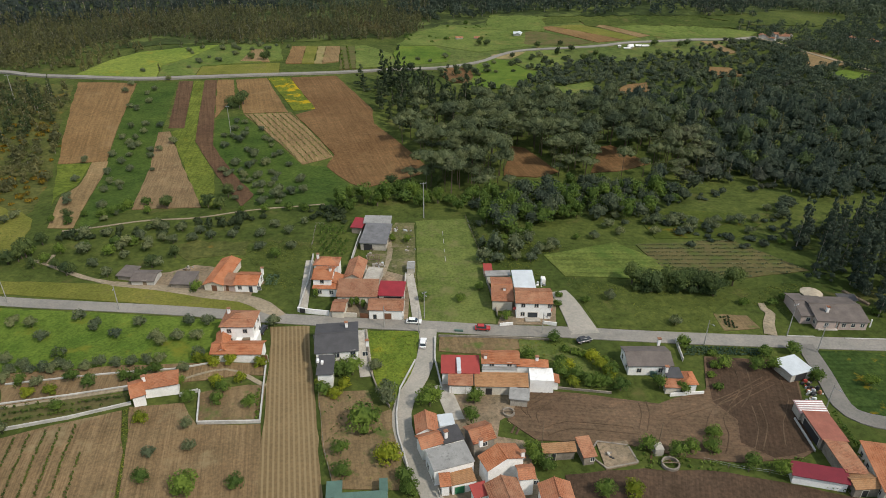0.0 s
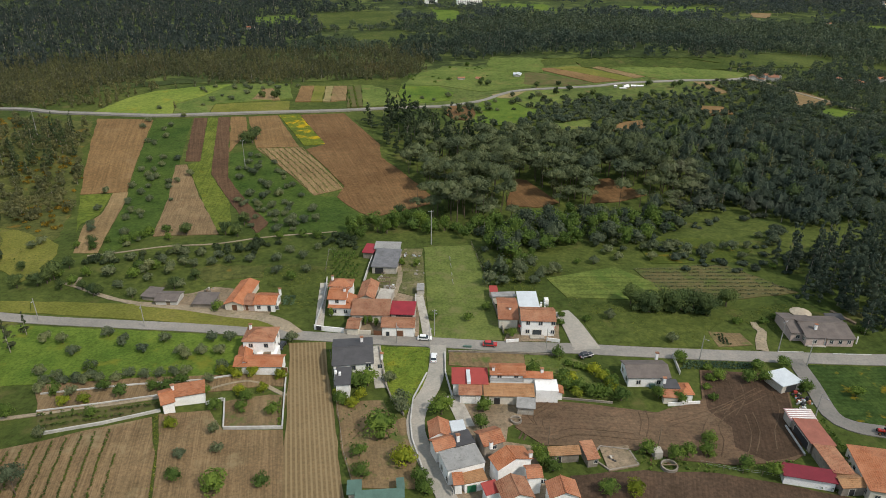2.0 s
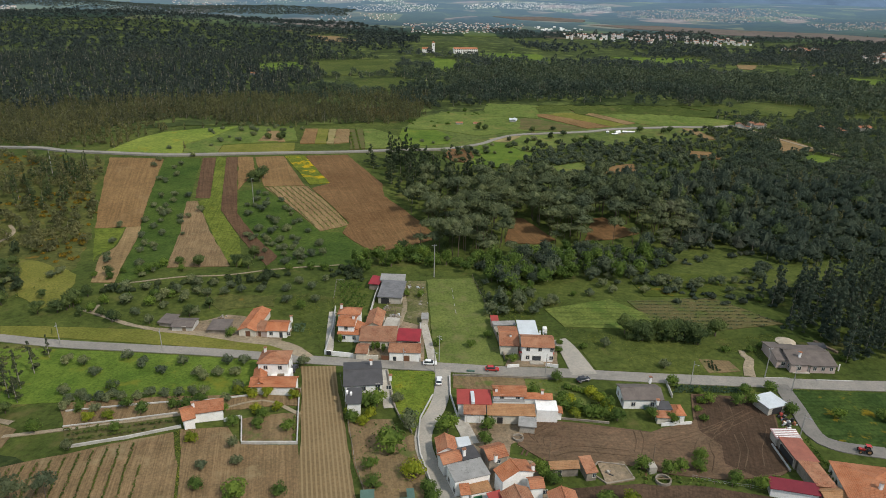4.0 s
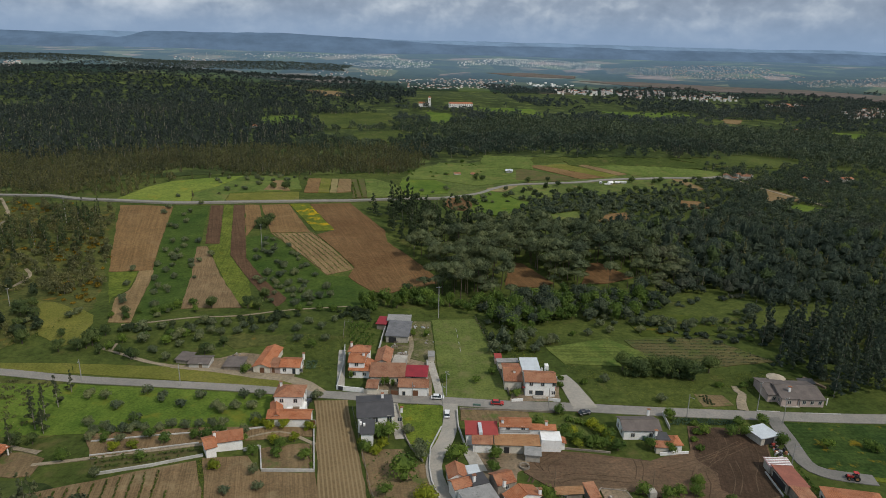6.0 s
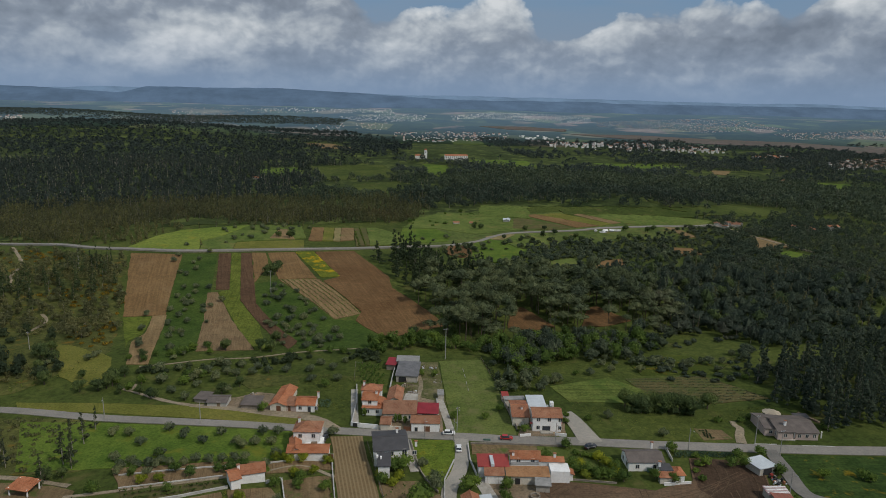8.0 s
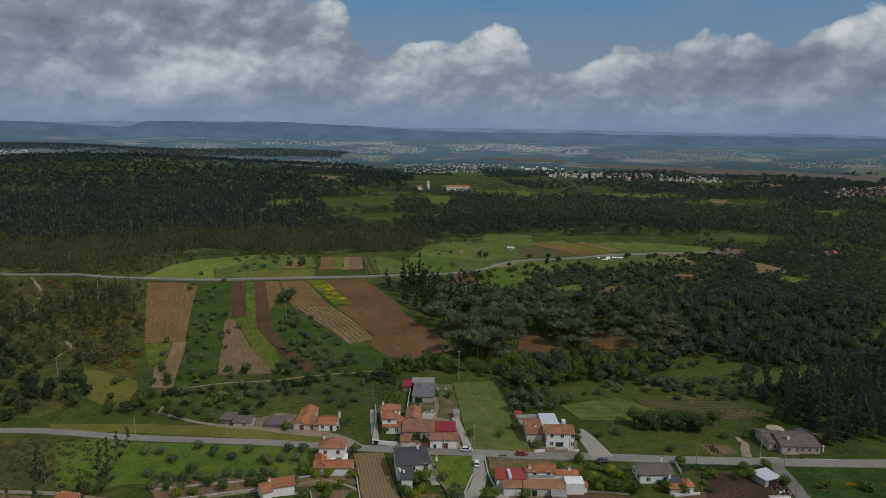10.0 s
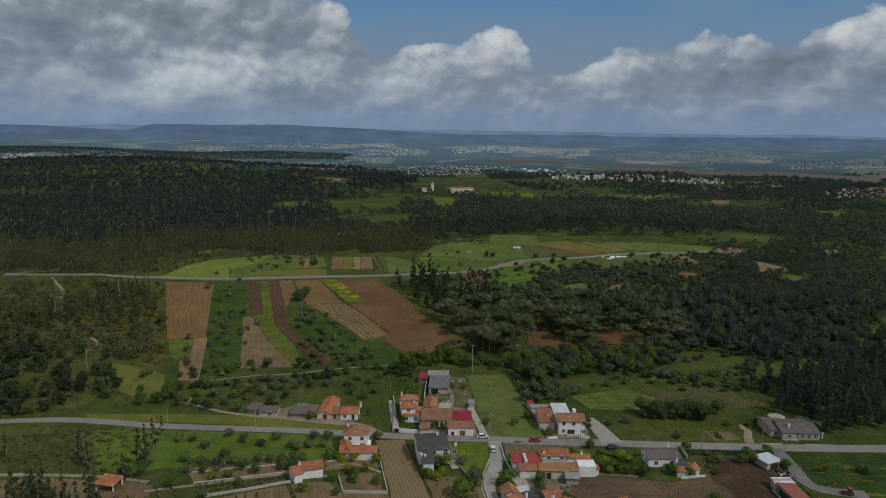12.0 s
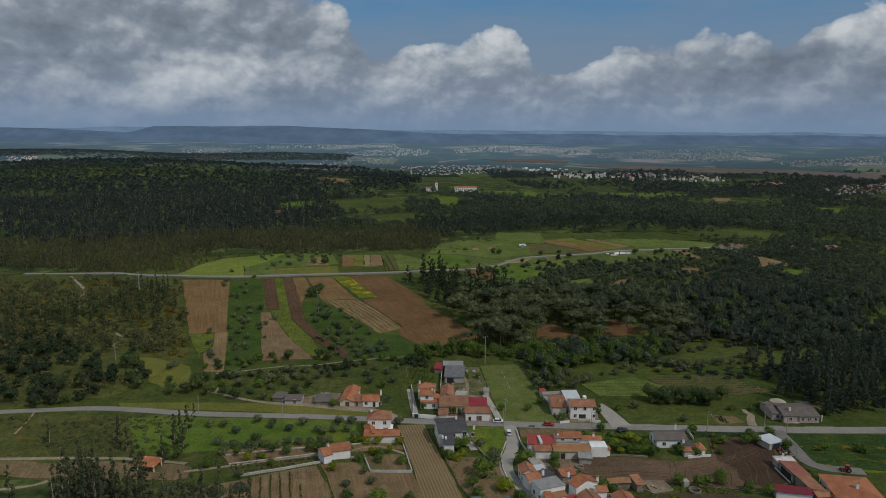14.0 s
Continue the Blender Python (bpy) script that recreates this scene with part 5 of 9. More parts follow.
    roof_on(p, "shed", w, d, h + 0.1, 0.6, roof, 0.4)
    part("slab", box_bm(-0.5, -3.2, -0.3, w + 0.3, d + 0.3, 0.16, bevel=0.03), "concrete", p)
    return p


def tractor(x, y, turn, label):
    p = empty("tractor", pose(x, y, rise1(x, y) + 0.27, 0, 0, turn), label, "tractor")
    part("bonnet", box_bm(0.2, -0.35, 0.7, 1.7, 0.35, 1.25, bevel=0.06), "car_red", p)
    part("chassis", box_bm(-1.0, -0.3, 0.5, 1.6, 0.3, 0.75, bevel=0.04), "dark", p)
    part("seat", box_bm(-0.7, -0.25, 0.95, -0.25, 0.25, 1.35, bevel=0.05), "dark", p)
    part("cab_roof", box_bm(-1.0, -0.6, 2.2, 0.3, 0.6, 2.32, bevel=0.04), "car_red", p)
    for sx in (-0.95, 0.25):
        for sy in (-0.55, 0.55):
            part("cab_post", box_bm(sx - 0.04, sy - 0.04, 0.7, sx + 0.04, sy + 0.04, 2.22), "dark", p)
    for sx, r, wd in ((-0.6, 0.75, 0.36), (1.35, 0.45, 0.24)):
        for sy in (-0.75, 0.75):
            wheel = new("wheel")
            wheel.parent = p
            wheel.matrix_local = pose(sx, sy, r)
            part("tyre", tube_bm((0, -wd / 2, 0), (0, wd / 2, 0), r, r, 14), "rubber", wheel)
            part("rim", tube_bm((0, -wd / 2 - 0.01, 0), (0, wd / 2 + 0.01, 0), r * 0.55, r * 0.55, 10), "tile_ochre", wheel)
    return p


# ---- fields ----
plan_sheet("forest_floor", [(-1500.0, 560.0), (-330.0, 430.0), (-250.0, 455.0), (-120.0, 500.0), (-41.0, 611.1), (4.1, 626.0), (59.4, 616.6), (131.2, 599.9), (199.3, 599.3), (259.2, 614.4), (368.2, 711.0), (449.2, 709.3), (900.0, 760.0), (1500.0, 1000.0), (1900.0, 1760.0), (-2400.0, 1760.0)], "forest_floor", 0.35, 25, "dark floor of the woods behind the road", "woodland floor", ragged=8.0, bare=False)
plan_sheet("meadow_hill", [(-29.0, 448.2), (-33.5, 521.8), (-19.6, 571.5), (4.0, 603.6), (57.4, 593.2), (85.0, 580.8), (128.4, 584.7), (163.0, 589.9), (196.3, 588.3), (216.0, 574.5), (240.9, 558.6), (222.3, 526.3), (189.0, 492.2), (148.9, 481.2), (93.4, 463.6), (56.1, 443.6), (24.2, 405.1), (6.9, 404.7), (1.3, 447.0)], "hill_grass", 0.35, 20, "grassy hillside behind the country road", "meadow", ragged=4.0, bare=False)
plan_sheet("heath", [(-231.5, 165.3), (-155.0, 163.8), (-127.6, 163.3), (-111.4, 131.4), (-129.5, 128.8), (-177.2, 130.1), (-205.8, 130.8)], "scrub", 0.1, 7, "rough scrubby slope beside the road", "heath", ragged=2.5, bare=False)
plan_sheet("heath", [(-410.6, 405.8), (-291.9, 391.9), (-206.3, 377.4), (-147.7, 225.2), (-153.8, 208.3), (-163.6, 182.7), (-203.1, 171.7), (-236.7, 172.4)], "scrub", 0.1, 7, "heath and scrub on the slope", "heath", ragged=3, bare=False)
plan_sheet("field", [(-203.3, 127.4), (-153.0, 126.9), (-128.7, 124.8), (-109.1, 119.3), (-108.2, 111.6), (-131.7, 113.1), (-170.0, 118.5), (-197.1, 119.0)], "garden", 0.2, 7, "brown terrace below the slope", "field", ragged=3)
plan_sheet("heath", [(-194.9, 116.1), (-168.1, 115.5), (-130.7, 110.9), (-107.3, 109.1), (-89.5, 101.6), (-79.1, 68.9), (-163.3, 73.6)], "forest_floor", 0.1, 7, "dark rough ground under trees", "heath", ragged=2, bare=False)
plan_sheet("field", [(-206.0, 382.2), (-172.5, 381.1), (-144.5, 276.9), (-164.0, 273.4)], "soil", 0.22, 7, "large ploughed field of pale red-brown soil", "field", ragged=0.6)
plan_sheet("field", [(-164.0, 272.9), (-150.6, 274.6), (-144.4, 249.7), (-145.9, 237.8), (-143.3, 229.0)], "bright", 0.17, 7, "small patch of bright green grass beside the ploughed field", "field", ragged=0.6)
plan_sheet("field", [(-150.2, 275.6), (-143.8, 277.0), (-126.3, 210.8), (-135.1, 210.5), (-144.0, 236.4), (-143.6, 249.7)], "soil_pale", 0.22, 7, "strip of pale soil with ridges", "field", ragged=0.6)
plan_sheet("field", [(-172.0, 382.1), (-150.9, 385.9), (-131.8, 309.5), (-112.4, 228.8), (-121.9, 212.1), (-125.6, 212.8), (-144.1, 276.4)], "olive_ground", 0.12, 7, "long green strip planted with olive trees", "grove", ragged=0.6)
plan_sheet("field", [(-150.7, 387.5), (-143.2, 389.8), (-123.1, 314.3), (-130.5, 313.5)], "soil_dark", 0.22, 7, "narrow strip of brown ploughed soil", "field", ragged=0.6)
plan_sheet("field", [(-143.0, 390.4), (-137.4, 391.5), (-112.1, 296.7), (-96.1, 269.8), (-82.7, 230.3), (-87.9, 230.0), (-127.6, 309.2), (-122.9, 314.3)], "strip", 0.19, 7, "green strip with yellow flowers between ploughed fields", "field", ragged=0.6)
plan_sheet("field", [(-137.3, 392.6), (-130.8, 394.0), (-103.9, 296.0), (-72.2, 244.4), (-73.4, 230.7), (-96.7, 272.4), (-113.1, 299.3)], "soil_dark", 0.22, 7, "curving strip of dark red-brown soil", "field", ragged=0.6)
plan_sheet("field", [(-133.0, 307.8), (-128.1, 309.2), (-88.1, 230.0), (-112.4, 226.5)], "soil_rows", 0.22, 7, "wedge of pale brown ploughed soil", "field", ragged=0.6)
plan_sheet("field", [(-130.7, 395.1), (-122.0, 397.1), (-113.3, 367.6), (-112.9, 354.0), (-112.8, 329.2)], "soil", 0.22, 7, "small ploughed plot of brown soil by the road", "field", ragged=0.6)
plan_sheet("field", [(-120.6, 397.4), (-104.4, 404.7), (-79.1, 344.2), (-100.9, 338.9)], "soil", 0.22, 7, "ploughed plot of brown soil beside the road", "field", ragged=0.6)
plan_sheet("field", [(-103.5, 405.3), (-92.0, 410.8), (-66.2, 351.8), (-76.6, 346.5)], "yellow", 0.24, 7, "narrow plot of yellow flowers and grass", "field", ragged=0.6)
plan_sheet("field", [(-100.3, 337.5), (-77.2, 343.5), (-47.3, 287.7), (-59.5, 279.3)], "soil_pale", 0.22, 7, "vineyard plot of pale brown soil", "field", ragged=0.6)
plan_sheet("field", [(-91.1, 409.7), (-64.8, 419.8), (-36.5, 356.3), (-32.9, 330.6), (-4.5, 279.2), (-4.3, 273.4), (-30.9, 254.2), (-36.3, 260.3), (-48.9, 278.1), (-47.0, 289.5), (-74.5, 340.1), (-65.9, 349.9)], "soil_red", 0.22, 7, "wide ploughed field of red-brown soil", "field", ragged=0.6)
plan_sheet("field", [(-111.4, 328.0), (-100.4, 335.6), (-59.8, 278.1), (-49.7, 278.6), (-35.8, 256.8), (-39.1, 233.0), (-68.7, 231.8), (-72.5, 244.4), (-102.8, 293.4)], "olive_ground", 0.12, 7, "green grove with olive trees in long grass", "grove", ragged=0.6)
plan_sheet("field", [(-215.2, 396.0), (-208.4, 430.9), (-198.0, 450.5), (-174.9, 465.5), (-153.9, 479.3), (-162.1, 438.6), (-171.8, 417.1), (-165.7, 393.9), (-179.5, 391.1)], "spring", 0.65, 14, "bright yellow-green spring meadow on a slope", "field", ragged=0.8)
plan_sheet("field", [(-165.7, 395.0), (-171.2, 417.3), (-161.5, 438.8), (-153.2, 479.5), (-115.2, 492.8), (-104.2, 450.1), (-124.8, 435.5), (-148.4, 420.5), (-145.3, 399.6)], "grove_bright", 0.65, 14, "olive grove on bright green grass", "grove", ragged=0.8)
plan_sheet("field", [(-145.0, 400.9), (-147.5, 419.7), (-123.8, 431.4), (-104.1, 440.6), (-99.7, 415.2)], "verge", 0.65, 14, "strip of dry yellowish grass beside the road", "field", ragged=0.8)
plan_sheet("field", [(-129.0, 437.5), (-129.2, 470.5), (-123.0, 474.2), (-111.3, 443.2)], "soil_pale", 0.75, 14, "small plot of pale bare soil", "field", ragged=0.8)
plan_sheet("field", [(-100.6, 441.4), (-106.0, 489.6), (-97.0, 493.4), (-91.1, 444.4)], "soil", 0.75, 14, "plot of tan soil beyond the road", "field", ragged=0.8)
plan_sheet("field", [(-90.8, 444.5), (-96.6, 493.5), (-88.8, 495.9), (-83.4, 446.9)], "verge", 0.75, 14, "strip of pale green grass", "field", ragged=0.8)
plan_sheet("field", [(-83.0, 447.0), (-88.4, 496.0), (-83.4, 497.9), (-78.3, 447.8)], "dry_grass", 0.75, 14, "narrow strip of pale straw-coloured soil", "field", ragged=0.8)
plan_sheet("field", [(-77.9, 447.9), (-83.0, 497.9), (-73.5, 501.4), (-68.5, 455.5)], "soil_pale", 0.75, 14, "plot of light brown soil", "field", ragged=0.8)
plan_sheet("field", [(-64.8, 434.2), (-72.7, 501.5), (-63.6, 505.8), (-54.8, 439.7)], "vine_soil", 0.75, 14, "small striped vineyard plot", "field", ragged=0.8)
plan_sheet("field", [(-54.4, 439.7), (-63.2, 505.8), (-55.7, 509.7), (-35.0, 486.9), (-28.3, 450.3)], "grove_bright", 0.7, 14, "green meadow behind the road", "field", ragged=0.8)
plan_sheet("field", [(-27.6, 450.4), (-33.8, 487.0), (-32.9, 512.6), (-5.7, 515.7), (7.8, 492.1), (4.4, 466.6)], "meadow", 0.65, 14, "green meadow with scattered trees behind the road", "field", ragged=0.8)
plan_sheet("field", [(-33.1, 515.7), (-19.5, 566.5), (4.0, 593.4), (42.3, 584.0), (66.5, 558.2), (71.9, 518.2), (52.6, 510.1), (28.6, 496.5), (-4.8, 517.7)], "grove_bright", 0.65, 14, "light green meadow on the hillside", "field", ragged=0.8)
plan_sheet("field", [(63.7, 522.3), (68.5, 560.0), (77.9, 560.9), (117.3, 525.7), (94.1, 516.7)], "vine_soil", 0.7, 14, "vineyard plot in dark green rows", "field", ragged=0.8)
plan_sheet("field", [(78.4, 573.3), (91.3, 574.7), (141.9, 532.4), (120.0, 526.2)], "soil", 0.75, 14, "light brown ploughed plot on the hillside", "field", ragged=0.8)
plan_sheet("field", [(92.2, 574.5), (107.2, 577.3), (114.7, 576.9), (154.7, 539.6), (142.8, 532.2)], "verge", 0.7, 14, "strip of pale grass on the hillside", "field", ragged=0.8)
plan_sheet("field", [(116.5, 581.8), (127.4, 579.6), (164.8, 544.2), (155.5, 539.4)], "soil_pale", 0.75, 14, "pale strip of soil on the hillside", "field", ragged=0.8)
plan_sheet("field", [(128.7, 581.4), (162.3, 586.9), (194.8, 583.4), (214.4, 569.6), (255.0, 559.0), (242.1, 543.4), (189.5, 533.8), (165.6, 543.9)], "grove_bright", 0.65, 14, "pale green hillside meadow", "field", ragged=0.8)
plan_sheet("field", [(200.1, 530.9), (209.3, 529.5), (217.3, 499.4), (209.1, 496.3)], "soil_pale", 0.65, 14, "pale bare track of soil on the slope", "field", ragged=0.8)
plan_sheet("field", [(1.3, 426.4), (4.3, 449.1), (19.5, 449.7), (21.3, 427.0), (16.7, 409.6), (7.0, 412.9)], "soil_red", 0.65, 14, "plot of red soil below the road", "field", ragged=0.8)
plan_sheet("field", [(35.6, 487.9), (51.5, 496.8), (62.9, 498.6), (49.7, 477.4), (39.6, 476.2)], "dry_grass", 0.65, 14, "patch of dry grass beside the bending road", "field", ragged=0.8)
plan_sheet("field", [(48.7, 466.1), (62.3, 500.7), (91.3, 504.7), (83.1, 460.3), (56.8, 449.7)], "grove_bright", 0.65, 14, "green meadow beside the bending road", "field", ragged=0.8)
plan_sheet("field", [(17.9, 402.3), (24.9, 458.7), (35.2, 482.7), (47.8, 469.3), (56.4, 446.7), (67.0, 441.0), (42.7, 398.4)], "meadow", 0.65, 14, "rough grass slope below the road", "field", ragged=0.8)
plan_sheet("field", [(56.5, 386.2), (70.9, 404.9), (92.0, 415.5), (96.9, 401.6), (72.0, 379.5)], "grove_bright", 0.65, 14, "green clearing beside the olive grove", "field", ragged=0.8)
plan_sheet("field", [(99.2, 387.3), (113.8, 410.1), (128.2, 415.6), (125.2, 397.0)], "soil", 0.65, 14, "bare brown slope in the grove", "field", ragged=0.8)
plan_sheet("field", [(178.8, 457.7), (195.0, 455.5), (196.8, 435.7), (175.6, 429.2)], "soil", 0.65, 14, "bare brown patch on the slope", "field", ragged=0.8)
plan_sheet("field", [(267.5, 504.6), (276.8, 503.0), (284.2, 468.1), (247.7, 456.1)], "soil_pale", 0.65, 14, "plot of pinkish bare soil on the far slope", "field", ragged=0.8)
plan_sheet("field", [(243.0, 434.1), (271.5, 453.1), (283.8, 435.7), (255.4, 416.2)], "meadow", 0.65, 14, "small green meadow on the far slope", "field", ragged=0.8)
plan_sheet("field", [(220.7, 597.0), (272.1, 608.5), (331.3, 636.6), (373.9, 636.7), (319.9, 592.1), (261.3, 580.9)], "land", 0.65, 14, "green meadow among dark woods", "field", ragged=0.8)
plan_sheet("field", [(28.4, 270.8), (34.0, 301.2), (40.5, 299.3), (52.9, 275.0), (42.3, 269.1)], "soil_red", 0.4, 14, "clearing of red soil in the pine wood", "field", ragged=0.8)
plan_sheet("field", [(66.5, 274.2), (76.1, 301.2), (81.4, 303.1), (95.0, 284.0), (79.5, 276.4)], "soil_red", 0.4, 14, "small clearing of red soil in the wood", "field", ragged=0.8)
plan_sheet("field", [(67.8, 1167.4), (174.3, 1204.2), (186.8, 1130.6), (81.1, 1080.3)], "meadow", 0.8, 20, "light green lawn beside the manor", "field", ragged=5)
plan_sheet("field", [(-206.6, 1044.4), (-85.9, 1083.7), (-52.1, 920.9), (-144.5, 853.3)], "land", 0.8, 20, "green slope below the chapel", "field", ragged=5)
plan_sheet("field", [(-276.7, 983.2), (-221.9, 1024.4), (-187.3, 924.3), (-238.3, 888.9)], "meadow", 0.8, 20, "clearing among distant groves", "field", ragged=5)
plan_sheet("field", [(545.9, 1237.4), (580.8, 1233.7), (549.7, 1172.7), (527.4, 1184.0)], "soil_pale", 0.8, 20, "pale clearing in the distance", "field", ragged=5)
plan_sheet("field", [(-313.7, 1605.3), (-240.1, 1603.1), (-169.9, 1456.7), (-230.6, 1429.4)], "soil_pale", 0.8, 20, "pale sandy plot in the distance", "field", ragged=5)
plan_sheet("field", [(667.5, 1088.5), (708.6, 1056.9), (628.0, 945.1), (619.6, 1007.1)], "meadow", 0.8, 20, "green meadow near the hamlet", "field", ragged=5)
plan_sheet("field", [(-110.3, 822.7), (-50.5, 862.6), (-33.4, 749.1), (-87.3, 721.5)], "land", 0.8, 20, "olive terraces in the distance", "field", ragged=5)
plan_sheet("field", [(316.5, 1266.4), (480.9, 1304.0), (522.4, 1258.4), (345.8, 1169.5)], "meadow", 0.8, 20, "strip of lit meadow among distant trees", "field", ragged=5)
plan_sheet("field", [(116.1, 588.5), (259.7, 587.5), (240.0, 567.1), (118.6, 573.2)], "land", 0.8, 20, "grassy clearing in the woods", "field", ragged=5)
plan_sheet("field", [(-17.1, 1099.4), (22.3, 1086.3), (15.9, 927.4), (-9.5, 940.2)], "meadow", 0.8, 20, "green slope under the chapel wall", "field", ragged=5)
plan_sheet("field", [(530.9, 2460.4), (765.3, 2445.5), (991.2, 2263.7), (1218.8, 2160.8), (1343.7, 1888.9), (1161.2, 1625.6), (1073.4, 1898.1), (848.3, 1974.3), (652.0, 2207.9)], "hazed_plain_soil", 1.6, 60, "wide brown fields on the far plain", "field", ragged=12)
plan_sheet("field", [(217.3, 2850.4), (419.3, 2872.1), (569.3, 2748.2), (540.1, 2608.0), (322.0, 2693.4)], "hazed_plain_soil", 1.6, 60, "brown fields on the far plain", "field", ragged=12)
plan_sheet("field", [(45.7, 626.0), (87.7, 607.3), (82.9, 560.3), (34.7, 570.6)], "grove_bright", 0.8, 20, "bright meadow beside the grove", "field", ragged=5)
plan_sheet("verge", [(-131.2, 175.7), (-96.6, 174.6), (-73.3, 170.8), (-57.3, 167.1), (-49.0, 162.8), (-49.2, 161.0), (-59.6, 161.3), (-127.1, 168.8)], "verge", 0.17, 7, "grassy bank with dry patches beside the road", "grass", ragged=0.6)
plan_sheet("meadow", [(-148.4, 161.5), (-122.8, 161.5), (-58.1, 156.0), (-56.4, 145.6), (-55.5, 136.8), (-64.3, 133.5), (-104.8, 131.5), (-132.0, 130.8)], "meadow", 0.12, 7, "green meadow with olive trees and yellow flowers", "meadow", ragged=0.6)
plan_sheet("verge", [(-158.2, 175.5), (-131.2, 175.7), (-127.1, 168.8), (-154.1, 169.6)], "verge", 0.17, 7, "grassy bank beside the road", "grass", ragged=0.6)
plan_sheet("field", [(-44.4, 152.9), (-33.9, 153.9), (-29.8, 134.9), (-20.8, 95.7), (-17.1, 80.3), (-31.2, 79.8), (-33.4, 94.9), (-40.2, 133.1)], "stubble", 0.22, 7, "long narrow field of straw-coloured sown stripes", "field", ragged=0.6)
plan_sheet("field", [(-67.6, 118.2), (-56.3, 120.4), (-51.0, 113.5), (-37.6, 114.8), (-33.4, 94.9), (-31.2, 79.8), (-54.9, 78.6), (-62.6, 104.7)], "soil_rows", 0.22, 7, "brown sown field with faint rows and young trees", "field", ragged=0.6)
plan_sheet("field", [(-90.5, 108.2), (-68.7, 117.0), (-63.1, 104.7), (-55.4, 78.6), (-87.4, 78.2), (-105.4, 103.6)], "soil_rows", 0.22, 7, "brown vineyard field with rows of young vines", "field", ragged=0.6)
plan_sheet("field", [(-53.9, 124.3), (-43.7, 128.0), (-39.6, 127.9), (-38.0, 115.8), (-51.1, 114.4)], "garden", 0.2, 7, "walled garden plot of bare brown soil", "field", ragged=0.6)
plan_sheet("field", [(-18.6, 152.3), (-3.9, 152.1), (-4.1, 139.4), (-6.7, 130.5), (-8.5, 124.0), (-9.7, 122.0), (-13.0, 127.4), (-15.9, 139.0)], "flowers", 0.17, 7, "meadow plot thick with yellow flowers", "field", ragged=0.6)
plan_sheet("field", [(-26.9, 126.5), (-15.2, 127.7), (-12.3, 119.5), (-9.4, 121.5), (-6.0, 108.5), (-6.1, 98.2), (-19.1, 98.0), (-22.7, 107.7)], "garden", 0.2, 7, "kitchen garden of brown soil with weeds", "field", ragged=0.6)
plan_sheet("field", [(-7.6, 220.3), (10.6, 222.6), (14.5, 199.9), (17.2, 156.2), (-4.1, 156.9)], "lawn", 0.17, 7, "long mown grass field", "field", ragged=0.6)
plan_sheet("field", [(-104.5, 131.0), (-53.6, 136.4), (-42.0, 136.5), (-40.3, 131.8), (-44.7, 131.9), (-69.9, 124.7), (-82.9, 121.4), (-96.8, 118.5)], "soil_rows", 0.22, 7, "brown terrace with young olive trees", "field", ragged=0.6)
plan_sheet("field", [(-96.3, 117.8), (-69.9, 123.4), (-68.5, 120.1), (-79.4, 114.5), (-92.4, 111.3)], "vine_soil", 0.22, 7, "terrace of vines in green rows", "field", ragged=0.6)
plan_sheet("field", [(24.5, 129.1), (39.6, 126.8), (53.0, 124.2), (66.1, 129.5), (69.8, 142.2), (90.7, 140.1), (90.0, 133.5), (85.8, 120.9), (82.2, 109.6), (78.9, 107.6), (65.1, 106.3), (52.6, 108.0), (42.6, 111.2), (31.6, 111.4), (23.1, 112.3), (17.2, 118.4), (19.9, 124.0)], "soil_field", 0.22, 7, "large worked field of dark brown soil with tyre tracks", "field", ragged=0.6)
plan_sheet("field", [(27.7, 102.6), (44.5, 104.5), (61.7, 103.5), (75.3, 100.1), (89.1, 96.2), (80.5, 81.4), (28.3, 81.1)], "soil_darker", 0.22, 7, "dark brown worked field", "field", ragged=0.6)
plan_sheet("field", [(70.2, 141.6), (90.2, 139.6), (89.4, 133.5), (85.2, 120.9), (81.8, 109.8), (73.0, 107.6), (67.5, 112.0), (69.5, 119.0), (66.0, 125.0), (67.0, 129.9)], "soil_darker", 0.235, 7, "darker part of the worked field", "field", ragged=2.2)
plan_sheet("field", [(35.5, 195.6), (61.4, 204.7), (75.9, 188.0), (71.4, 181.0), (40.4, 182.0)], "crop", 0.22, 7, "plot of yellow-green young crop", "field", ragged=0.6)
plan_sheet("field", [(67.7, 203.1), (100.9, 207.3), (118.5, 186.5), (94.6, 181.3), (74.0, 181.7)], "vine_soil", 0.22, 7, "vineyard plot of brown soil on a slope", "field", ragged=0.6)
plan_sheet("field", [(100.7, 144.9), (128.4, 143.8), (151.0, 142.6), (130.1, 115.0), (107.2, 118.7), (96.9, 123.4), (99.0, 135.7)], "green_crop", 0.22, 7, "green crop field with yellow flowers beside the road", "field", ragged=0.6)
plan_sheet("field", [(79.3, 161.9), (88.5, 160.9), (89.7, 154.9), (79.4, 153.7)], "garden", 0.2, 7, "small vegetable plot of brown soil", "field", ragged=0.6)
plan_sheet("field", [(1.6, 149.9), (22.5, 150.0), (22.6, 145.0), (15.1, 142.5), (1.4, 143.7)], "garden", 0.2, 7, "garden plot of soil and rough grass", "field", ragged=0.6)
plan_sheet("field", [(22.8, 150.0), (35.0, 148.1), (46.7, 140.1), (43.5, 129.3), (30.1, 130.4), (30.8, 139.9), (22.5, 143.4)], "lawn", 0.17, 7, "overgrown green garden", "field", ragged=0.6)
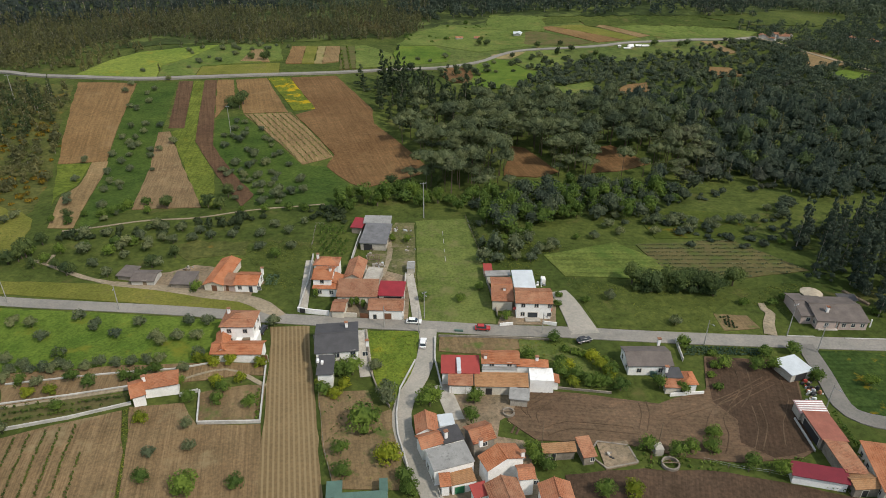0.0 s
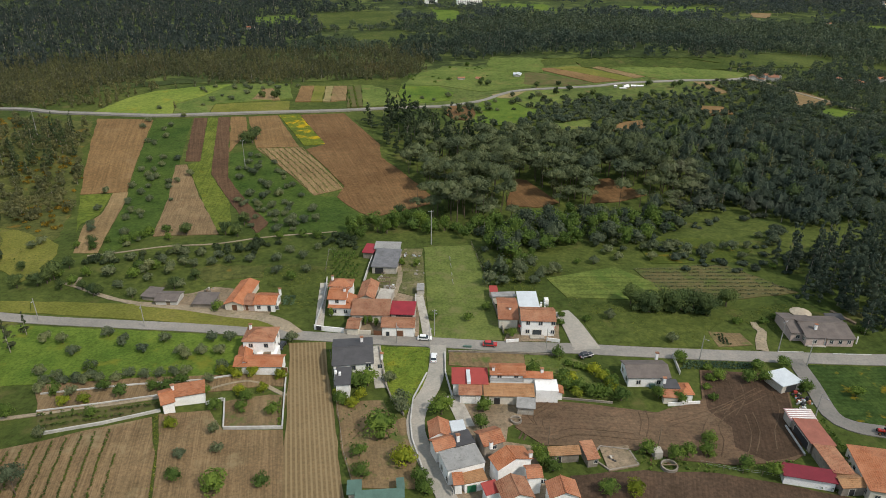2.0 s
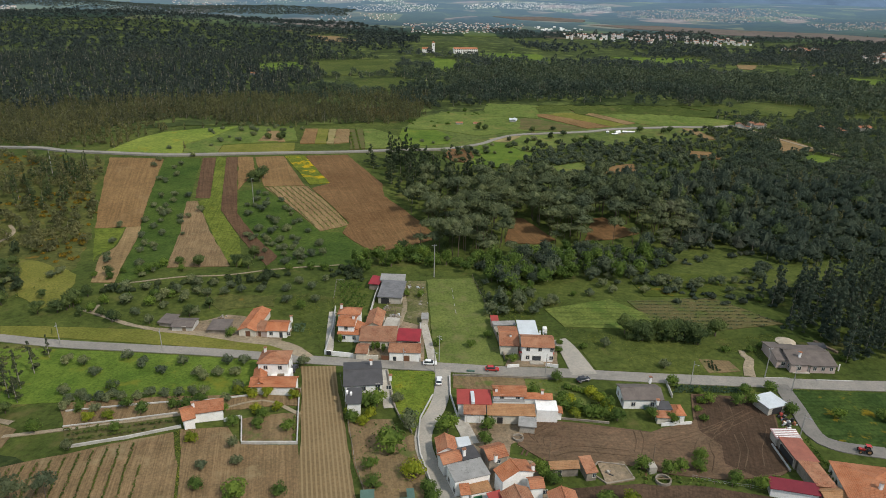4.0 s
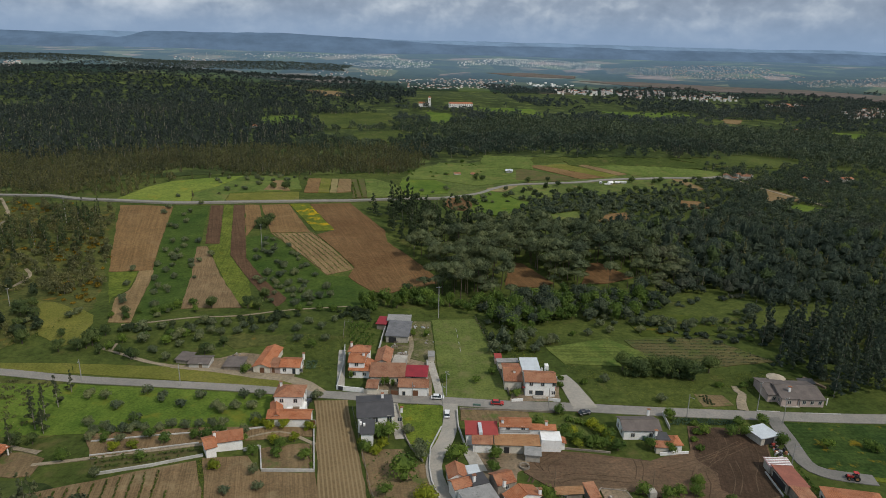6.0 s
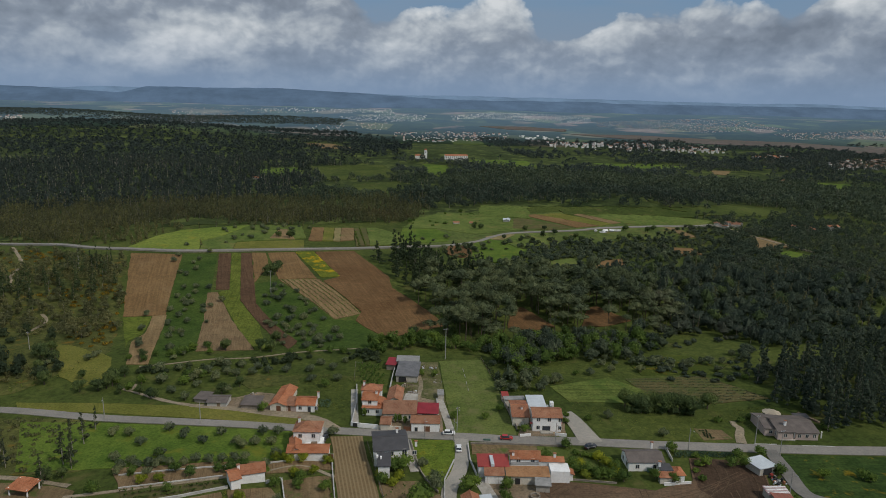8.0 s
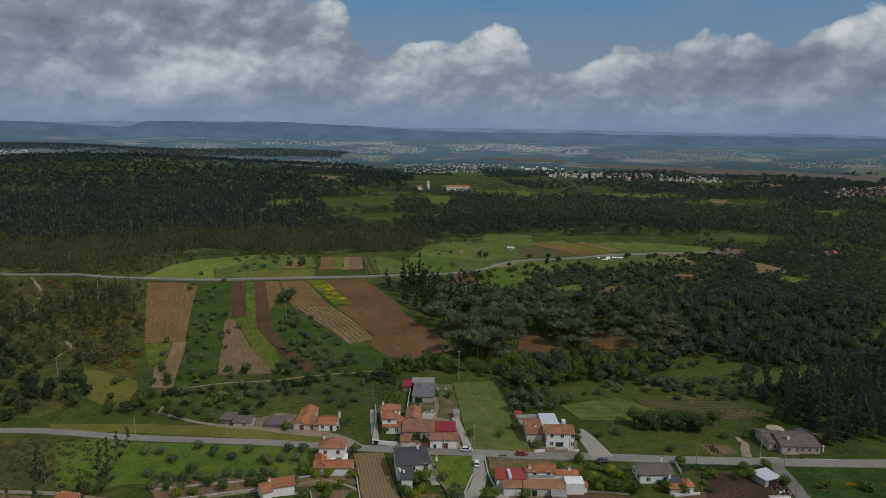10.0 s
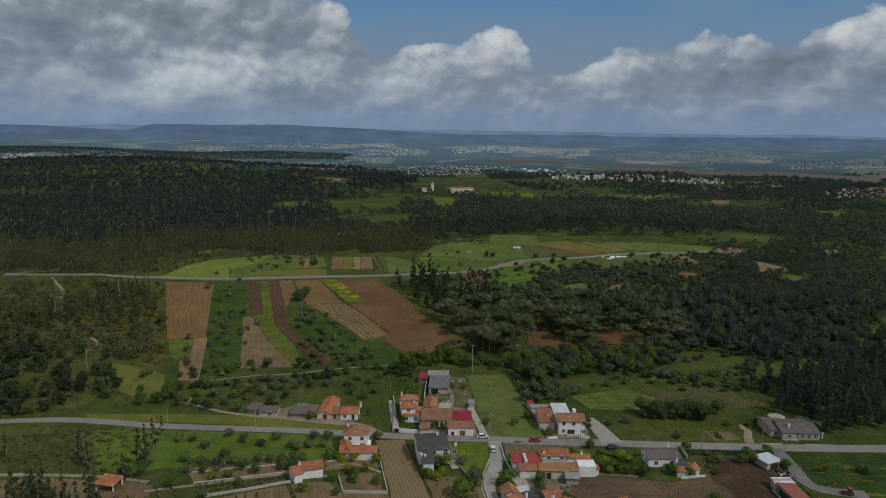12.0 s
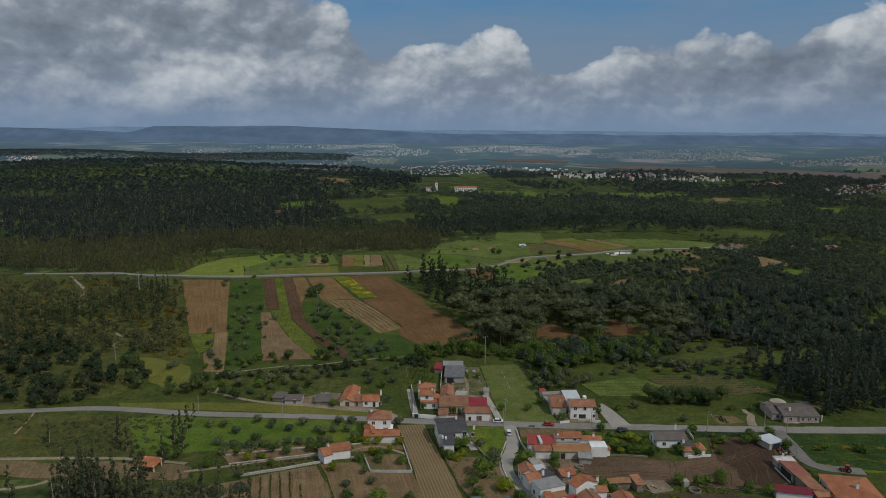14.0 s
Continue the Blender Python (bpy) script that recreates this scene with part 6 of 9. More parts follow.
plan_sheet("field", [(43.1, 166.1), (49.8, 172.3), (71.7, 175.1), (86.1, 168.1), (79.3, 161.9), (79.7, 153.2), (45.3, 154.4)], "land", 0.12, 7, "rough green meadow beside the road", "field", ragged=0.6)
plan_sheet("field", [(73.7, 222.8), (87.0, 232.5), (109.4, 229.6), (116.8, 219.6), (105.7, 209.5), (75.6, 207.4)], "marigold", 0.2, 7, "meadow with yellow and orange flowers", "field", ragged=0.6)
plan_sheet("field", [(84.7, 218.2), (107.5, 260.7), (132.7, 264.5), (145.8, 247.5), (123.8, 228.8), (107.2, 218.5)], "land", 0.12, 7, "green clearing among trees", "field", ragged=0.6)
plan_sheet("yard", [(-28.2, 159.1), (-28.3, 171.1), (-21.7, 188.0), (-8.4, 181.2), (-7.3, 158.0)], "yard", 0.15, 7, "trodden courtyard between the houses", "yard", ragged=0.6)
plan_sheet("yard", [(4.7, 126.7), (18.9, 128.2), (21.8, 123.1), (15.5, 118.4), (14.4, 112.2), (10.9, 115.6), (6.2, 118.2)], "yard", 0.15, 7, "trodden yard beside the old houses", "yard", ragged=0.6)
plan_sheet("yard", [(17.5, 155.9), (33.9, 156.1), (35.8, 169.1), (22.0, 171.9)], "yard", 0.15, 7, "front yard beside the house", "yard", ragged=0.6)
plan_sheet("garden", [(-23.5, 188.0), (-14.7, 218.7), (-7.8, 218.9), (-4.8, 159.7), (-8.7, 181.2), (-14.2, 184.6)], "rough_yard", 0.12, 7, "rough garden with paths and scrap", "garden", ragged=0.6)
plan_sheet("field", [(-88.1, 197.6), (-80.8, 203.8), (-63.4, 203.1), (-61.8, 193.7), (-79.7, 189.5)], "scrub", 0.14, 7, "bare brown patch in the orchard", "field", ragged=3.5)
plan_sheet("yard", [(-97.8, 179.3), (-82.4, 182.0), (-76.1, 186.7), (-65.5, 184.1), (-51.4, 176.9), (-54.2, 167.8), (-67.2, 170.0), (-79.1, 173.0)], "yard", 0.15, 7, "trodden yard beside the farm sheds", "yard", ragged=2)
plan_sheet("field", [(-174.6, 232.4), (-158.6, 225.9), (-143.8, 217.1), (-137.1, 197.9), (-142.0, 187.8), (-154.7, 197.4)], "verge", 0.17, 7, "dry grass clearing", "field", ragged=2.5)

# ---- roads ----
ribbon("road", [(-212.5, 166.0), (-190.8, 168.2), (-161.3, 170.1), (-124.8, 165.0), (-99.4, 162.7), (-74.5, 160.6), (-58.1, 158.9), (-46.8, 157.6), (-35.7, 156.9), (-19.9, 155.8), (-1.2, 154.8), (15.8, 153.3), (35.7, 152.5), (50.8, 151.3), (73.1, 149.8), (98.3, 148.6), (120.2, 147.8), (142.8, 147.5)], (3.4, 4.0, 4.5, 4.7, 4.9, 5.1, 5.3, 5.5), "asphalt_dark", 0.2, "grey asphalt village road", "road", uneven=0.0)
ribbon("lane", [(-1.5, 153.2), (-1.8, 141.8), (-3.3, 133.2), (-6.4, 124.1), (-6.5, 116.1), (-3.5, 106.2), (0.5, 96.5), (4.3, 86.5)], (4.6, 4.2), "asphalt", 0.24, "narrow asphalt lane between houses", "road", uneven=0.0)
ribbon("side_road", [(98.3, 147.8), (97.4, 136.1), (96.0, 124.2), (98.4, 120.1), (102.9, 118.3), (111.0, 116.6)], 4.6, "asphalt_old", 0.24, "asphalt side road past the sheds", "road", uneven=0.0)
ribbon("side_road", [(36.9, 173.1), (38.6, 167.6), (40.3, 157.6), (41.1, 151.7)], (5.0, 8.0), "asphalt", 0.24, "short asphalt side road beside the house", "road", uneven=0.0)
ribbon("dirt_track", [(-96.8, 175.0), (-78.8, 172.3), (-67.0, 169.4), (-55.7, 167.5), (-48.5, 163.4), (-43.4, 158.0)], (2.5, 5.0), "track", 0.2, "pale dirt track to the farmhouses", "track", uneven=0.05)
ribbon("dirt_track", [(-127.8, 188.3), (-118.4, 184.0), (-106.9, 178.4), (-96.8, 175.0)], (1.0, 2.2), "track", 0.16, "faint dirt path through grass", "track", uneven=0.12)
ribbon("country_road", [(-343.8, 428.1), (-273.5, 413.7), (-245.0, 400.9), (-220.9, 394.0), (-177.0, 388.9), (-141.9, 397.6), (-104.9, 411.8), (-65.2, 426.9), (-30.0, 440.9), (1.3, 449.1), (27.2, 466.8), (40.2, 484.4), (53.7, 498.6), (71.2, 505.8), (115.1, 514.6), (140.9, 524.2), (175.2, 530.0), (198.4, 533.8), (225.8, 536.0), (248.9, 543.7)], 4.2, "asphalt_dark", 0.95, "narrow country road past the fields", "road", uneven=0.0)
ribbon("dirt_track", [(247.8, 540.8), (259.8, 527.0), (268.4, 502.9), (282.6, 466.6), (289.6, 447.8)], 3.0, "track", 0.95, "pale track along the slope", "track", uneven=0.1)
ribbon("dirt_track", [(-128.9, 208.4), (-118.8, 211.7), (-103.4, 217.7), (-86.3, 220.7), (-67.9, 228.5), (-42.7, 235.1)], 0.8, "track", 0.2, "dirt farm track along the creek", "track", uneven=0.08)
ribbon("driveway", [(-4.5, 156.7), (-6.4, 171.5), (-8.2, 184.0)], 2.6, "concrete", 0.2, "pale concrete driveway", "driveway", uneven=0.0)
ribbon("driveway", [(2.2, 130.3), (4.0, 124.3), (5.7, 118.2)], 3.8, "concrete", 0.2, "pale concrete ramp beside the lane", "driveway", uneven=0.0)
ribbon("driveway", [(-40.3, 190.5), (-39.0, 177.3), (-37.3, 162.3)], 2.6, "concrete", 0.2, "pale driveway along a garden wall", "driveway", uneven=0.0)
ribbon("driveway", [(-19.7, 152.5), (-17.9, 142.5), (-16.1, 132.7)], 3.3, "concrete", 0.2, "concrete drive beside the dark-roofed house", "driveway", uneven=0.0)
ribbon("driveway", [(95.2, 167.4), (94.8, 164.4), (95.6, 162.1), (93.2, 157.6), (91.3, 151.8)], (1.8, 3.4), "track", 0.2, "pale drive to the grey-roofed house", "driveway", uneven=0.0)
ribbon("terrace_path", [(-39.6, 127.9), (-50.6, 133.6), (-62.1, 127.6), (-70.3, 125.1), (-82.9, 121.4), (-96.8, 118.5), (-110.8, 116.4)], 1.3, "track", 0.2, "pale terrace path", "path", uneven=0.0)
ribbon("dirt_track", [(-123.4, 192.1), (-122.8, 187.4), (-127.8, 188.3)], 1.2, "track", 0.15, "faint path", "track", uneven=0.0)
ribbon("marking_line", [(2.2, 211.8), (2.3, 210.2), (2.4, 208.6)], 0.12, "wall_paint", 0.3, "short white line laid on the mown grass", "line", uneven=0.0)
ribbon("marking_line", [(2.5, 206.0), (2.6, 204.2), (2.7, 202.6)], 0.12, "wall_paint", 0.3, "short white line laid on the mown grass", "line", uneven=0.0)
ribbon("marking_line", [(2.8, 199.0), (2.9, 197.8), (2.95, 196.4)], 0.12, "wall_paint", 0.3, "short white line laid on the mown grass", "line", uneven=0.0)
ribbon("marking_line", [(3.1, 194.0), (3.2, 192.2), (3.3, 190.6)], 0.12, "wall_paint", 0.3, "short white line laid on the mown grass", "line", uneven=0.0)
ribbon("garden_path", [(-16.8, 209.7), (-15.0, 195.5), (-16.4, 181.1)], 1.6, "track", 0.2, "garden path", "path", uneven=0.1)
ribbon("dirt_track", [(-191.3, 128.8), (-154.2, 129.2), (-129.8, 127.3), (-112.0, 122.2)], 1.8, "track", 0.2, "pale dirt track below the slope", "track", uneven=0.1)
ribbon("dirt_track", [(-177.4, 108.5), (-164.4, 109.5), (-155.4, 111.8), (-152.5, 114.3)], 1.4, "track", 0.2, "pale stony path", "track", uneven=0.15)
ribbon("dirt_track", [(-183.1, 147.7), (-184.5, 157.1), (-186.6, 166.2)], 0.8, "track", 0.2, "pale path joining the road", "track", uneven=0.15)
ribbon("dirt_track", [(-300.6, 412.5), (-264.5, 361.5), (-256.6, 338.6), (-242.6, 312.2)], 2.0, "track", 0.2, "pale sandy path through the heath", "track", uneven=0.2)
ribbon("dirt_track", [(-204.6, 275.1), (-197.4, 265.9), (-195.9, 249.6)], 1.6, "track", 0.2, "short sandy track in the scrub", "track", uneven=0.2)

# ---- garden walls ----
garden_wall([(-91.4, 110.8), (-79.2, 114.2), (-67.6, 119.4)], 0.7, 0.3, "wall_paint", "long whitewashed boundary wall beside a field")
garden_wall([(-58.0, 122.7), (-54.3, 124.7)], 0.9, 0.25, "wall_paint", "low whitewashed garden wall")
garden_wall([(-54.0, 124.7), (-51.0, 113.8), (-37.8, 115.3), (-39.8, 126.6), (-41.7, 137.7)], 0.8, 0.22, "wall_paint", "whitewashed wall round a garden plot")
garden_wall([(-100.5, 126.7), (-86.8, 128.8), (-76.8, 130.5), (-62.7, 132.8), (-55.1, 135.6)], 0.5, 0.3, "wall_paint", "pale terrace wall in the olive slope")
garden_wall([(-97.3, 119.4), (-83.3, 122.0), (-70.8, 125.5)], 0.5, 0.3, "wall_paint", "low pale terrace wall")
garden_wall([(-38.5, 161.1), (-35.5, 160.3), (-29.3, 159.4)], 1.5, 0.25, "white", "white front garden wall beside the road")
garden_wall([(-29.3, 159.1), (-21.5, 158.8)], 1.3, 0.25, "cream", "cream front garden wall beside the road")
garden_wall([(-39.7, 193.1), (-38.3, 177.3), (-38.3, 161.7)], 1.2, 0.22, "wall_paint", "low whitewashed garden wall")
garden_wall([(-9.1, 181.2), (-8.9, 171.5), (-8.5, 158.0)], 1.2, 0.22, "wall_paint", "low whitewashed garden wall")
garden_wall([(-18.3, 151.8), (-15.3, 134.5), (-13.1, 128.2), (-9.7, 122.0)], 0.7, 0.22, "stone", "low stone wall beside a drive")
garden_wall([(-4.5, 139.4), (-7.7, 128.4), (-8.0, 119.6), (-7.3, 113.4), (-4.6, 103.8)], 0.6, 0.25, "wall_paint", "low wall along the lane")
garden_wall([(0.4, 149.1), (0.5, 139.5), (2.3, 128.7)], 0.8, 0.25, "wall_paint", "low wall along the lane")
garden_wall([(1.3, 149.9), (15.5, 149.6), (32.8, 148.6)], 0.7, 0.22, "stone", "low stone wall beside the village road")
garden_wall([(30.0, 129.5), (42.8, 127.8)], 0.5, 0.22, "stone", "low pale wall at the field edge")
garden_wall([(-26.9, 189.7), (-26.3, 203.2), (-25.8, 209.5)], 1.6, 0.2, "wall_paint", "tall white wall beside the barn")
garden_wall([(15.1, 185.1), (16.6, 171.9), (17.8, 160.1)], 1.2, 0.2, "stone", "stone wall beside the grass field")
garden_wall([(18.1, 155.1), (21.8, 155.7)], 1.0, 0.2, "white", "white front wall")
garden_wall([(30.0, 156.4), (33.8, 155.6)], 1.0, 0.2, "white", "white front wall")
garden_wall([(95.2, 151.1), (102.5, 150.9)], 0.4, 0.2, "wall_paint", "pale front wall of the grey-roofed house")
garden_wall([(110.5, 150.2), (121.3, 149.8)], 0.4, 0.2, "wall_paint", "pale front wall beside the road")
garden_wall([(82.6, 119.5), (82.4, 109.5)], 0.5, 0.3, "wall_paint", "pale concrete wall beside the long shed")
garden_wall([(64.5, 149.0), (63.8, 140.3)], 1.0, 0.2, "wall_paint", "white wall beside the house")
garden_wall([(33.5, 108.2), (36.2, 112.0), (42.6, 110.9), (43.6, 106.1), (36.7, 104.4), (33.5, 108.2)], 0.3, 0.25, "stone", "low broken stone walls of a ruin round a slab")
garden_wall([(56.5, 127.0), (64.8, 127.8)], 0.9, 0.2, "white", "white garden wall")

# ---- houses ----
house("small grey shed with a sheet roof", -96.4, 177.7, -10.9, [dict(w=4.4, d=5.0, z=1.7, roof="shed", h=0.4, wall="stone", tiles="grey_tile", o=0.4, win=[], doors=[], chimneys=[])], "shed", "shed")
house("low white-walled shed with a grey roof", -90.7, 174.1, -0.3, [dict(w=6.7, d=6.0, z=1.9, roof="gx", h=0.8, wall="wall_paint", tiles="grey_tile", o=0.4, win=[], doors=[("f", 4.0, 1.2, 1.9, "wood")], chimneys=[])], "shed", "shed")
house("half-ruined stone shed with a dark sheet roof", -78.4, 172.8, -1.5, [dict(w=6.2, d=6.0, z=1.8, roof="shed", h=0.5, wall="stone", tiles="grey_tile", o=0.4, win=[], doors=[], chimneys=[])], "shed", "shed")
house("long farm building with an orange tile roof", -68.0, 171.6, -4.5, [dict(w=5.6, d=15.0, z=2.5, roof="gy", h=1.1, wall="cream", tiles="tile_orange", o=0.4, win=[], doors=[("f", 3.0, 1.6, 2.1, "door")], chimneys=[])], "farm_building", "farm building")
house("low lean-to with a tiled roof", -62.7, 171.7, -9.3, [dict(w=3.8, d=5.0, z=2.5, roof="shed", h=0.8, wall="pink", tiles="tile_old", o=0.4, win=[], doors=[("f", 1.5, 1.0, 2.0, "door")], chimneys=[])], "shed", "shed")
house("small white farmhouse with an orange tile roof", -58.8, 171.1, -1.0, [dict(w=6.4, d=7.0, z=2.8, roof="gx", h=1.2, wall="white", tiles="tile_orange", o=0.4, win=storeys(8.5, 3.0, "f", 2.8, skip={(0, 1)}) + storeys(7, 3.0, "r"), doors=[("f", 4.6, 1.0, 2.1, "glass")], chimneys=[(6.9, 5.6, 2.2)])], "house", "house")
house("white two-storey house with a hipped tile roof", -54.4, 144.2, 0.3, [dict(w=8.2, d=6.9, z=6.0, roof="hip", h=1.8, wall="white", tiles="tile_old", o=0.4, win=storeys(8.2, 6.0, "f", 4) + storeys(6.9, 6.0, "l") + storeys(6.9, 6.0, "r"), doors=[], chimneys=[(1.0, 5.0, 1.9)])], "house", "house")
house("low white wing with an orange tile roof", -54.9, 136.8, 0.6, [dict(w=12.1, d=5.0, z=2.6, roof="gx", h=1.2, wall="white", tiles="tile_orange", o=0.4, win=[], doors=[("f", 13.0, 1.6, 2.0, "door")], chimneys=[])], "annex", "annex")
house("side wing with an orange tile roof", -54.0, 137.2, 11.7, [dict(w=3.1, d=8.2, z=2.7, roof="gy", h=1.2, wall="white", tiles="tile_orange", o=0.4, win=[], doors=[], chimneys=[])], "annex", "annex")
house("white paved terrace block beside the house", -50.7, 140.5, -0.1, [dict(w=5.3, d=6.9, z=2.2, roof="flat", h=0.1, wall="white", tiles="white", o=0.05, win=[], doors=[], chimneys=[])], "terrace", "terrace")
house("white two-storey house with an orange roof", -35.5, 170.6, -2.6, [dict(w=5.2, d=7.1, z=5.4, roof="gx", h=1.2, wall="white", tiles="tile_orange", o=0.4, win=storeys(5.2, 5.4, "f", 3.5) + storeys(7.1, 5.4, "l") + storeys(7.1, 5.4, "r"), doors=[], chimneys=[(4.6, 3.0, 1.9)])], "house", "house")
house("tiled rear house with a hipped roof", -36.6, 179.3, -2.0, [dict(w=7.1, d=4.8, z=5.2, roof="hip", h=1.3, wall="white", tiles="tile", o=0.4, win=[], doors=[], chimneys=[(0.6, 3.0, 1.8)])], "house", "house")
house("porch with white pillars and a tile roof", -35.3, 169.5, -2.7, [dict(w=6.8, d=2.4, z=3.0, roof="shed", h=0.6, wall="white", tiles="tile_orange", o=0.4, win=storeys(6.8, 3.0, "f", 2.5) + storeys(2.4, 3.0, "l") + storeys(2.4, 3.0, "r"), doors=[], chimneys=[])], "porch", "porch")
house("lower side wing with a tile roof", -30.0, 171.6, -4.6, [dict(w=1.9, d=5.0, z=3.2, roof="side", h=0.9, wall="white", tiles="tile_orange", o=0.4, win=[], doors=[], chimneys=[])], "annex", "annex")
house("long low house with a terracotta roof", -27.8, 165.3, -0.5, [dict(w=11.1, d=6.3, z=3.0, roof="shed", h=1.7, wall="cream", tiles="tile_old", o=0.4, win=storeys(11.1, 3.0, "f", 3.0), doors=[], chimneys=[])], "farm_building", "farm building")
house("rear wing with a weathered terracotta roof", -27.1, 175.5, -3.1, [dict(w=5.0, d=10.6, z=3.0, roof="gy", h=1.4, wall="cream", tiles="tile_old", o=0.4, win=[], doors=[], chimneys=[])], "farm_building", "farm building")
# the dark panel stands in for the shaded inside of the open shed
house("open shed with a bright red sheet roof", -16.0, 166.2, -2.9, [dict(w=6.8, d=6.5, z=3.0, roof="shed", h=0.5, wall="cream", tiles="red_sheet", o=0.4, win=[], doors=[("f", 4.0, 5.0, 2.4, "dark")], chimneys=[])], "shed", "shed")
house("small roofless concrete store", -21.5, 175.5, -7.8, [dict(w=4.5, d=7.3, z=2.4, roof="flat", h=0.1, wall="concrete", tiles="concrete", o=0.1, win=[], doors=[], chimneys=[])], "shed", "shed")
house("white roadside house with a weathered tile roof", -18.0, 157.9, -1.7, [dict(w=9.2, d=5.5, z=3.4, roof="gx", h=1.3, wall="white", tiles="tile_old", o=0.4, win=[], doors=[("f", 5.2, 1.9, 2.1, "door"), ("f", 1.6, 0.9, 1.6, "glass")], chimneys=[])], "house", "house")
house("small outbuilding with a tile roof", -28.3, 158.3, -3.7, [dict(w=3.2, d=5.5, z=2.6, roof="gx", h=0.9, wall="cream", tiles="tile_old", o=0.4, win=[], doors=[], chimneys=[])], "shed", "shed")
house("red-roofed lean-to beside the barn", -29.3, 210.3, -9.3, [dict(w=3.5, d=6.2, z=2.6, roof="shed", h=0.4, wall="stone", tiles="red_sheet", o=0.4, win=[], doors=[], chimneys=[])], "shed", "shed")
# dark door panel painted for the shade inside the barn opening
house("grey barn with a sheet roof", -24.9, 198.2, -4.6, [dict(w=8.4, d=12.8, z=3.0, roof="shed", h=0.6, wall="concrete", tiles="barn_grey", o=0.4, win=[], doors=[("f", 2.5, 3.0, 2.3, "dark")], chimneys=[])], "barn", "barn")
house("pale metal roof section of the barn", -25.0, 212.0, -2.3, [dict(w=8.8, d=4.4, z=3.4, roof="shed", h=0.5, wall="concrete", tiles="grey_sheet", o=0.4, win=[], doors=[], chimneys=[])], "barn", "barn")
house("white two-storey house with a brown tile roof", 22.9, 159.1, -2.2, [dict(w=9.6, d=7.5, z=5.4, roof="gx", h=1.5, wall="white", tiles="tile_old", o=0.4, win=storeys(11, 5.4, "f", 3.2, skip={(0, 1)}) + storeys(7.5, 5.4, "r"), doors=[("f", 4.6, 2.6, 2.1, "glass")], chimneys=[])], "house", "house")
house("low terracotta-roofed house behind a courtyard", 16.6, 162.9, -1.6, [dict(w=5.5, d=12.5, z=3.6, roof="gx", h=1.4, wall="cream", tiles="tile", o=0.4, win=[], doors=[], chimneys=[(3.4, 4.0, 1.5)])], "house", "house")
house("workshop with a pale metal roof", 23.6, 169.2, 0.8, [dict(w=5.6, d=9.0, z=3.8, roof="shed", h=0.5, wall="white", tiles="pale_sheet", o=0.4, win=[], doors=[], chimneys=[])], "workshop", "workshop")
house("tiny shed with a faded red roof", 15.1, 181.4, 0.8, [dict(w=2.5, d=4.2, z=2.3, roof="flat", h=0.1, wall="pink", tiles="red_sheet_faded", o=0.1, win=[], doors=[], chimneys=[])], "shed", "shed")
house("low annex with a grey sheet roof", 15.8, 177.7, 4.1, [dict(w=7.0, d=2.3, z=2.8, roof="flat", h=0.1, wall="cream", tiles="grey_sheet", o=0.4, win=[], doors=[], chimneys=[])], "annex", "annex")
house("white house with a dark grey tile roof", -28.6, 135.2, 7.3, [dict(w=10.1, d=11.9, z=5.2, roof="gx", h=1.3, wall="white", tiles="slate", o=0.4, win=[("f", 5.0, 3.2, 1.3, 1.3), ("f", 9.0, 3.0, 1.2, 2.1), ("f", 12.0, 3.2, 1.2, 1.2)] + storeys(9, 5.2, "r"), doors=[("f", 8.8, 1.2, 2.1, "door")], chimneys=[(12.6, 1.2, 1.6), (7.5, 9.0, 2.0)])], "house", "house")
house("low wing with a dark grey roof", -27.0, 128.1, 3.5, [dict(w=3.3, d=6.2, z=4.4, roof="shed", h=0.4, wall="white", tiles="slate", o=0.4, win=[], doors=[], chimneys=[])], "annex", "annex")
house("white balcony block of the house", -24.9, 135.1, 5.3, [dict(w=4.4, d=1.9, z=2.6, roof="flat", h=0.1, wall="white", tiles="concrete", o=0.1, win=[], doors=[], chimneys=[])], "terrace", "terrace")
house("hall with a faded red sheet roof", 2.4, 130.5, -0.6, [dict(w=8.6, d=5.7, z=4.0, roof="shed", h=0.4, wall="white", tiles="red_sheet_faded", o=0.4, win=storeys(8, 2.9, "l"), doors=[], chimneys=[])], "hall", "hall")
house("low front shed with a terracotta roof", 4.1, 127.3, -1.4, [dict(w=5.2, d=2.5, z=3.0, roof="shed", h=0.8, wall="white", tiles="tile_old", o=0.4, win=[], doors=[("f", 2.2, 3.2, 2.2, "white")], chimneys=[])], "shed", "shed")
house("long barn with an ochre tile roof", 10.4, 127.0, -0.8, [dict(w=12.0, d=3.2, z=3.0, roof="shed", h=1.0, wall="cream", tiles="tile_ochre", o=0.4, win=[], doors=[("f", 3.0, 1.5, 2.1, "dark"), ("f", 9.5, 2.0, 2.2, "dark")], chimneys=[])], "barn", "barn")
house("white house with an orange tile roof", 12.2, 133.0, -0.9, [dict(w=8.6, d=4.7, z=5.0, roof="gx", h=1.2, wall="white", tiles="tile_orange", o=0.4, win=storeys(8.6, 5.0, "f", 3.0) + storeys(4.7, 5.0, "l") + storeys(4.7, 5.0, "r"), doors=[], chimneys=[(0.6, 1.0, 1.4)])], "house", "house")
house("white house wing with a small tile roof", 20.7, 132.6, -2.8, [dict(w=7.0, d=1.5, z=4.6, roof="shed", h=0.5, wall="white", tiles="tile_orange", o=0.4, win=[("f", 3.0, 1.0, 1.0, 1.1)], doors=[], chimneys=[(4.6, 1.6, 1.4)])], "annex", "annex")
